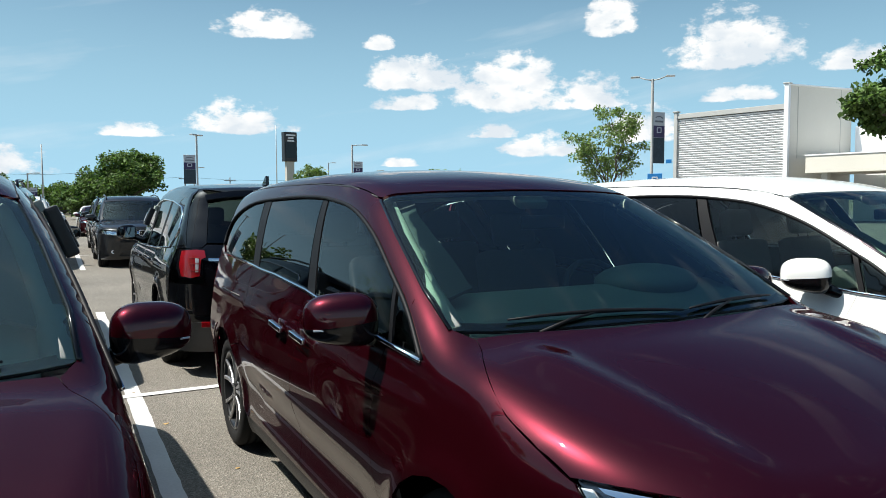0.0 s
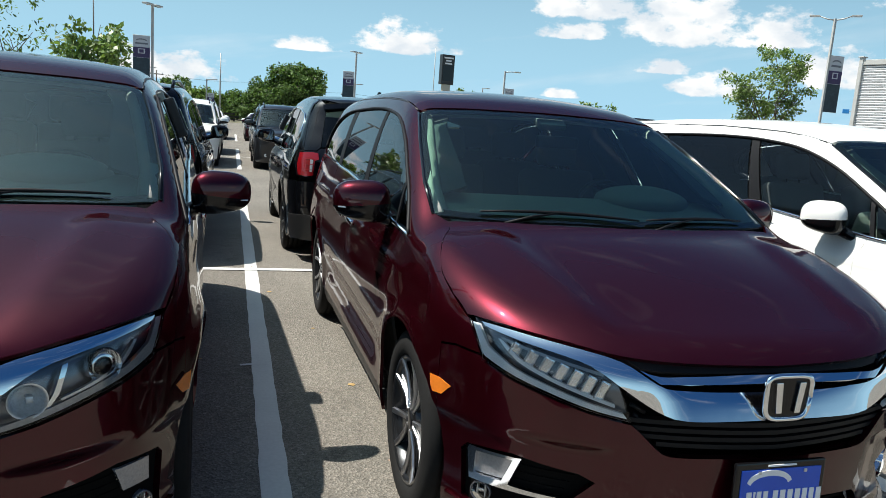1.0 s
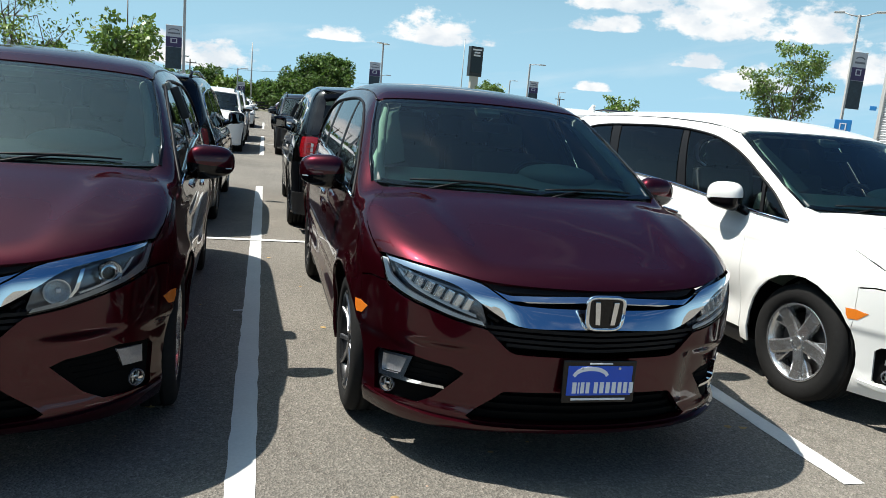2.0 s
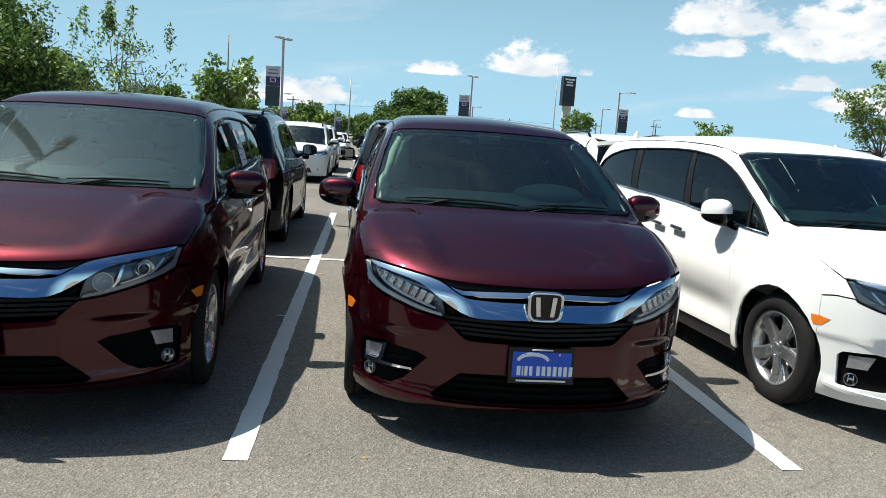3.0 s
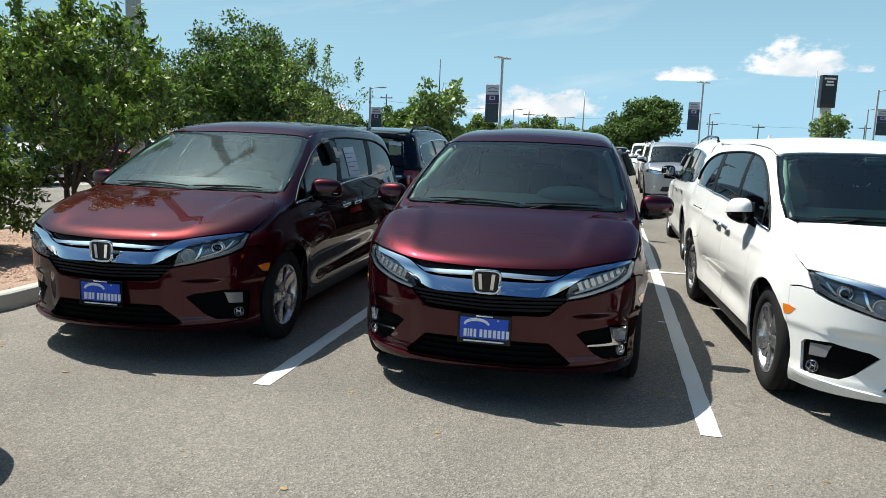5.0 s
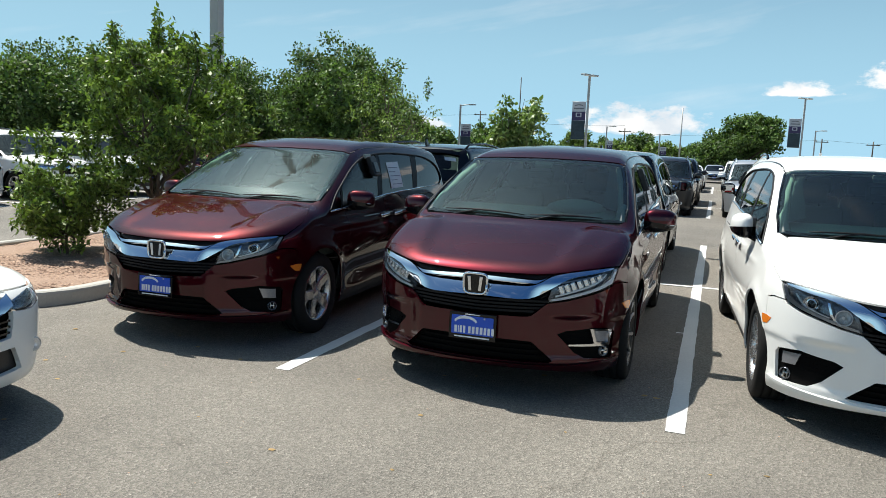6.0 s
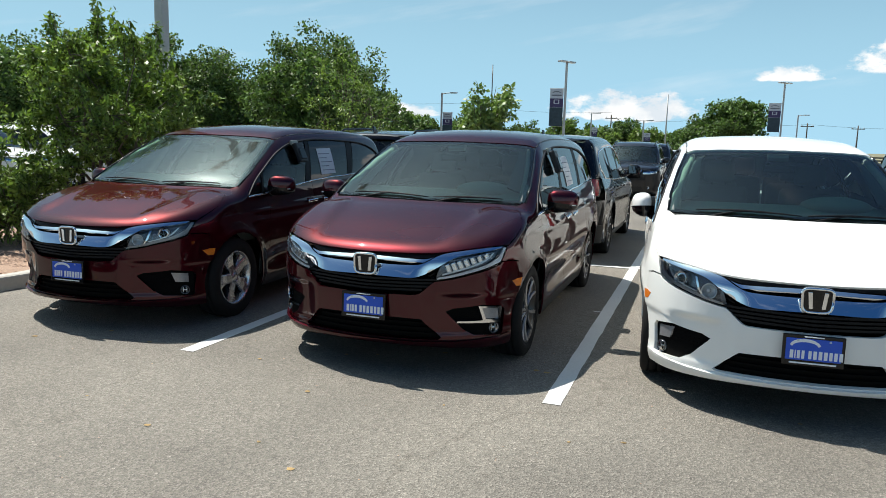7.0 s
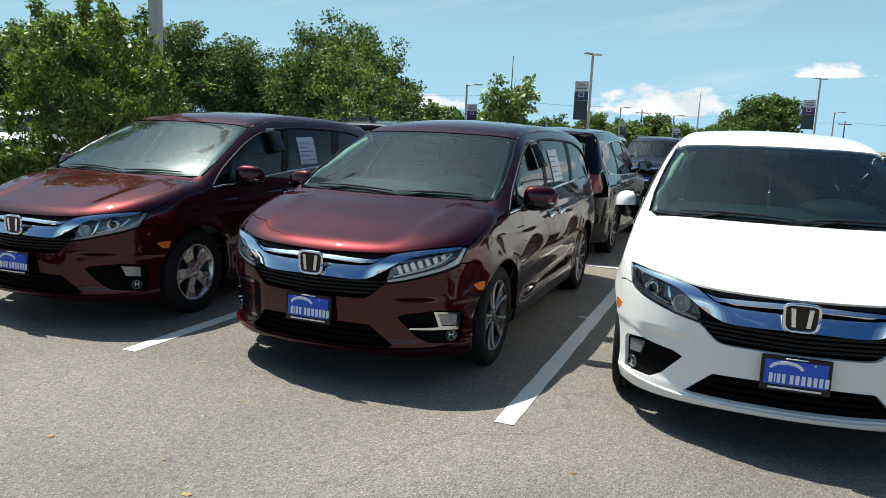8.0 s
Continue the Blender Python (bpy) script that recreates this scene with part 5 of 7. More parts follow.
    P("spoiler", "rear", [("back~", [(0, 1.61), (0.3, 1.61), (0.61, 1.57)]), ("back~", [(0.56, 1.65), (0.3, 1.675), (0, 1.68)])], body, middle=True, off=0.012, thick=0.05)
    P("rear_corner", "rear", [("back", [(0.62, 1.56), (0.75, 1.14)]), ("side", [(4.985, 1.12), (4.97, 1.25), (4.90, 1.48)])], body, both=True)
    P("tail_lamp", "rear", [("back", [(0.70, 1.11), (0.70, 0.84)]), ("side", [(4.80, 0.80), (4.83, 1.03), (4.985, 1.05), (4.985, 1.11)])], M["lampred"], both=True, off=0.008, label="red tail lamp")
    P("rear_bumper", "rear", [("back", [(0, 0.59), (0.69, 0.61), (0.70, 0.83)]), ("side", [(4.80, 0.79), (4.80, 0.55), (4.40, 0.455)]), ("side", arc(*ra, 12, -22, 4)), ("side", [(4.50, 0.20)]), ("back", [(0.8, 0.21), (0, 0.22)])], body, middle=True, h=0.06)
    # running gear and cabin
    part("floor_pan", block(0, 2.68, 0.235, 1.66, 4.0, 0.06, 0.02), M["well"], car)
    # unseen block under the bonnet, stops sunlight leaking through to the ground
    part("leak_blocker", block(0, 0.68, 0.58, 1.30, 0.86, 0.50, 0.05), M["well"], car)
    part("firewall", block(0, 1.12, 0.60, 1.56, 0.06, 0.72, 0.01), M["well"], car)
    wheel_wells(car, VAN_WHEELS, 0.95)
    for sx in (1, -1):
        wheel(car, wheels, sx, fa[0], 0.362, 0.845, turn=0.4 * sx)
        wheel(car, wheels, sx, ra[0], 0.362, 0.850, turn=0.9 + sx)
    dash = [(1.24, 0.60), (1.22, 1.09), (1.32, 1.165), (1.58, 1.225), (1.76, 1.20), (1.81, 1.02), (1.70, 0.62)]
    bm = prism(dash, 1.50, "x", 0.03)
    bmesh.ops.translate(bm, verts=bm.verts, vec=(-0.75, 0, 0))
    part("dashboard", bm, M["dash"], car)
    hoods = bmesh.new()
    bmesh.ops.create_uvsphere(hoods, u_segments=18, v_segments=10, radius=1.0, matrix=Matrix.Translation((0.38, 1.60, 1.220)) @ Matrix.Diagonal((0.25, 0.20, 0.080, 1)))
    for f in hoods.faces:
        f.smooth = True
    part("instrument_hood", hoods, M["dash"], car)
    part("centre_screen", block(0, 1.79, 1.10, 0.26, 0.03, 0.16, 0.01, Matrix.Rotation(radians(-18), 4, "X")), M["gloss"], car)
    steering_wheel(car, 0.38, 1.93, 1.115)
    for x in (0.38, -0.38):
        seat(car, x, 2.28, 0.52)
        seat(car, x, 3.15, 0.52)
    for x in (0.42, 0.0, -0.42):
        seat(car, x, 4.10, 0.55, 0.42)
    part("inside_mirror", block(0, 1.86, 1.485, 0.24, 0.03, 0.065, 0.015, None, 3, True), M["trim"], car)
    part("sensor_pod", block(0.0, 1.97, 1.580, 0.16, 0.10, 0.04, 0.015, Matrix.Rotation(radians(25), 4, "X")), M["dash"], car)
    wiper(car, s, (0.06, 1.072), (-0.64, 1.168))
    wiper(car, s, (0.66, 1.172), (0.10, 1.078))
    for sx in (1, -1):
        door_mirror(car, sx, (sx * 1.07, 1.60, 1.165), body, 0.26, 0.19, fold)
    if sticker:
        for sx in (1,):
            quad = [("side", [(2.78, 1.22), (3.14, 1.23), (3.20, 1.52), (2.84, 1.51)])]
            st = P("window_sticker", "side", quad, M["paper"], off=0.001, thick=0.001, h=0.1, label="white price sheet inside the window")[0]
            for k in range(5):
                z = 1.265 + 0.045 * k
                part("sticker_line", panel_mesh(s, "side", np.array([(2.84, z), (3.12 - 0.1 * (k % 2), z), (3.12 - 0.1 * (k % 2), z + 0.011), (2.84, z + 0.011)]), off=0.003, thick=0.001, h=0.1), M["ink"], st)
    return car


def lockbox(car_at, shell, y, z, side=1):
    """A black key lockbox hung on the outside of a side window."""
    p, n = shell.spot("side", y, z, 0.045)
    at = car_at @ pose(side * p.x, p.y, p.z, 0, side * -22, 0)
    ob = thing("key_lockbox", "black key lockbox hung on a car's side window", "lockbox", "key lockboxes", at)
    part("case", block(0, 0, 0, 0.055, 0.15, 0.21, 0.012), M["trim"], ob)
    part("cover", block(side * 0.030, 0, -0.02, 0.012, 0.11, 0.12, 0.006), M["gloss"], ob)
    part("hook", block(-side * 0.03, 0, 0.12, 0.03, 0.13, 0.05, 0.006), M["dash"], ob)
    return ob


# ---------------------------------------------------------------- other cars: one builder, several shells
Kind = namedtuple("Kind", "name r track half wheels shell hood_front hood_tip hood_side hood_rear foot edge head roof_edge roof_rear belt glass_top seam door_front door_mid door_rear tail_y side_rear back_low back_glass back_head mirror grille_top lamp lamp_side lamp_low")


def suv_side(y, z):
    return -0.018 * bell(z, 0.50, 0.10) * step(y, 1.35, 1.7) * (1 - step(y, 3.0, 3.35)) + 0.008 * bell(z, 0.98, 0.03) * step(y, 0.9, 1.4)


SUV_WHEELS = ((0.95, 0.36, 0.43), (3.77, 0.36, 0.43))
SUV = Kind(
    name="suv", r=0.368, track=0.84, half=0.95, wheels=SUV_WHEELS,
    shell=Shell(4.94,
                wide=curve((0.12, 0.88), (0.22, 0.935), (0.35, 0.955), (0.55, 0.972), (0.75, 0.985), (0.95, 0.972), (1.06, 0.948), (1.14, 0.92), (1.30, 0.870), (1.50, 0.802), (1.66, 0.745), (1.85, 0.64)),
                plan=curve((-0.2, 0.82), (0.0, 0.89), (0.3, 0.95), (0.6, 0.98), (1.2, 1.0), (3.7, 1.0), (4.3, 0.985), (4.7, 0.955), (5.0, 0.90)),
                top=curve((-0.3, 0.55), (-0.02, 0.86), (0.06, 0.95), (0.16, 1.00), (0.40, 1.055), (0.80, 1.11), (1.15, 1.145), (1.25, 1.165), (1.45, 1.28), (1.75, 1.475), (2.02, 1.645), (2.2, 1.715), (2.6, 1.770), (3.2, 1.787), (3.9, 1.775), (4.4, 1.738), (4.75, 1.685), (5.1, 1.55)),
                nose=curve((0.05, 0.24), (0.15, 0.14), (0.28, 0.05), (0.45, 0.03), (0.65, 0.02), (0.85, 0.02), (0.95, 0.06), (1.05, 0.16), (1.2, 0.5)),
                tail=curve((0.1, 4.80), (0.35, 4.90), (0.60, 4.94), (0.85, 4.93), (1.05, 4.91), (1.18, 4.87), (1.40, 4.75), (1.62, 4.63), (1.80, 4.58)),
                bow=curve((0.0, 0.08), (0.8, 0.16), (1.2, 0.32), (2.4, 0.32), (3.0, 0.08), (5.0, 0.08)),
                crown=curve((0.0, 0.05), (1.1, 0.06), (1.6, 0.03), (2.3, 0.06), (5.0, 0.07)),
                wheels=SUV_WHEELS, front=(0.07, 0.30), rear=(0.07, 0.20), extra_side=suv_side, centre=1.6),
    hood_front=[(0, 0.985), (0.45, 0.975), (0.72, 0.965)], hood_tip=(0.40, 0.972), hood_side=[(0.905, 0.62), (0.900, 0.9), (0.875, 1.15), (0.855, 1.30)], hood_rear=[(0.85, 1.31), (0.45, 1.215), (0, 1.17)],
    foot=[(0, 1.22), (0.42, 1.275), (0.80, 1.43)], edge=[(0.812, 1.45), (0.79, 1.62), (0.745, 1.92), (0.705, 2.14)], head=[(0.695, 2.15), (0.4, 2.05), (0, 2.0)],
    roof_edge=[(0.705, 2.18), (0.688, 2.5), (0.68, 3.2), (0.676, 4.0), (0.655, 4.42)], roof_rear=[(0.64, 4.45), (0.4, 4.57), (0, 4.62)],
    belt=[(1.42, 1.098), (1.60, 1.090), (2.52, 1.100), (3.45, 1.120), (4.20, 1.165)], glass_top=[(4.40, 1.31), (4.36, 1.465), (4.2, 1.540), (3.6, 1.595), (2.9, 1.618), (2.5, 1.597), (2.2, 1.525), (1.85, 1.340), (1.60, 1.190), (1.42, 1.102)],
    seam=(1.62, 0.790), door_front=1.46, door_mid=2.52, door_rear=3.42, tail_y=4.50, side_rear=[(4.47, 1.53), (4.60, 1.28), (4.64, 1.20)], back_low=1.20, back_glass=[(0, 1.21), (0.4, 1.21), (0.66, 1.22)], back_head=[(0.60, 1.590), (0.3, 1.620), (0, 1.625)],
    mirror=(1.075, 1.66, 1.22), grille_top=0.935, lamp=[(0.50, 0.80), (0.52, 0.90), (0.66, 0.925), (0.80, 0.935)], lamp_side=[(0.42, 0.945), (0.40, 0.85)], lamp_low=[(0.76, 0.815), (0.62, 0.80)])

SEDAN_WHEELS = ((0.92, 0.33, 0.39), (3.70, 0.33, 0.39))
SEDAN = Kind(
    name="sedan", r=0.335, track=0.80, half=0.90, wheels=SEDAN_WHEELS,
    shell=Shell(4.80,
                wide=curve((0.10, 0.82), (0.20, 0.88), (0.35, 0.905), (0.55, 0.920), (0.70, 0.925), (0.82, 0.905), (0.92, 0.875), (1.0, 0.845), (1.2, 0.745), (1.36, 0.655), (1.5, 0.54)),
                plan=curve((-0.2, 0.80), (0.0, 0.88), (0.3, 0.94), (0.6, 0.975), (1.2, 1.0), (3.6, 1.0), (4.2, 0.98), (4.9, 0.90)),
                top=curve((-0.3, 0.45), (-0.02, 0.70), (0.06, 0.76), (0.2, 0.81), (0.6, 0.875), (1.0, 0.925), (1.2, 0.955), (1.4, 1.04), (1.8, 1.24), (2.1, 1.37), (2.4, 1.435), (2.8, 1.45), (3.2, 1.42), (3.7, 1.27), (4.1, 1.13), (4.4, 1.06), (4.7, 1.04), (4.9, 0.95)),
                nose=curve((0.05, 0.22), (0.15, 0.12), (0.28, 0.04), (0.45, 0.02), (0.62, 0.01), (0.72, 0.04), (0.82, 0.12), (0.95, 0.4)),
                tail=curve((0.1, 4.68), (0.35, 4.78), (0.60, 4.80), (0.85, 4.79), (1.0, 4.74), (1.1, 4.66), (1.45, 4.5)),
                bow=curve((0.0, 0.10), (0.8, 0.2), (1.2, 0.40), (2.4, 0.36), (3.0, 0.0), (5.0, 0.0)),
                crown=curve((0.0, 0.06), (1.1, 0.06), (1.6, 0.05), (2.3, 0.09), (5.0, 0.09)),
                wheels=SEDAN_WHEELS, front=(0.09, 0.32), rear=(0.09, 0.22), centre=1.6),
    hood_front=[(0, 0.775), (0.45, 0.765), (0.70, 0.755)], hood_tip=(0.42, 0.765), hood_side=[(0.83, 0.62), (0.82, 0.9), (0.79, 1.15), (0.77, 1.27)], hood_rear=[(0.765, 1.28), (0.4, 1.20), (0, 1.15)],
    foot=[(0, 1.20), (0.40, 1.26), (0.72, 1.42)], edge=[(0.735, 1.43), (0.70, 1.62), (0.645, 1.95), (0.60, 2.22)], head=[(0.59, 2.23), (0.35, 2.14), (0, 2.10)],
    roof_edge=[(0.60, 2.26), (0.585, 2.5), (0.575, 2.9), (0.58, 3.2), (0.60, 3.5)], roof_rear=[(0.58, 3.52), (0.3, 3.48), (0, 3.46)],
    belt=[(1.42, 0.925), (1.60, 0.925), (2.40, 0.935), (3.20, 0.955), (3.75, 0.985)], glass_top=[(3.82, 1.00), (3.70, 1.08), (3.45, 1.18), (3.1, 1.26), (2.8, 1.295), (2.5, 1.29), (2.2, 1.235), (1.9, 1.12), (1.62, 1.00), (1.42, 0.93)],
    seam=(1.62, 0.70), door_front=1.45, door_mid=2.42, door_rear=3.25, tail_y=4.45, side_rear=[(3.9, 1.12), (4.2, 1.03), (4.42, 0.99)], back_low=0.98, back_glass=None, back_head=None,
    mirror=(0.97, 1.66, 1.00), grille_top=0.745, lamp=[(0.46, 0.66), (0.47, 0.71), (0.62, 0.735), (0.76, 0.742)], lamp_side=[(0.46, 0.755), (0.44, 0.69)], lamp_low=[(0.72, 0.65), (0.58, 0.64)])


def road_car(at, kind, colour, label, category="car", group="", h=0.07, near_tail=False, near_nose=False, style="five", plate=True, fine=True, rails=True):
    s, body, k = kind.shell, M[colour], kind
    car = thing({"suv": "sport_utility_car", "sedan": "sedan_car"}[k.name], label, category, group, at)
    P = lambda name, chart, segs, mat, **o: panel(s, name, chart, segs, mat, car, **{"h": h, **o})
    fa, ra = k.wheels
    clear, dark = M["side"], M["privacy"]
    P("bonnet", "top", [("face~", k.hood_front), ("side", [k.hood_tip]), ("top~", k.hood_side), ("top~", k.hood_rear)], body, middle=True)
    P("cowl", "top", [("top~", [(x, y + 0.004) for x, y in k.hood_rear[::-1]]), ("top", [(k.foot[-1][0], k.foot[-1][1])]), ("top~", k.foot[::-1])], M["pillar"], middle=True, off=-0.015)
    P("windscreen", "top", [("top~", k.foot), ("top", k.edge), ("top~", k.head)], M["wind"] if fine else dark, middle=True, off=-0.004, thick=0.004)
    P("roof", "top", [("top~", [(x, y + 0.008) for x, y in k.head[::-1]]), ("top~", k.roof_edge), ("top~", k.roof_rear)], body, middle=True)
    cut = k.glass_top[:-1]
    fender = [("side", [k.hood_tip]), ("top~", k.hood_side), ("top", [k.edge[0], (k.seam[1], k.seam[0])]), ("side", [cut[-1], k.belt[0], (k.door_front + 0.07, k.belt[1][1]), (k.door_front + 0.05, 0.80), (k.door_front, 0.45), (k.door_front - 0.02, 0.235)]),
              ("side", arc(*fa, -17, 150)), ("side", [(fa[0] - fa[2] + 0.04, 0.66), (fa[0] - fa[2] + 0.03, k.lamp_side[1][1])])]
    P("front_wing", "side", fender, body, both=True)
    P("roof_side", "side", [("top~", [(k.seam[1], k.seam[0])] + k.edge[2:] + k.roof_edge), ("side~", k.side_rear), ("side", [k.belt[-1]]), ("side~", cut)], body, both=True)
    low = lambda y: float(np.interp(y, [p[0] for p in k.belt], [p[1] for p in k.belt]))
    d1 = [("side", [(k.door_front + 0.07, low(k.door_front + 0.07)), (k.door_mid, low(k.door_mid)), (k.door_mid - 0.02, 0.30), (k.door_front, 0.30), (k.door_front, 0.45), (k.door_front + 0.05, 0.80)])]
    d2 = [("side", [(k.door_mid, low(k.door_mid)), (k.door_rear, low(k.door_rear)), (k.door_rear - 0.02, 0.85)]), ("side", arc(*ra, 128, 180, 5)), ("side", [(ra[0] - ra[2] - 0.02, 0.30), (k.door_mid - 0.02, 0.30)])]
    d3 = [("side", [(k.door_rear, low(k.door_rear)), k.belt[-1], k.side_rear[-1], (k.tail_y, k.back_low - 0.04), (k.tail_y - 0.05, 0.60)]), ("side", [(ra[0] + ra[2] + 0.01, 0.48)]), ("side", arc(*ra, 16, 128, 9)), ("side", [(k.door_rear - 0.02, 0.85)])]
    doors = P("front_door", "side", d1, body, both=True) + P("rear_door", "side", d2, body, both=True)
    P("rear_wing", "side", d3, body, both=True)
    P("sill", "side", [("side", [(k.door_front - 0.03, 0.30), (ra[0] - ra[2], 0.30), (ra[0] - ra[2] + 0.01, 0.185), (k.door_front - 0.04, 0.185)])], M["trim"], both=True, off=-0.010)
    top = np.array(k.glass_top)
    up = lambda y: float(np.interp(y, top[::-1, 0], top[::-1, 1]))

    def pane(y0, y1, l0, l1):
        mid = [y0 + l0 + (y1 + l1 - y0 - l0) * f for f in np.linspace(0, 1, 8)]
        return [("side", [(y, low(y)) for y in np.linspace(y0, y1, 4)]), ("side", [(y, up(y)) for y in mid[::-1]])]

    P("front_window", "side", pane(k.door_front + 0.02, k.door_mid - 0.06, 0.02, 0.03), clear if fine else dark, both=True, off=-0.006, thick=0.004)
    P("rear_window", "side", pane(k.door_mid + 0.04, k.door_rear - 0.05, 0.03, 0.06), dark, both=True, off=-0.006, thick=0.004)
    P("quarter_window", "side", [("side", [(k.door_rear + 0.02, low(k.door_rear + 0.02)), k.belt[-1]]), ("side", [(y, z) for y, z in k.glass_top if y > k.door_rear + 0.12]), ("side", [(k.door_rear + 0.10, up(k.door_rear + 0.10))])], dark, both=True, off=-0.006, thick=0.004)
    for y in (k.door_mid, k.door_rear):
        P("door_pillar", "side", pane(y - 0.06, y + 0.04, 0.03, 0.05), M["pillar"], both=True, off=-0.004)
    for sx in (1, -1):
        ring = [tuple(Vector((sx, 1, 1)) * s.spot("side", y, z, 0.002)[0]) for y, z in k.belt + k.glass_top]
        part("window_moulding", tube_mesh(ring, 0.010, 6), M["chrome"] if near_tail else M["gloss"], car)
    if k.name == "suv" and rails:
        for sx in (1, -1):
            rail = [tuple(Vector((sx, 1, 1)) * s.spot("top", 0.645, y, dz)[0]) for y, dz in ((2.25, 0.0), (2.38, 0.045), (3.3, 0.05), (4.2, 0.045), (4.32, 0.0))]
            part("roof_rail", tube_mesh(rail, 0.017, 8), M["gloss"] if colour != "silver" else M["satin"], car)
    for d, y in zip(doors, (k.door_mid - 0.14,) * 2 + (k.door_rear - 0.16,) * 2):
        sx = 1 if d.data.vertices[0].co.x > 0 else -1
        p, _ = s.spot("side", y, low(y) - 0.12)
        part("handle", block(0, 0, 0, 0.028, 0.18, 0.030, 0.009), body, d, "", pose(sx * (p.x + 0.026), p.y, p.z, 3, 0, 0))
    # nose
    zt = k.grille_top
    lamp = [("face~", k.lamp), ("side", k.lamp_side), ("face~", k.lamp_low + k.lamp[:1])]
    P("front_bumper", "front", [("face~", [(0, zt + 0.02), (0.30, zt + 0.02), (0.46, zt + 0.01)]), ("face~", [(k.lamp[0][0] - 0.02, k.lamp[0][1])] + k.lamp_low[::-1]), ("side", [k.lamp_side[1], (fa[0] - fa[2] + 0.03, k.lamp_side[1][1]), (fa[0] - fa[2] + 0.04, 0.66)]),
                            ("side", arc(*fa, 150, 198, 5)), ("side", [(fa[0] - fa[2] + 0.02, 0.20)]), ("face~", [(0.80, 0.20), (0.4, 0.21), (0, 0.21)])], body, middle=True, thick=0.03,
      holes=[[("face", [(0, zt), (0.44, zt - 0.01), (0.42, zt - 0.24), (0, zt - 0.25)])], [("face", [(0, 0.44), (0.45, 0.44), (0.52, 0.30), (0, 0.29)])]])
    P("bonnet_lip", "front", [("face~", [(0, k.hood_front[0][1] - 0.004), (0.45, k.hood_front[1][1] - 0.004), (0.72, k.hood_front[2][1] - 0.004)]), ("side", [(k.hood_tip[0], k.hood_tip[1] - 0.006)]), ("side", [k.lamp_side[0]]), ("face~", k.lamp[1:][::-1]), ("face~", [(0.46, zt + 0.012), (0.3, zt + 0.022), (0, zt + 0.022)])], body, middle=True)
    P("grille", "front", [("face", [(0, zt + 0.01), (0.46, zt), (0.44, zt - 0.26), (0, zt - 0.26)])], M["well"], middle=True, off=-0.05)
    P("intake", "front", [("face", [(0, 0.46), (0.48, 0.46), (0.56, 0.28), (0, 0.27)])], M["trim"], middle=True, off=-0.04)
    P("grille_bar", "front", [("face~", [(0, zt - 0.035), (0.3, zt - 0.03), (0.45, zt + 0.005)]), ("face~", [(0.45, zt - 0.06), (0.3, zt - 0.10), (0, zt - 0.105)])], M["chrome"] if near_nose or colour in ("white", "silver") else M["gloss"], middle=True, off=0.008, thick=0.03, gap=0)
    for j in range(3):
        z = zt - 0.135 - 0.035 * j
        P("grille_slat", "front", [("face", [(0, z), (0.43, z), (0.43, z - 0.012), (0, z - 0.012)])], M["gloss"], middle=True, off=-0.012, thick=0.03, gap=0, h=0.12)
    emblem(car, -0.012, zt - 0.08, 0.95)
    P("headlight", "front", lamp, M["reflector"], both=True, off=-0.035)
    P("lens", "front", lamp, M["lens"], both=True, off=-0.001, thick=0.003)
    for sx in (1, -1):
        p, n = s.spot("face", 0.66, 0.40, 0.0)
        part("fog_lamp", lathe([(0.03, 0.045), (-0.006, 0.045), (-0.008, 0.036), (0.01, 0.0)], 18, "y"), M["lampclear"], car, "", pose(sx * p.x, p.y, p.z))
    if plate:
        dealer_plate(car, -0.004, 0.52 if k.name == "suv" else 0.46, fine=False)
    # tail
    bl = k.back_low
    if k.back_glass:
        P("tailgate", "rear", [("back~", [(x, z - 0.012) for x, z in k.back_glass]), ("back", [(0.72, 1.16), (0.70, 0.88), (0.67, 0.62), (0, 0.60)])], body, middle=True)
        P("back_window", "rear", [("back~", k.back_glass), ("back~", k.back_head)], dark, middle=True, off=-0.004)
        P("rear_pillar", "rear", [("back", [k.back_glass[-1], k.back_head[0], (0.60, k.back_head[0][1] + 0.07)]), ("top", [(0.636, 4.452), (0.654, 4.426)]), ("side", k.side_rear), ("side", [(k.tail_y, bl - 0.03)]), ("back", [(0.70, 1.18)])], body, both=True)
        P("spoiler", "rear", [("back~", [(0, 1.640), (0.35, 1.635), (0.61, 1.605)]), ("back~", [(0.61, 1.655), (0.35, 1.690), (0, 1.695)])], body, middle=True, off=0.05, thick=0.10)
        lampo = [("back", [(0.675, 1.170), (0.665, 1.090), (0.700, 1.070), (0.715, 0.925)]), ("back", [(0.78, 0.905)]), ("side", [(k.tail_y + 0.13, 0.915), (k.tail_y + 0.085, 1.03), (k.tail_y + 0.070, 1.165)]), ("back", [(0.74, 1.180)])]
        P("lamp_surround", "rear", lampo, body, both=True, off=0.006, thick=0.02, h=0.04)
        lens = [("back", [(0.680, 1.160), (0.672, 1.096), (0.712, 1.076), (0.728, 0.930)]), ("back", [(0.79, 0.912)]), ("side", [(k.tail_y + 0.155, 0.925), (k.tail_y + 0.125, 1.03), (k.tail_y + 0.115, 1.155)]), ("back", [(0.745, 1.168)])]
        P("tail_lamp", "rear", lens, M["lampred"], both=True, off=0.016, thick=0.03, h=0.04, label="red wrap-around tail lamp")
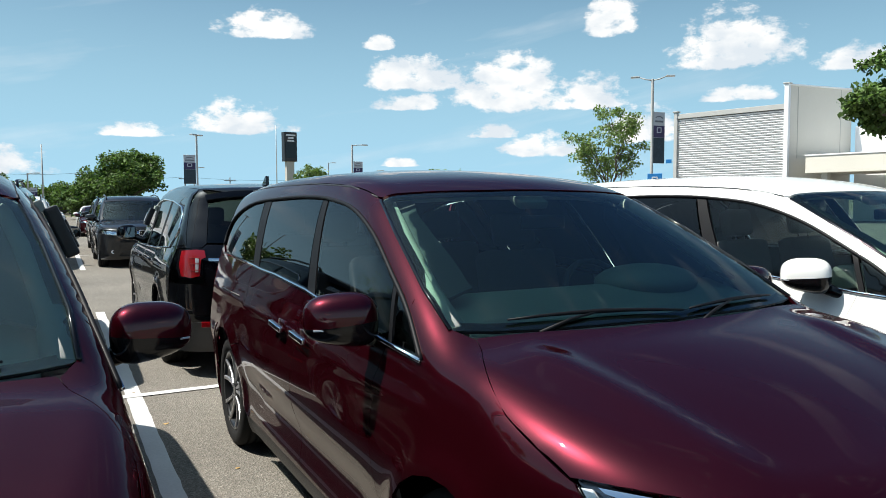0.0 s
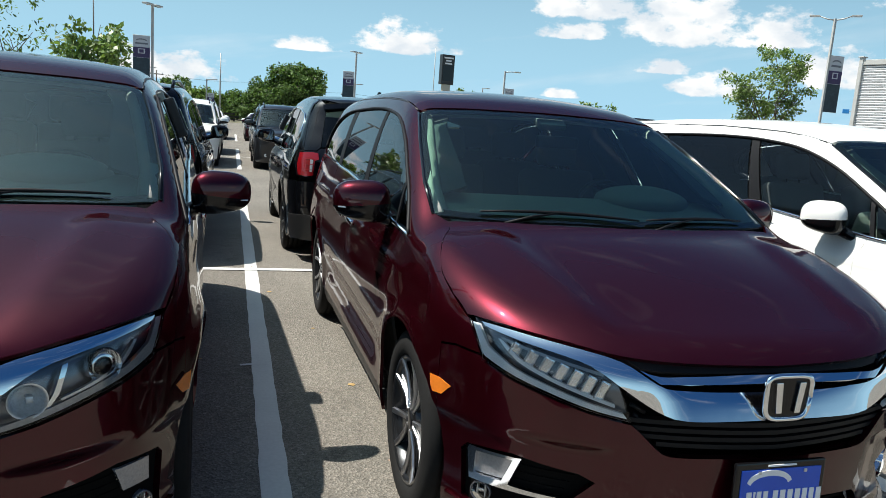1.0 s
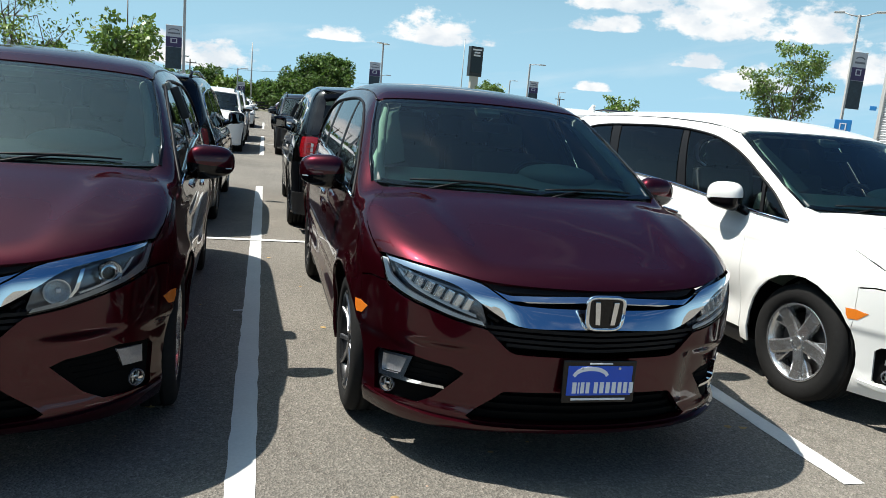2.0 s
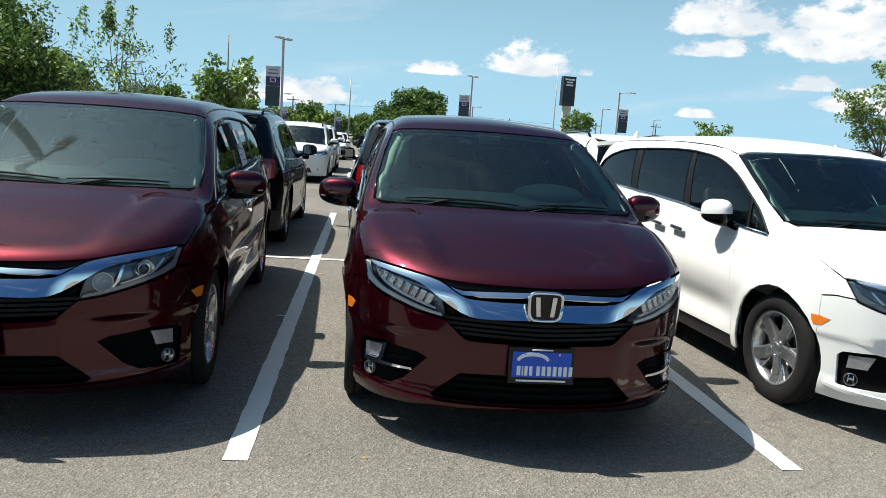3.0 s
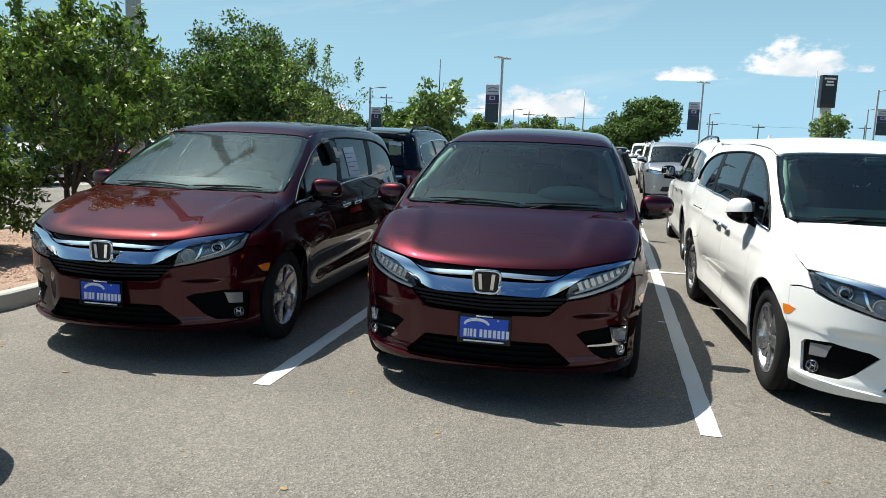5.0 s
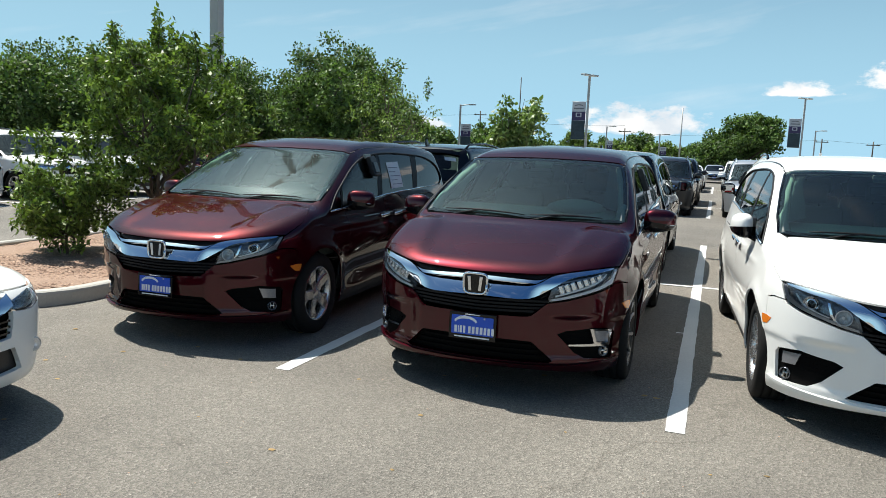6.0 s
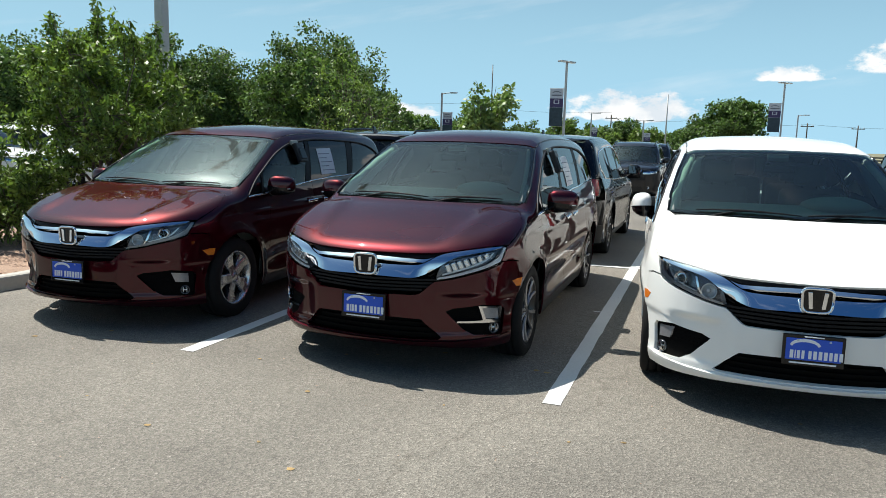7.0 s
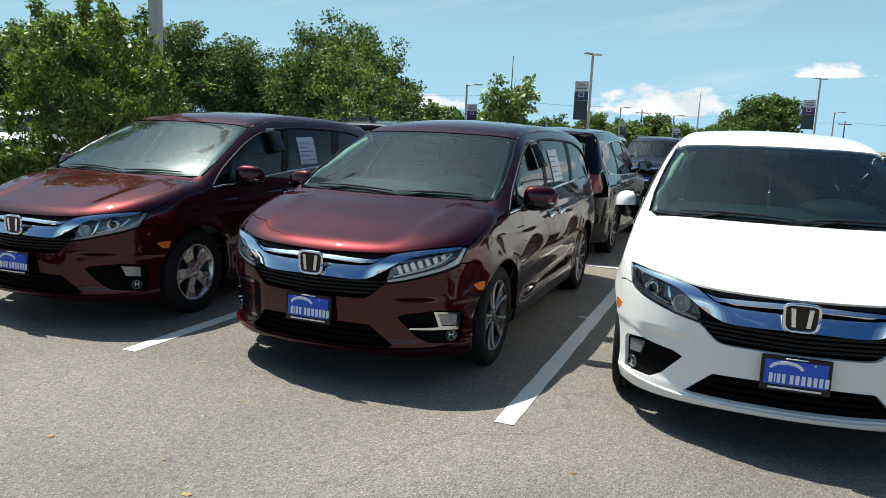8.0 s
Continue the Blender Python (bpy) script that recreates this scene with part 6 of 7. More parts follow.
        for z in (0.985, 1.04, 1.095):
            P("lamp_rib", "rear", [("back", [(0.725, z + 0.004), (0.80, z + 0.004), (0.80, z - 0.004), (0.725, z - 0.004)])], M["brightred"], both=True, off=0.021, thick=0.006, h=0.05, gap=0)
        P("reverse_lamp", "rear", [("back", [(0.757, 1.092), (0.726, 1.088), (0.736, 0.965), (0.762, 0.963)])], M["lampclear"], both=True, off=0.020, h=0.05)
        P("tailgate_garnish", "rear", [("back", [(0, 1.085), (0.655, 1.092), (0.655, 1.062), (0, 1.045)])], M["chrome"], middle=True, off=0.018, thick=0.02)
        P("number_recess", "rear", [("back", [(0, 1.0), (0.24, 1.0), (0.22, 0.82), (0, 0.82)])], M["gloss"], middle=True, off=0.003)
        emblem(car, s.spot("back", 0, 1.12, 0.03)[0].y, 1.13, 0.8, face=False)
        P("window_label", "rear", [("back", [(-0.57, 1.565), (-0.39, 1.58), (-0.41, 1.52), (-0.59, 1.505)])], M["paper"], off=0.002, thick=0.001, h=0.1) if near_tail else None
        fin = prism([(4.22, 1.745), (4.40, 1.745), (4.40, 1.835), (4.36, 1.835)], 0.03, "x", 0.006)
        part("roof_aerial", fin, body, car)
        part("rear_wiper", tube_mesh([tuple(s.spot("back", 0.0, 1.24, 0.02)[0]), tuple(s.spot("back", 0.36, 1.27, 0.02)[0])], 0.010, 6), M["trim"], car)
    else:
        P("boot", "top", [("top", [(0, 4.05), (0.60, 4.0), (0.66, 4.62), (0, 4.70)])], body, middle=True)
        P("rear_screen", "top", [("top", [(0, 3.47), (0.58, 3.54), (0.70, 3.98), (0, 4.04)])], dark, middle=True, off=-0.004)
        P("tailgate", "rear", [("back", [(0, 1.0), (0.66, 0.98), (0.64, 0.62), (0, 0.60)])], body, middle=True)
        P("tail_lamp", "rear", [("back", [(0.50, 0.98), (0.52, 0.80)]), ("side", [(k.tail_y, 0.80), (k.tail_y - 0.05, 0.95)])], M["lampred"], both=True, off=0.012)
    P("rear_bumper", "rear", [("back", [(0, 0.61), (0.66, 0.63), (0.66, 0.86)]), ("side", [(k.tail_y - 0.02, 0.86), (k.tail_y - 0.05, 0.60), (ra[0] + ra[2] + 0.01, 0.47)]), ("side", arc(*ra, 14, -22, 4)), ("side", [(ra[0] + ra[2] + 0.08, 0.22)]), ("back", [(0.75, 0.24), (0, 0.25)])], body, middle=True)
    P("bumper_skirt", "rear", [("back", [(0, 0.52), (0.72, 0.52)]), ("side", [(k.tail_y - 0.02, 0.50), (k.tail_y - 0.04, 0.25)]), ("back", [(0.72, 0.24), (0, 0.25)])], M["trim"], middle=True, off=0.012)
    for sx in (1, -1):
        p, n = s.spot("back", 0.66, 0.50, 0.014)
        part("rear_reflector", block(0, 0, 0, 0.16, 0.02, 0.05, 0.006), M["lampred"], car, "", pose(sx * p.x, p.y, p.z, 0, 0, -sx * math.degrees(math.atan2(n.x, n.y))))
    part("floor_pan", block(0, s.length / 2, 0.25, 1.55 if k.name == "suv" else 1.45, s.length * 0.86, 0.06, 0.02), M["well"], car)
    wheel_wells(car, k.wheels, k.half)
    for sx in (1, -1):
        for wy, _, _ in k.wheels:
            wheel(car, style, sx, wy, k.r, k.track, detail=fine, turn=wy + sx)
        door_mirror(car, sx, (sx * k.mirror[0], k.mirror[1], k.mirror[2]), M["gloss"] if near_tail else body, 0.24, 0.18)
    if fine:
        part("dashboard", block(0, 1.62, low(1.6) - 0.12, 1.45, 0.40, 0.24, 0.06, None, 3, True), M["dash"], car)
        steering_wheel(car, 0.37, 1.92, low(1.6) - 0.06)
        for x in (0.37, -0.37):
            seat(car, x, 2.15, low(2) - 0.56)
            seat(car, x, 3.00, low(2) - 0.56)
        part("cabin_lining", block(0, 2.7, low(2) - 0.36, 1.62, 2.6, 0.34, 0.02), M["carpet"], car)
    return car


# ---------------------------------------------------------------- ground, kerbs, painted lines
def sheet(name, x0, y0, x1, y1, z0, z1, mat, label, category):
    ob = part(name, block((x0 + x1) / 2, (y0 + y1) / 2, (z0 + z1) / 2, x1 - x0, y1 - y0, z1 - z0), mat)
    return tagged(ob, label, category, kind="structure")


sheet("ground", -1500, -1500, 1500, 1500, -0.30, -0.06, M["dirt"], "dry grassy ground reaching to the horizon", "ground")
car_park = sheet("pavement", -70, -60, 90, 92, -0.10, 0.0, M["asphalt"], "sun-bleached grey asphalt of the car park", "pavement")


def painted_line(x0, y0, x1, y1, wide, name="painted_line", kind_label="worn white parking line on the asphalt", lift=0.004):
    """A thin coat of paint with slightly ragged edges."""
    rnd = random.Random(int(x0 * 100 + y0 * 31 + x1 * 7 + y1))
    a, b = Vector((x0, y0, 0)), Vector((x1, y1, 0))
    way = (b - a).normalized()
    side = Vector((-way.y, way.x, 0))
    n = max(2, int((b - a).length / 0.12))
    verts, faces = [], []
    for k in range(n + 1):
        p = a.lerp(b, k / n)
        for s in (-1, 1):
            verts.append(p + side * s * (wide / 2 + rnd.uniform(-0.004, 0.004)) + Vector((0, 0, lift)))
    faces = [(2 * k, 2 * k + 1, 2 * k + 3, 2 * k + 2) for k in range(n)]
    ob = part(name, mesh_of(verts, faces, smooth=False), M["line"])
    return tagged(ob, kind_label, "road marking", kind="structure")


for x in (0.0, 2.8, 5.6, 8.4, 11.2, 14.0):
    painted_line(x, 0.0, x, 10.85, 0.12)
painted_line(-2.8, 5.6, 14.0, 5.6, 0.10, lift=0.008)
# sun glints on the asphalt, laid down as thin white paint
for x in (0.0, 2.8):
    painted_line(x - 0.13, 2.75, x + 0.05, 2.77, 0.03, kind_label="sun glint painted as a short white tick across a parking line", lift=0.008)
for x in (-8.4, -5.6, -2.8, 0.0, 2.8, 5.6, 8.4, 11.2):
    painted_line(x, 18.4, x, 29.2, 0.12)
    painted_line(x, 36.8, x, 47.6, 0.12)
painted_line(-8.4, 23.8, 11.2, 23.8, 0.10, lift=0.008)
painted_line(-8.4, 42.2, 11.2, 42.2, 0.10, lift=0.008)
for y in (3.0, 5.8, 8.6, 11.4, 14.2, 17.0, 19.8):
    painted_line(-12.3, y, -17.5, y, 0.12)
painted_line(-12.3, 3.0, -12.3, 19.8, 0.10, lift=0.008)


def planting_strip(x0, x1, y0, y1, label):
    """A raised bed: kerb stones with joints round it, mulch within."""
    bed = new("planting_bed")
    tagged(bed, label, "planting bed", kind="structure")
    r, w, h = 0.9, 0.16, 0.15
    path = []
    for cx, cy, a0 in ((x1 - r, y0 + r, -90), (x1 - r, y1 - r, 0), (x0 + r, y1 - r, 90), (x0 + r, y0 + r, 180)):
        path += [(cx + r * math.cos(radians(a0 + 90 * k / 6)), cy + r * math.sin(radians(a0 + 90 * k / 6))) for k in range(7)]
    path.append(path[0])
    run, group = [], [path[0]]
    length = 0.0
    for p, q in zip(path, path[1:]):
        d = math.dist(p, q)
        m = max(1, int(d / 0.3))
        for k in range(1, m + 1):
            group.append((p[0] + (q[0] - p[0]) * k / m, p[1] + (q[1] - p[1]) * k / m))
            length += d / m
            if length > 2.4:
                run.append(group)
                group, length = [group[-1]], 0.0
    if len(group) > 1:
        run.append(group)
    prof = [(0.0, -0.04), (0.012, h - 0.035), (0.022, h - 0.012), (0.045, h), (w - 0.02, h), (w, h - 0.02), (w, 0.0)]
    for g in run:
        verts, faces = [], []
        for i, p in enumerate(g):
            a, b = g[max(i - 1, 0)], g[min(i + 1, len(g) - 1)]
            t = Vector((b[0] - a[0], b[1] - a[1], 0)).normalized()
            if i == 0:
                p = (p[0] + t.x * 0.004, p[1] + t.y * 0.004)
            if i == len(g) - 1:
                p = (p[0] - t.x * 0.004, p[1] - t.y * 0.004)
            inw = Vector((-t.y, t.x, 0))
            verts += [(p[0] + inw.x * u, p[1] + inw.y * u, z) for u, z in prof]
        n = len(prof)
        for i in range(len(g) - 1):
            for k in range(n - 1):
                faces.append((i * n + k, i * n + k + 1, (i + 1) * n + k + 1, (i + 1) * n + k))
        faces += [tuple(range(n)), tuple(range((len(g) - 1) * n, len(g) * n))[::-1]]
        part("kerb_stone", mesh_of(verts, faces, smooth=False), M["concrete"], bed)
    nx, ny = int((x1 - x0) / 0.12), int((y1 - y0) / 0.12)
    verts, faces = [], []
    for j in range(ny + 1):
        for i in range(nx + 1):
            x, y = x0 + 0.10 + (x1 - x0 - 0.20) * i / nx, y0 + 0.10 + (y1 - y0 - 0.20) * j / ny
            cx, cy = min(max(x, x0 + r), x1 - r), min(max(y, y0 + r), y1 - r)
            d = math.dist((x, y), (cx, cy))
            if d > r - 0.10:
                x, y = cx + (x - cx) / d * (r - 0.10), cy + (y - cy) / d * (r - 0.10)
            verts.append((x, y, 0.105 + 0.035 * noise.noise(Vector((x * 1.3, y * 1.3, 5))) + 0.02 * noise.noise(Vector((x * 6, y * 6, 1)))))
    for j in range(ny):
        for i in range(nx):
            a = j * (nx + 1) + i
            faces.append((a, a + 1, a + nx + 2, a + nx + 1))
    part("mulch", mesh_of(verts, faces), M["mulch"], bed)
    return bed


planting_strip(-6.55, -2.98, 0.25, 11.0, "planting bed of reddish gravel mulch inside pale concrete kerbs")
planting_strip(-6.4, -2.98, 18.6, 29.0, "planting bed with a young tree inside concrete kerbs")
planting_strip(19.6, 23.2, 18.6, 29.0, "planting bed with a young tree inside concrete kerbs")


def scatter(name, count, area, size, mat, label, z, seed, flat=0.5):
    """Small loose bits lying about, in one mesh."""
    rnd = random.Random(seed)
    verts, faces = [], []
    x0, y0, x1, y1 = area
    for _ in range(count):
        x, y, s, a = rnd.uniform(x0, x1), rnd.uniform(y0, y1), size * rnd.uniform(0.5, 1.5), rnd.uniform(0, 6.28)
        n = len(verts)
        for k in range(5):
            t = a + k * 1.2566
            rr = s * rnd.uniform(0.7, 1.2)
            verts.append((x + rr * math.cos(t), y + rr * math.sin(t) * 0.8, z + rnd.uniform(0, 0.15) * s))
        verts.append((x, y, z + s * flat * rnd.uniform(0.7, 1.3)))
        faces += [(n + k, n + (k + 1) % 5, n + 5) for k in range(5)]
    ob = part(name, mesh_of(verts, faces, smooth=False), mat)
    return tagged(ob, label, "debris", kind="stuff")


scatter("gravel", 9000, (-6.3, 0.5, -3.2, 4.6), 0.016, M["stone"], "loose reddish gravel lying in the planting bed", 0.105, 3)
scatter("gravel", 2500, (-6.3, 4.6, -3.2, 10.8), 0.02, M["stone"], "loose reddish gravel lying in the planting bed", 0.105, 4)
scatter("fallen_leaves", 150, (-4, -4.5, 6, 6), 0.019, M["litter"], "dry leaf bits strewn over the asphalt", 0.002, 5, 0.3)
scatter("pebbles", 380, (-4, -4.5, 6, 4), 0.005, M["stone"], "tiny pale stones strewn over the asphalt", 0.0, 6, 0.6)


# ---------------------------------------------------------------- trees
def leaf_cloud(centres, per, spread, size, ratio, rng):
    """Diamond leaves round clump centres, as vertex and face arrays."""
    n = len(centres) * per
    c = np.repeat(np.asarray(centres), per, 0)
    off = rng.normal(size=(n, 3))
    off *= (spread * rng.random(n) ** 0.5 / (np.linalg.norm(off, axis=1) + 1e-9))[:, None]
    off[:, 2] *= 0.75
    p = c + off
    way = rng.normal(size=(n, 3)) + (0, 0, -0.35)
    way /= np.linalg.norm(way, axis=1, keepdims=True)
    up = rng.normal(size=(n, 3)) * 0.75 + (-0.35, 0.1, 1.0)
    side = np.cross(way, up)
    side /= np.linalg.norm(side, axis=1, keepdims=True) + 1e-9
    fold = np.cross(side, way)
    s = size * rng.uniform(0.6, 1.35, n)[:, None]
    v = np.stack([p, p + way * s * 0.45 + side * s * ratio - fold * s * 0.06, p + way * s, p + way * s * 0.45 - side * s * ratio - fold * s * 0.06], 1).reshape(-1, 3)
    return v


def quads(name, v):
    me = bpy.data.meshes.new(name)
    n = len(v) // 4
    me.vertices.add(len(v))
    me.vertices.foreach_set("co", v.ravel())
    me.loops.add(4 * n)
    me.loops.foreach_set("vertex_index", np.arange(4 * n))
    me.polygons.add(n)
    me.polygons.foreach_set("loop_start", np.arange(n) * 4)
    me.update(calc_edges=True)
    return me


def tree(at, height, radius, label, leaf="leaf", seed=1, trunk=0.9, stems=1, clumps=90, per=110, size=0.07, ratio=0.2, spread=0.28, thick=0.06, squat=0.5, category="tree", group="", crown_low=0.3, name="tree", shoots=0):
    """Stems that fork into limbs; clumps of leaves about the limbs' outer ends, with gaps between them."""
    rnd, rng = random.Random(seed), np.random.default_rng(seed)
    ob = thing(name, label, category, group, at)
    verts, faces, tips = [], [], []

    def limb(points, r0, r1):
        v, f = tube(points, list(np.linspace(r0, r1, len(points))), 7)
        faces.extend(tuple(i + len(verts) for i in q) for q in f)
        verts.extend(v)

    def bend(a, b, wob):
        pts = [a]
        for k in (1, 2, 3):
            pts.append(a.lerp(b, k / 4) + Vector((rnd.gauss(0, wob), rnd.gauss(0, wob), rnd.gauss(0, wob * 0.5))))
        return pts + [b]

    centre = Vector((0, 0, height * (crown_low + (1 - crown_low) * 0.5)))
    half = height * (1 - crown_low) * 0.5
    for s in range(stems):
        a = 6.28 * s / stems + rnd.uniform(-0.4, 0.4)
        base = Vector((0.10 * math.cos(a), 0.10 * math.sin(a), -0.05)) if stems > 1 else Vector((0, 0, -0.05))
        fork = Vector((radius * 0.16 * math.cos(a) * (stems > 1), radius * 0.16 * math.sin(a) * (stems > 1), trunk))
        limb(bend(base, fork, 0.03 * thick / 0.06), thick, thick * 0.75)
        count = max(4, int(12 / stems))
        for k in range(count):
            t = a + 6.28 * k / count + rnd.uniform(-0.5, 0.5)
            lift = rnd.uniform(-0.75, 1.0)
            flat = math.sqrt(max(0.0, 1 - lift * lift))
            end = centre + Vector((radius * 0.72 * flat * math.cos(t), radius * 0.72 * flat * math.sin(t), half * 0.78 * lift))
            pts = bend(fork, end, 0.07 * radius)
            limb(pts, thick * 0.55, thick * 0.14)
            tips.append(end)
            for j in range(5):
                root = pts[rnd.choice((2, 3, 3, 4))]
                tip = root + Vector((rnd.uniform(-0.34, 0.34) * radius, rnd.uniform(-0.34, 0.34) * radius, rnd.uniform(-0.22, 0.32) * half))
                limb([root, root.lerp(tip, 0.5) + Vector((0, 0, 0.03)), tip], thick * 0.2, thick * 0.06)
                tips.append(tip)
    sprays = []
    for k in range(shoots):                # upright leafy shoots that break the crown's outline
        a, f = rnd.uniform(0, 6.28), rnd.uniform(0.1, 0.8)
        foot = centre + Vector((radius * f * math.cos(a), radius * f * math.sin(a), half * 0.72 * math.sqrt(1 - f * f)))
        tip = foot + Vector((rnd.uniform(-0.14, 0.14), rnd.uniform(-0.14, 0.14), 1.0)) * rnd.uniform(0.30, 0.62)
        limb([foot, foot.lerp(tip, 0.5) + Vector((0.02, 0.01, 0)), tip], thick * 0.16, thick * 0.05)
        sprays += [tuple(foot.lerp(tip, q)) for q in np.linspace(0.25, 1.0, 7)]
    part("trunk", mesh_of(verts, faces), M["bark"], ob)
    centres = []
    while len(centres) < clumps:
        t = rnd.choice(tips)
        c = t + Vector((rnd.gauss(0, 0.16) * radius, rnd.gauss(0, 0.16) * radius, rnd.gauss(0, 0.16) * half))
        e = (c - centre)
        ragged = 1.0 + 0.30 * noise.noise(Vector((e.x * 1.2 / radius + seed, e.y * 1.2 / radius, e.z * 1.2 / half)) * 2.0)
        if (e.x / radius) ** 2 + (e.y / radius) ** 2 + (e.z / half) ** 2 < ragged:
            centres.append(tuple(c))
    leaves = leaf_cloud(centres, per, spread, size, ratio, rng)
    if sprays:
        leaves = np.vstack([leaves, leaf_cloud(sprays, 14, 0.085, size * 1.05, ratio, rng)])
    part("crown", quads("crown", leaves), M[leaf], ob)
    return ob


tree(pose(-4.25, 3.70, 0.1), 2.95, 1.35, "multi-stemmed willow-leaved tree in the planting bed", seed=3, trunk=0.75, stems=4, clumps=135, per=120, size=0.085, ratio=0.21, spread=0.19, thick=0.045, crown_low=0.28, shoots=16)
tree(pose(-5.15, 2.9, 0.1), 1.45, 0.85, "low leafy shrub spilling over the gravel bed", seed=5, trunk=0.2, stems=5, clumps=90, per=100, size=0.082, ratio=0.20, spread=0.17, thick=0.022, crown_low=0.04, category="shrub", name="shrub", shoots=10)
tree(pose(-3.55, 9.75, 0.1), 3.1, 1.1, "thin sapling with sparse small leaves", seed=8, trunk=0.9, stems=3, clumps=70, per=40, size=0.07, spread=0.22, thick=0.03, crown_low=0.25, shoots=8)
tree(pose(-4.25, 22.75, 0.1), 4.1, 1.25, "young staked tree with bright green leaves", "leaf_young", seed=11, trunk=1.3, clumps=120, per=45, size=0.17, ratio=0.34, spread=0.30, thick=0.05, crown_low=0.25, group="young trees")
tree(pose(21.7, 25.2, 0.1), 6.2, 1.75, "young tree with open airy crown", "leaf_young", seed=13, trunk=1.8, clumps=105, per=62, size=0.125, ratio=0.34, spread=0.32, thick=0.06, crown_low=0.34, group="young trees")
tree(pose(23.6, 44.3, 0.0), 4.0, 1.4, "young tree with open airy crown", "leaf_young", seed=14, trunk=1.5, clumps=90, per=26, size=0.22, ratio=0.34, spread=0.34, thick=0.06, crown_low=0.34, group="young trees")
tree(pose(19.2, 61.4, 0.0), 4.9, 1.5, "young tree with open airy crown", "leaf_young", seed=15, trunk=1.6, clumps=90, per=26, size=0.24, ratio=0.34, spread=0.36, thick=0.06, crown_low=0.34, group="young trees")
tree(pose(-14.6, 28.5, 0.0), 5.7, 3.8, "broad leafy tree with a rounded crown beside the car park", "leaf_oak", seed=21, trunk=1.4, stems=3, clumps=330, per=90, size=0.20, ratio=0.3, spread=0.55, thick=0.14, crown_low=0.12, group="roadside trees")
OAKS = [(-37, 27, 8.4, 5.2), (-31, 33, 8.2, 5.0), (-26, 36.5, 7.6, 4.6), (-19.5, 37.0, 8.3, 4.4), (-45, 22, 8.6, 5.5), (-34, 44, 8.6, 5.5), (-26.5, 22.5, 6.0, 3.6), (-53, 33, 9.5, 6.0), (-23, 46, 7.4, 4.6)]
for k, (x, y, h, r) in enumerate(OAKS):
    tree(pose(x, y, 0, 0, 0, 40 * k), h, r, "dense dark green oak in the belt of trees", "leaf_oak", seed=30 + k, trunk=1.8, clumps=240, per=150, size=0.18, ratio=0.36, spread=0.80, thick=0.20, crown_low=0.10, group="belt of oaks")
tree(pose(5.6, 77, 0), 6.4, 4.4, "wide round oak standing at the far edge of the lot", "leaf_oak", seed=50, trunk=1.6, clumps=330, per=80, size=0.27, ratio=0.36, spread=0.75, thick=0.25, crown_low=0.08)
tree(pose(2.2, 79, 0), 4.0, 2.6, "wide round oak standing at the far edge of the lot", "leaf_oak", seed=51, trunk=1.0, clumps=130, per=70, size=0.27, ratio=0.36, spread=0.7, thick=0.18, crown_low=0.05)
tree(pose(35.6, 20.2, 0), 8.9, 3.0, "dark leafy oak beside the dealership building", "leaf_oak", seed=52, trunk=4.6, clumps=280, per=70, size=0.26, ratio=0.36, spread=0.5, thick=0.17, crown_low=0.55)
FAR = [(-16, 104, 5.6), (-11.5, 101, 4.6), (-7.5, 103, 5.4), (-4, 100, 4.4), (-21, 98, 5.0), (-27, 92, 5.6), (-34, 88, 5.2), (-42, 80, 6.0), (0, 108, 4.4), (-50, 70, 6.5), (-17, 62, 4.6), (-22.5, 60, 4.2), (-9, 88, 3.8), (-12, 70, 3.4)]
for k, (x, y, h) in enumerate(FAR):
    tree(pose(x, y, 0, 0, 0, 70 * k), h, h * 0.62, "distant green tree behind the car park fence", "leaf_oak" if k % 3 else "leaf", seed=70 + k, trunk=0.8, clumps=120, per=60, size=0.30, ratio=0.4, spread=0.7, thick=0.15, crown_low=0.03, group="distant trees")


# ---------------------------------------------------------------- lamp posts, signs, poles
def banner(parent, side, z0, z1, wide):
    b = part("banner", block(side * (0.10 + wide / 2), 0, (z0 + z1) / 2, wide, 0.02, z1 - z0, 0.004), M["banner_top"], parent, "printed pole banner in white, purple and green")
    h = z1 - z0
    part("banner_field", block(side * (0.10 + wide / 2), -0.012, z0 + h * 0.62, wide, 0.006, h * 0.23), M["banner_mid"], b)
    part("banner_field", block(side * (0.10 + wide / 2), -0.012, z0 + h * 0.25, wide, 0.006, h * 0.5), M["banner_low"], b)
    part("banner_mark", block(side * (0.10 + wide / 2), -0.018, z0 + h * 0.65, wide * 0.42, 0.006, h * 0.11, 0.002), M["banner_top"], b)
    part("banner_mark", block(side * (0.10 + wide / 2), -0.020, z0 + h * 0.65, wide * 0.26, 0.008, h * 0.075, 0.002), M["banner_mid"], b)
    part("banner_bar", block(side * (0.10 + wide / 2), -0.013, z0 + h * 0.82, wide * 0.75, 0.006, h * 0.035), M["ink"], b)
    part("banner_arch", prism([(wide * 0.36 * math.cos(a), h * 0.06 * math.sin(a)) for a in np.linspace(0.2, 2.9, 9)] + [(wide * 0.30 * math.cos(a), h * 0.035 * math.sin(a)) for a in np.linspace(2.9, 0.2, 9)], 0.006), M["ink"], b, at=pose(side * (0.10 + wide / 2), -0.018, z0 + h * 0.87))
    for z in (z0, z1):
        part("banner_arm", tube_mesh([(0, 0, z), (side * (0.12 + wide), 0, z)], 0.012, 6), M["pole"], b)


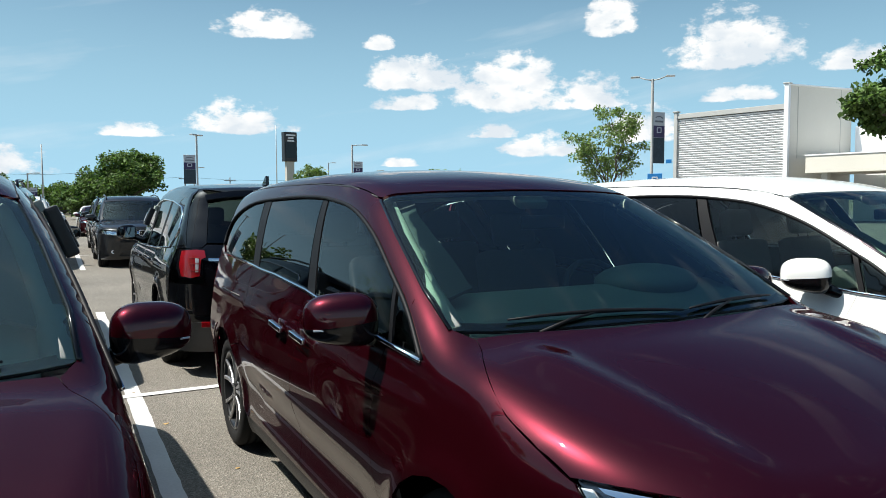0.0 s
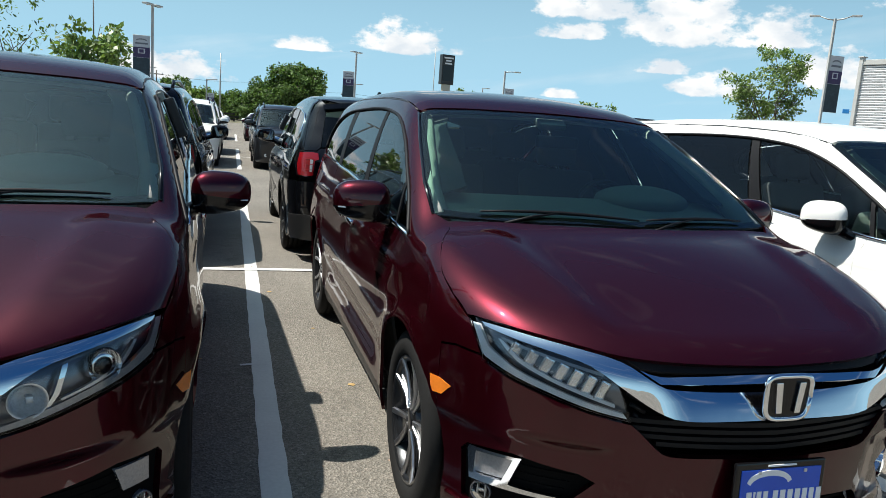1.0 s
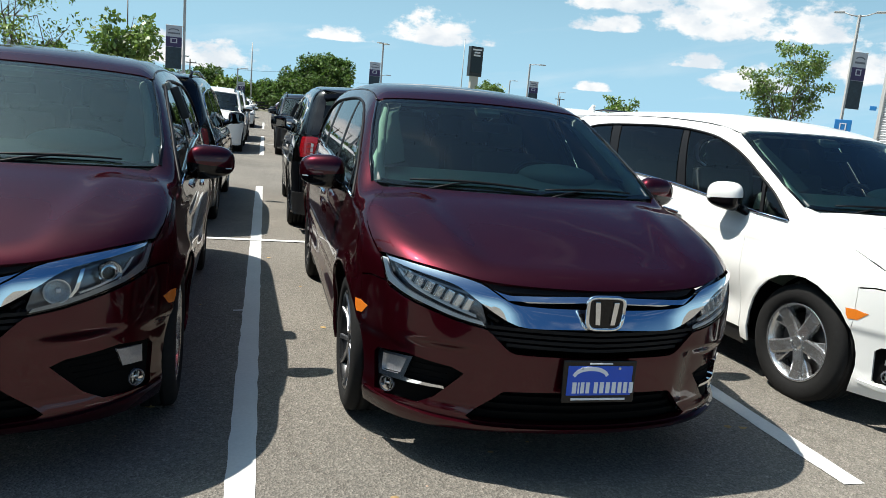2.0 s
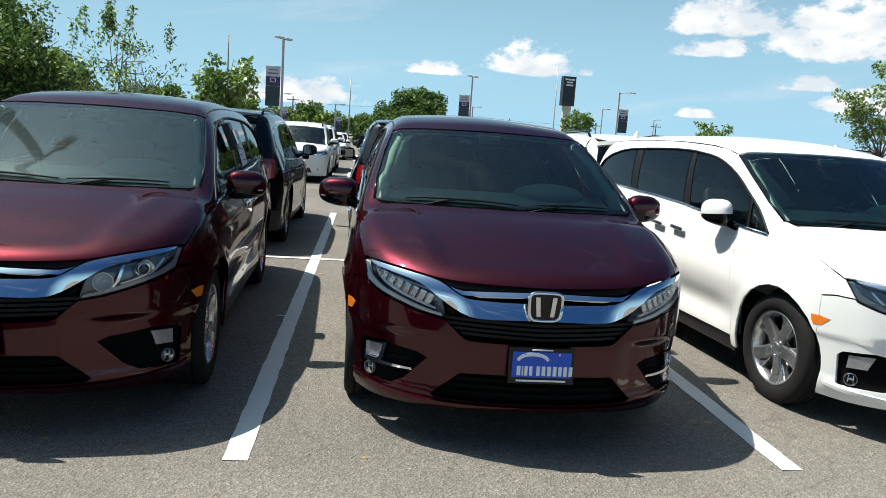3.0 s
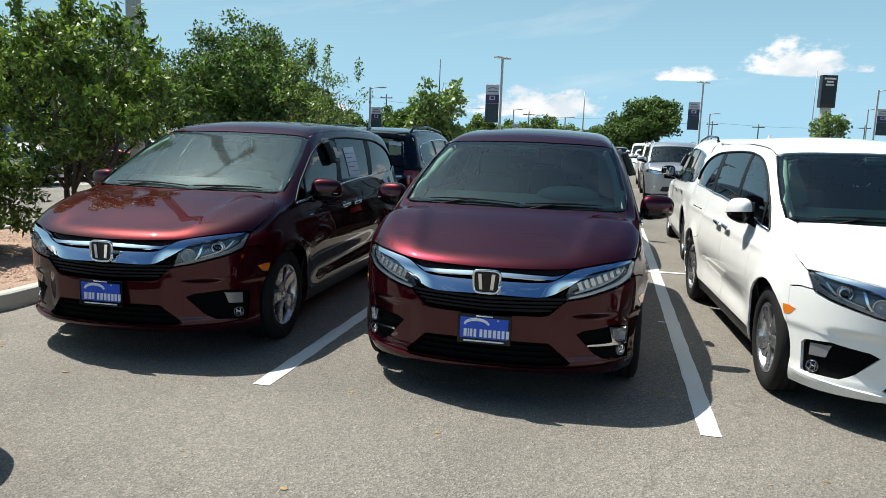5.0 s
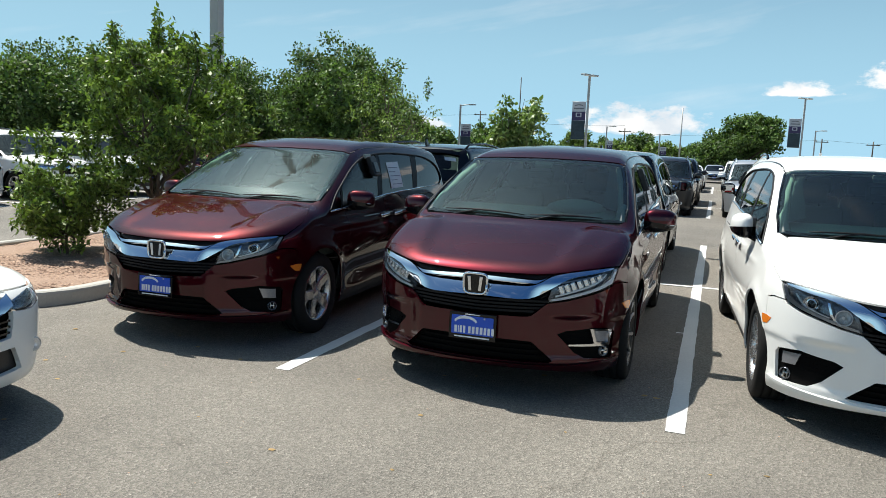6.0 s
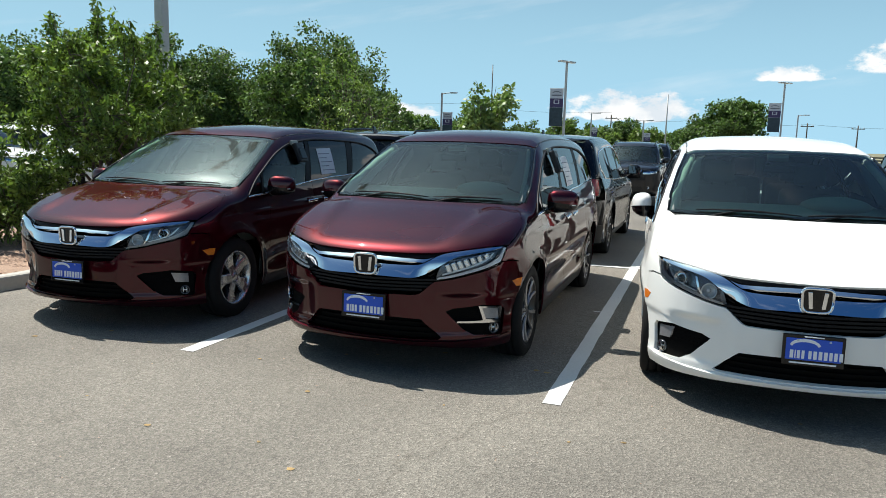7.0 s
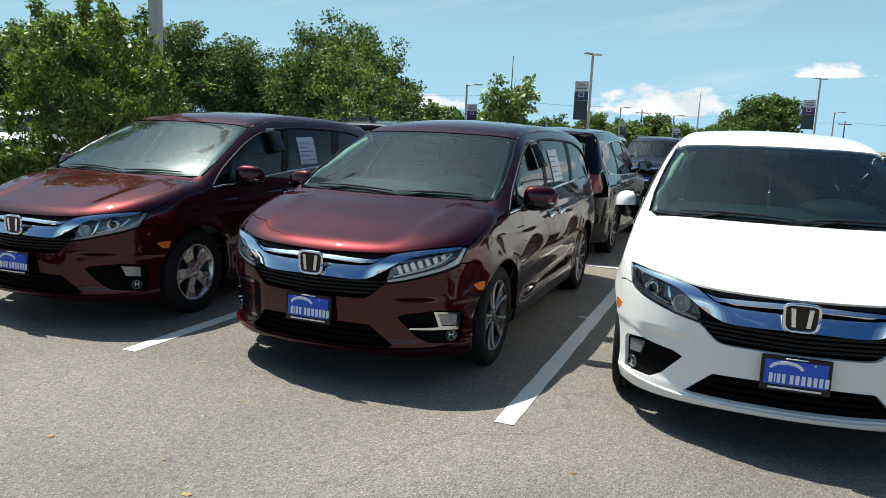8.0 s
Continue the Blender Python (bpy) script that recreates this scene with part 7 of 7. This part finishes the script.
def lamp_post(x, y, h, arms, label, banner_side=0, z0=2.6, z1=4.7, wide=0.73, square=0.12, turn=0.0, drop=0.0):
    ob = thing("lamp_post", label, "lamp post", "car park lamp posts", pose(x, y, 0, 0, 0, turn))
    part("footing", lathe([(-0.05, 0.30), (0.55, 0.30), (0.60, 0.27), (0.60, 0.0)], 20, "z"), M["concrete"], ob)
    part("pole", block(0, 0, h / 2 + 0.3, square, square, h - 0.6, square * 0.12), M["pole"], ob)
    part("base_plate", block(0, 0, 0.62, square * 2.2, square * 2.2, 0.04, 0.005), M["pole"], ob)
    for a, length in arms:
        c, s = math.cos(radians(a)), math.sin(radians(a))
        arm = part("arm", tube_mesh([(0, 0, h - 0.08), (c * length * 0.5, s * length * 0.5, h - 0.02), (c * length, s * length, h + drop)], [0.04, 0.035, 0.03], 8), M["pole"], ob)
        part("lamp_head", block(c * (length + 0.22), s * (length + 0.22), h + drop + 0.01, 0.50, 0.28, 0.07, 0.02, Matrix.Rotation(radians(a), 4, "Z")), M["pole"], arm)
        part("lamp_glass", block(c * (length + 0.22), s * (length + 0.22), h + drop - 0.03, 0.48, 0.22, 0.02, 0.004, Matrix.Rotation(radians(a), 4, "Z")), M["lampclear"], arm)
    if banner_side:
        banner(ob, banner_side, z0, z1, wide)
    return ob


lamp_post(-4.47, 5.1, 7.6, [(55, 0.40), (235, 0.40)], "tall square grey lamp post rising out of the planting bed", square=0.155)
lamp_post(-3.84, 35.7, 6.0, [(60, 0.12), (240, 0.12)], "grey lamp post carrying a printed banner", -1, 2.6, 4.6, 0.73)
lamp_post(-15.0, 47.0, 5.1, [(0, 0.7)], "grey lamp post carrying a printed banner", 1, 1.9, 3.7, 0.75)
lamp_post(8.35, 53.0, 6.3, [(45, 0.12), (225, 0.12)], "grey lamp post carrying a printed banner", -1, 2.9, 4.9, 0.8)
lamp_post(20.0, 53.2, 6.0, [(0, 0.8)], "grey lamp post carrying a printed banner", 1, 2.9, 4.7, 0.75)
lamp_post(29.7, 30.9, 8.45, [(-42, 0.75), (138, 0.75)], "grey lamp post with two arms and a printed banner", 1, 3.7, 6.6, 0.85, drop=0.12)
for x, y, h in ((-2.6, 72, 4.2), (11.5, 74, 5.0), (30, 88, 6.5), (-8.4, 76, 5.0), (6.6, 84, 4.5), (40, 96, 6.0)):
    lamp_post(x, y, h, [(0, 0.5)], "grey lamp post at the far side of the lot", 1 if x < 10 else 0, h * 0.35, h * 0.7, 0.6)


def plain_pole(name, x, y, h, r, mat, label, cross=0.0):
    ob = thing(name, label, "pole", "", pose(x, y, 0))
    part("shaft", tube_mesh([(0, 0, -0.1), (0, 0, h * 0.5), (0, 0, h)], [r, r * 0.8, r * 0.55], 10), mat, ob)
    if cross:
        part("crossarm", block(0, 0, h - 0.5, cross, 0.10, 0.12, 0.01), mat, ob)
        for s in (-0.42, 0.0, 0.42):
            part("insulator", lathe([(0, 0.05), (0.12, 0.06), (0.16, 0.02)], 8, "z"), M["pole"], ob, at=pose(s * cross, 0, h - 0.44))
    return ob


plain_pole("flag_pole", -1.8, 97.4, 8.45, 0.12, M["pole"], "tall thin pale pole beyond the car park")
plain_pole("tree_stake", -4.18, 22.6, 4.5, 0.03, M["trim"], "thin dark stake beside the young tree")
plain_pole("mast", 31.5, 118, 14.0, 0.10, M["pole"], "thin distant mast against the sky")
for x, y, h in ((-10.5, 110, 6.2), (2.8, 112, 6.0), (3.6, 112, 5.8), (-29, 96, 7.5), (17.5, 120, 5.8), (24, 118, 5.5), (41, 125, 6.0), (50, 120, 6.4), (-62, 90, 8.0)):
    plain_pole("utility_pole", x, y, h, 0.14, M["wood"], "weathered wooden utility pole with a crossarm", 1.8)
for k, (x0, x1, z) in enumerate(((-62, -29, 7.0), (-29, -10.5, 6.6), (-10.5, 3.0, 5.8), (3.0, 17.5, 5.6), (17.5, 41, 5.6))):
    y0, y1 = {-62: 90, -29: 96, -10.5: 110, 3.0: 112, 17.5: 120, 41: 125}[x0], {-29: 96, -10.5: 110, 3.0: 112, 17.5: 120, 41: 125}[x1]
    pts = [(x0 + (x1 - x0) * f, y0 + (y1 - y0) * f, z - 1.6 * f * (1 - f)) for f in np.linspace(0, 1, 9)]
    tagged(part("power_line", tube_mesh(pts, 0.016, 5), M["trim"]), "sagging power line between utility poles", "cable")


def pylon_sign(x, y):
    ob = thing("pylon_sign", "tall black pylon sign on a pale square post", "sign", "", pose(x, y, 0, 0, 0, 12))
    part("post", block(0, 0, 3.8, 1.2, 0.6, 7.6, 0.03), M["stucco"], ob)
    cab = part("cabinet", block(0, 0, 9.5, 2.0, 0.9, 4.2, 0.05), M["signblack"], ob)
    part("screen", block(0, -0.46, 9.0, 1.7, 0.03, 2.2, 0.01), M["gloss"], cab)
    for z, w in ((11.15, 1.5), (10.75, 0.9), (10.35, 1.1)):
        part("sign_bar", block(0, -0.47, z, w, 0.03, 0.22), M["platewhite"], cab)


pylon_sign(29.5, 103.5)


# ---------------------------------------------------------------- the dealership building
def building():
    ob = thing("dealership_building", "pale stucco dealership building with a slatted metal screen", "building")
    L, R = Vector((42.2, 41.3, 0)), Vector((44.3, 33.2, 0))
    way = (R - L).normalized()
    ang = math.degrees(math.atan2(way.y, way.x))
    mid = (L + R) / 2
    n = (R - L).length
    t = Matrix.Rotation(radians(ang), 4, "Z")
    out = Vector((way.y, -way.x, 0))
    out = out if out.dot(-mid) > 0 else -out
    back = mid - out * 0.3
    part("screen_backing", block(back.x, back.y, 3.95, n, 0.3, 7.9, 0, t), M["signblack"], ob)
    for k in range(40):
        z = 1.0 + 0.172 * k
        p = mid + out * 0.05
        part("louvre", block(p.x, p.y, z, n - 0.2, 0.14, 0.12, 0.02, t @ Matrix.Rotation(radians(28), 4, "X")), M["screen"], ob)
    p = mid + out * 0.08
    part("screen_rail", block(p.x, p.y, 7.98, n, 0.3, 0.36, 0.02, t), M["pole"], ob)
    for e, h, wide, m in ((L, 8.3, 0.26, "pole"), (R, 9.5, 0.30, "platewhite")):
        q = e + out * 0.12
        part("screen_post", block(q.x, q.y, h / 2, wide, 0.34, h, 0.02, t), M[m], ob)
        part("post_cap", block(q.x, q.y, h + 0.04, wide + 0.16, 0.48, 0.08, 0.02, t), M["pole"], ob)
    # the tall wall that turns back beside the screen, with its render joints
    turn = Matrix.Rotation(radians(-4.5), 4, "Z")
    part("tall_wall", block(47.5, 33.14, 4.72, 6.1, 0.45, 9.44, 0.03, turn), M["wall_pale"], ob)
    part("tall_wall_coping", block(47.5, 33.14, 9.47, 6.2, 0.6, 0.10, 0.02, turn), M["platewhite"], ob)
    for d in (-2.3, 1.9):
        part("wall_joint", block(47.5 + d, 32.91 - d * 0.0785, 6.9, 0.04, 0.03, 4.9, 0.005, turn), M["stucco"], ob)
    # the hall behind, and the flat canopy in front of it
    lean = Matrix.Rotation(radians(-81), 4, "Z")
    part("hall_wall", block(52.9, 20.6, 3.4, 24.0, 1.0, 6.8, 0.03, lean), M["platewhite"], ob)
    part("canopy", block(48.35, 24.6, 3.92, 15.6, 5.4, 1.15, 0.03, lean), M["wall_pale"], ob)
    part("canopy_coping", block(48.35, 24.6, 4.54, 15.7, 5.5, 0.10, 0.02, lean), M["platewhite"], ob)
    for d in (-6.6, -2.2, 2.2, 6.6):
        a = radians(-81)
        part("canopy_column", block(46.2 + d * math.cos(a), 24.3 + d * math.sin(a), 1.68, 0.45, 0.45, 3.36, 0.02), M["stucco"], ob)
    part("hall_side", block(48.6, 36.6, 3.5, 7.0, 5.6, 7.0, 0.03), M["stucco"], ob)
    # a small blue flag sign bracketed to the screen's post
    q = L + out * 0.12
    arm = part("sign_bracket", block(q.x - 0.28, q.y + 0.28, 4.58, 0.5, 0.03, 0.03, 0.004, Matrix.Rotation(radians(135), 4, "Z")), M["pole"], ob)
    part("flag_sign", block(q.x - 0.38, q.y + 0.38, 4.58, 0.42, 0.05, 0.30, 0.01, Matrix.Rotation(radians(135), 4, "Z")), M["signblue"], arm)
    return ob


building()


def way_sign(x, y):
    """Blue panel with a pale square mark, on two short legs."""
    ob = thing("direction_sign", "blue panel sign with a white square mark on two posts", "sign", "", pose(x, y, 0, 0, 0, -45))
    panel = part("panel", block(0, 0, 2.55, 0.78, 0.10, 1.0, 0.02), M["signblue"], ob)
    for dx, dz, w, h in ((-0.13, 0, 0.05, 0.34), (0.13, 0, 0.05, 0.34), (0, 0.17, 0.31, 0.05), (0, -0.17, 0.31, 0.05)):
        part("mark", block(dx, -0.055, 2.68 + dz, w, 0.02, h), M["platewhite"], panel)
    for dx in (-0.25, 0.25):
        part("post", block(dx, 0, 1.03, 0.08, 0.08, 2.06, 0.01), M["pole"], ob)


way_sign(28.85, 29.75)


def fence():
    ob = thing("fence", "low dark fence along the far edge of the lot", "fence", "", pose(-25, 94, 0))
    for k in range(26):
        part("post", block(2.0 * k, 0, 0.6, 0.09, 0.09, 1.2, 0.01), M["trim"], ob)
    for z in (0.35, 0.7, 1.05):
        part("rail", block(25, 0, z, 50, 0.05, 0.16, 0.01), M["trim"], ob)


fence()


# ---------------------------------------------------------------- the cars
VAN_A, VAN_B, VAN_W = pose(1.45, 0.06, 0, 0, 0, 0.3), pose(-1.26, 0.11, 0, 0, 0, 2.0), pose(4.275, 0.15, 0, 0, 0, 3.5)
minivan(VAN_A, "red", "dark metallic red minivan with black machined alloy wheels", "led", "twin", True)
minivan(VAN_B, "red", "dark metallic red minivan with silver wheels and sky glow put into its windscreen", "halogen", "five", False, screen="wind_glow")
minivan(VAN_W, "white", "white minivan with silver wheels, tinted glass and folded mirrors", "halogen", "five", False, sticker=False, fold=58.0)
lockbox(VAN_A, VAN, 2.36, 1.47)
lockbox(VAN_B, VAN, 2.36, 1.47)

ROW = "cars in the second row"
lockbox(pose(1.33, 10.70, 0, 0, 0, 180), SUV.shell, 2.28, 1.42)
lockbox(pose(4.20, 10.75, 0, 0, 0, 180), SUV.shell, 2.28, 1.42)
road_car(pose(1.33, 10.70, 0, 0, 0, 180), SUV, "black", "black sport utility car with red tail lamps, backed onto the line", group=ROW, near_tail=True, h=0.06, style="twin", rails=False)
road_car(pose(-1.45, 10.80, 0, 0, 0, 180), SUV, "black", "black sport utility car parked tail to the red minivan", group=ROW, near_tail=True, h=0.06)
road_car(pose(4.20, 10.75, 0, 0, 0, 180), SUV, "white", "white sport utility car parked tail to the white minivan", group=ROW, near_tail=True, h=0.06)
FAR_ROW = "cars across the driveway"
dark = road_car(pose(1.33, 18.35, 0), SUV, "grey", "dark grey sport utility car facing across the driveway", group=FAR_ROW, near_nose=True, h=0.09)
white = road_car(pose(-1.50, 18.45, 0), SUV, "white", "white sport utility car facing across the driveway", group=FAR_ROW, near_nose=True, h=0.09)
silver = road_car(pose(4.15, 18.5, 0), SUV, "silver", "silver sport utility car facing across the driveway", group=FAR_ROW, near_nose=True, h=0.09)
snow = road_car(pose(-1.5, 24.3, 0), SUV, "white", "white sport utility car standing behind another in the row", group=FAR_ROW, h=0.11, fine=False)
mist = road_car(pose(7.0, 24.2, 0), SUV, "silver", "silver sport utility car standing behind a silver sedan", group=FAR_ROW, h=0.11, fine=False)
black = road_car(pose(1.40, 24.1, 0), SUV, "black", "black sport utility car standing behind another in the row", group=FAR_ROW, h=0.10, fine=False)
maroon = road_car(pose(1.35, 37.0, 0), SEDAN, "red", "dark red sedan facing across the far driveway", group=FAR_ROW, h=0.12, fine=False)
pale = road_car(pose(-1.4, 37.2, 0), SEDAN, "white", "white sedan facing across the far driveway", group=FAR_ROW, h=0.12, fine=False)
grey_car = road_car(pose(7.0, 18.5, 0), SEDAN, "silver", "silver sedan facing across the driveway", group=FAR_ROW, h=0.12, fine=False)


def again(src, m, label="", group=""):
    """A copy of a car, told apart by where it stands."""
    return tagged(copy_thing(src, m), label, "", group)


again(snow, pose(7.05, 10.7, 0, 0, 0, 180), "white sport utility car parked with its tail to the line", ROW)
again(black, pose(-4.3, 37.0, 0), "black sport utility car facing across the far driveway")
again(snow, pose(4.2, 24.2, 0), "white sport utility car standing behind a silver one")
for x, y, a, src in ((4.2, 36.8, 0, pale), (4.25, 42.8, 0, snow), (7.0, 37.0, 0, mist), (1.4, 42.6, 0, pale), (-4.2, 42.7, 0, maroon), (-7.0, 37.2, 0, grey_car), (9.8, 18.6, 0, black), (9.8, 37.1, 0, pale), (-7.0, 42.6, 0, pale)):
    again(src, pose(x, y, 0, 0, 0, a))
for k, (x, src) in enumerate(((-9, pale), (-5.6, grey_car), (-1.6, pale), (2.8, grey_car), (-12.4, pale), (-16, maroon), (7, pale))):
    again(src, pose(x, 56.5 + 0.2 * k, 0, 0, 0, 6 - 2 * k))
LEFT_ROW = "cars beyond the planting bed"
for k, (y, src) in enumerate(((7.3, mist), (10.1, snow), (12.9, snow), (15.6, maroon), (18.4, maroon), (21.2, pale), (4.4, snow))):
    ob = copy_thing(src, pose(-12.6 - 0.15 * (k % 2), y, 0, 0, 0, 88 + 2 * (k % 2)))
    ob["group"] = LEFT_ROW
aisle = road_car(pose(-0.72, -2.0, 0, 0, 0, 90), SEDAN, "white", "white sedan with a black grille, standing in the aisle", group="", near_nose=False, h=0.06, fine=False, style="twin")
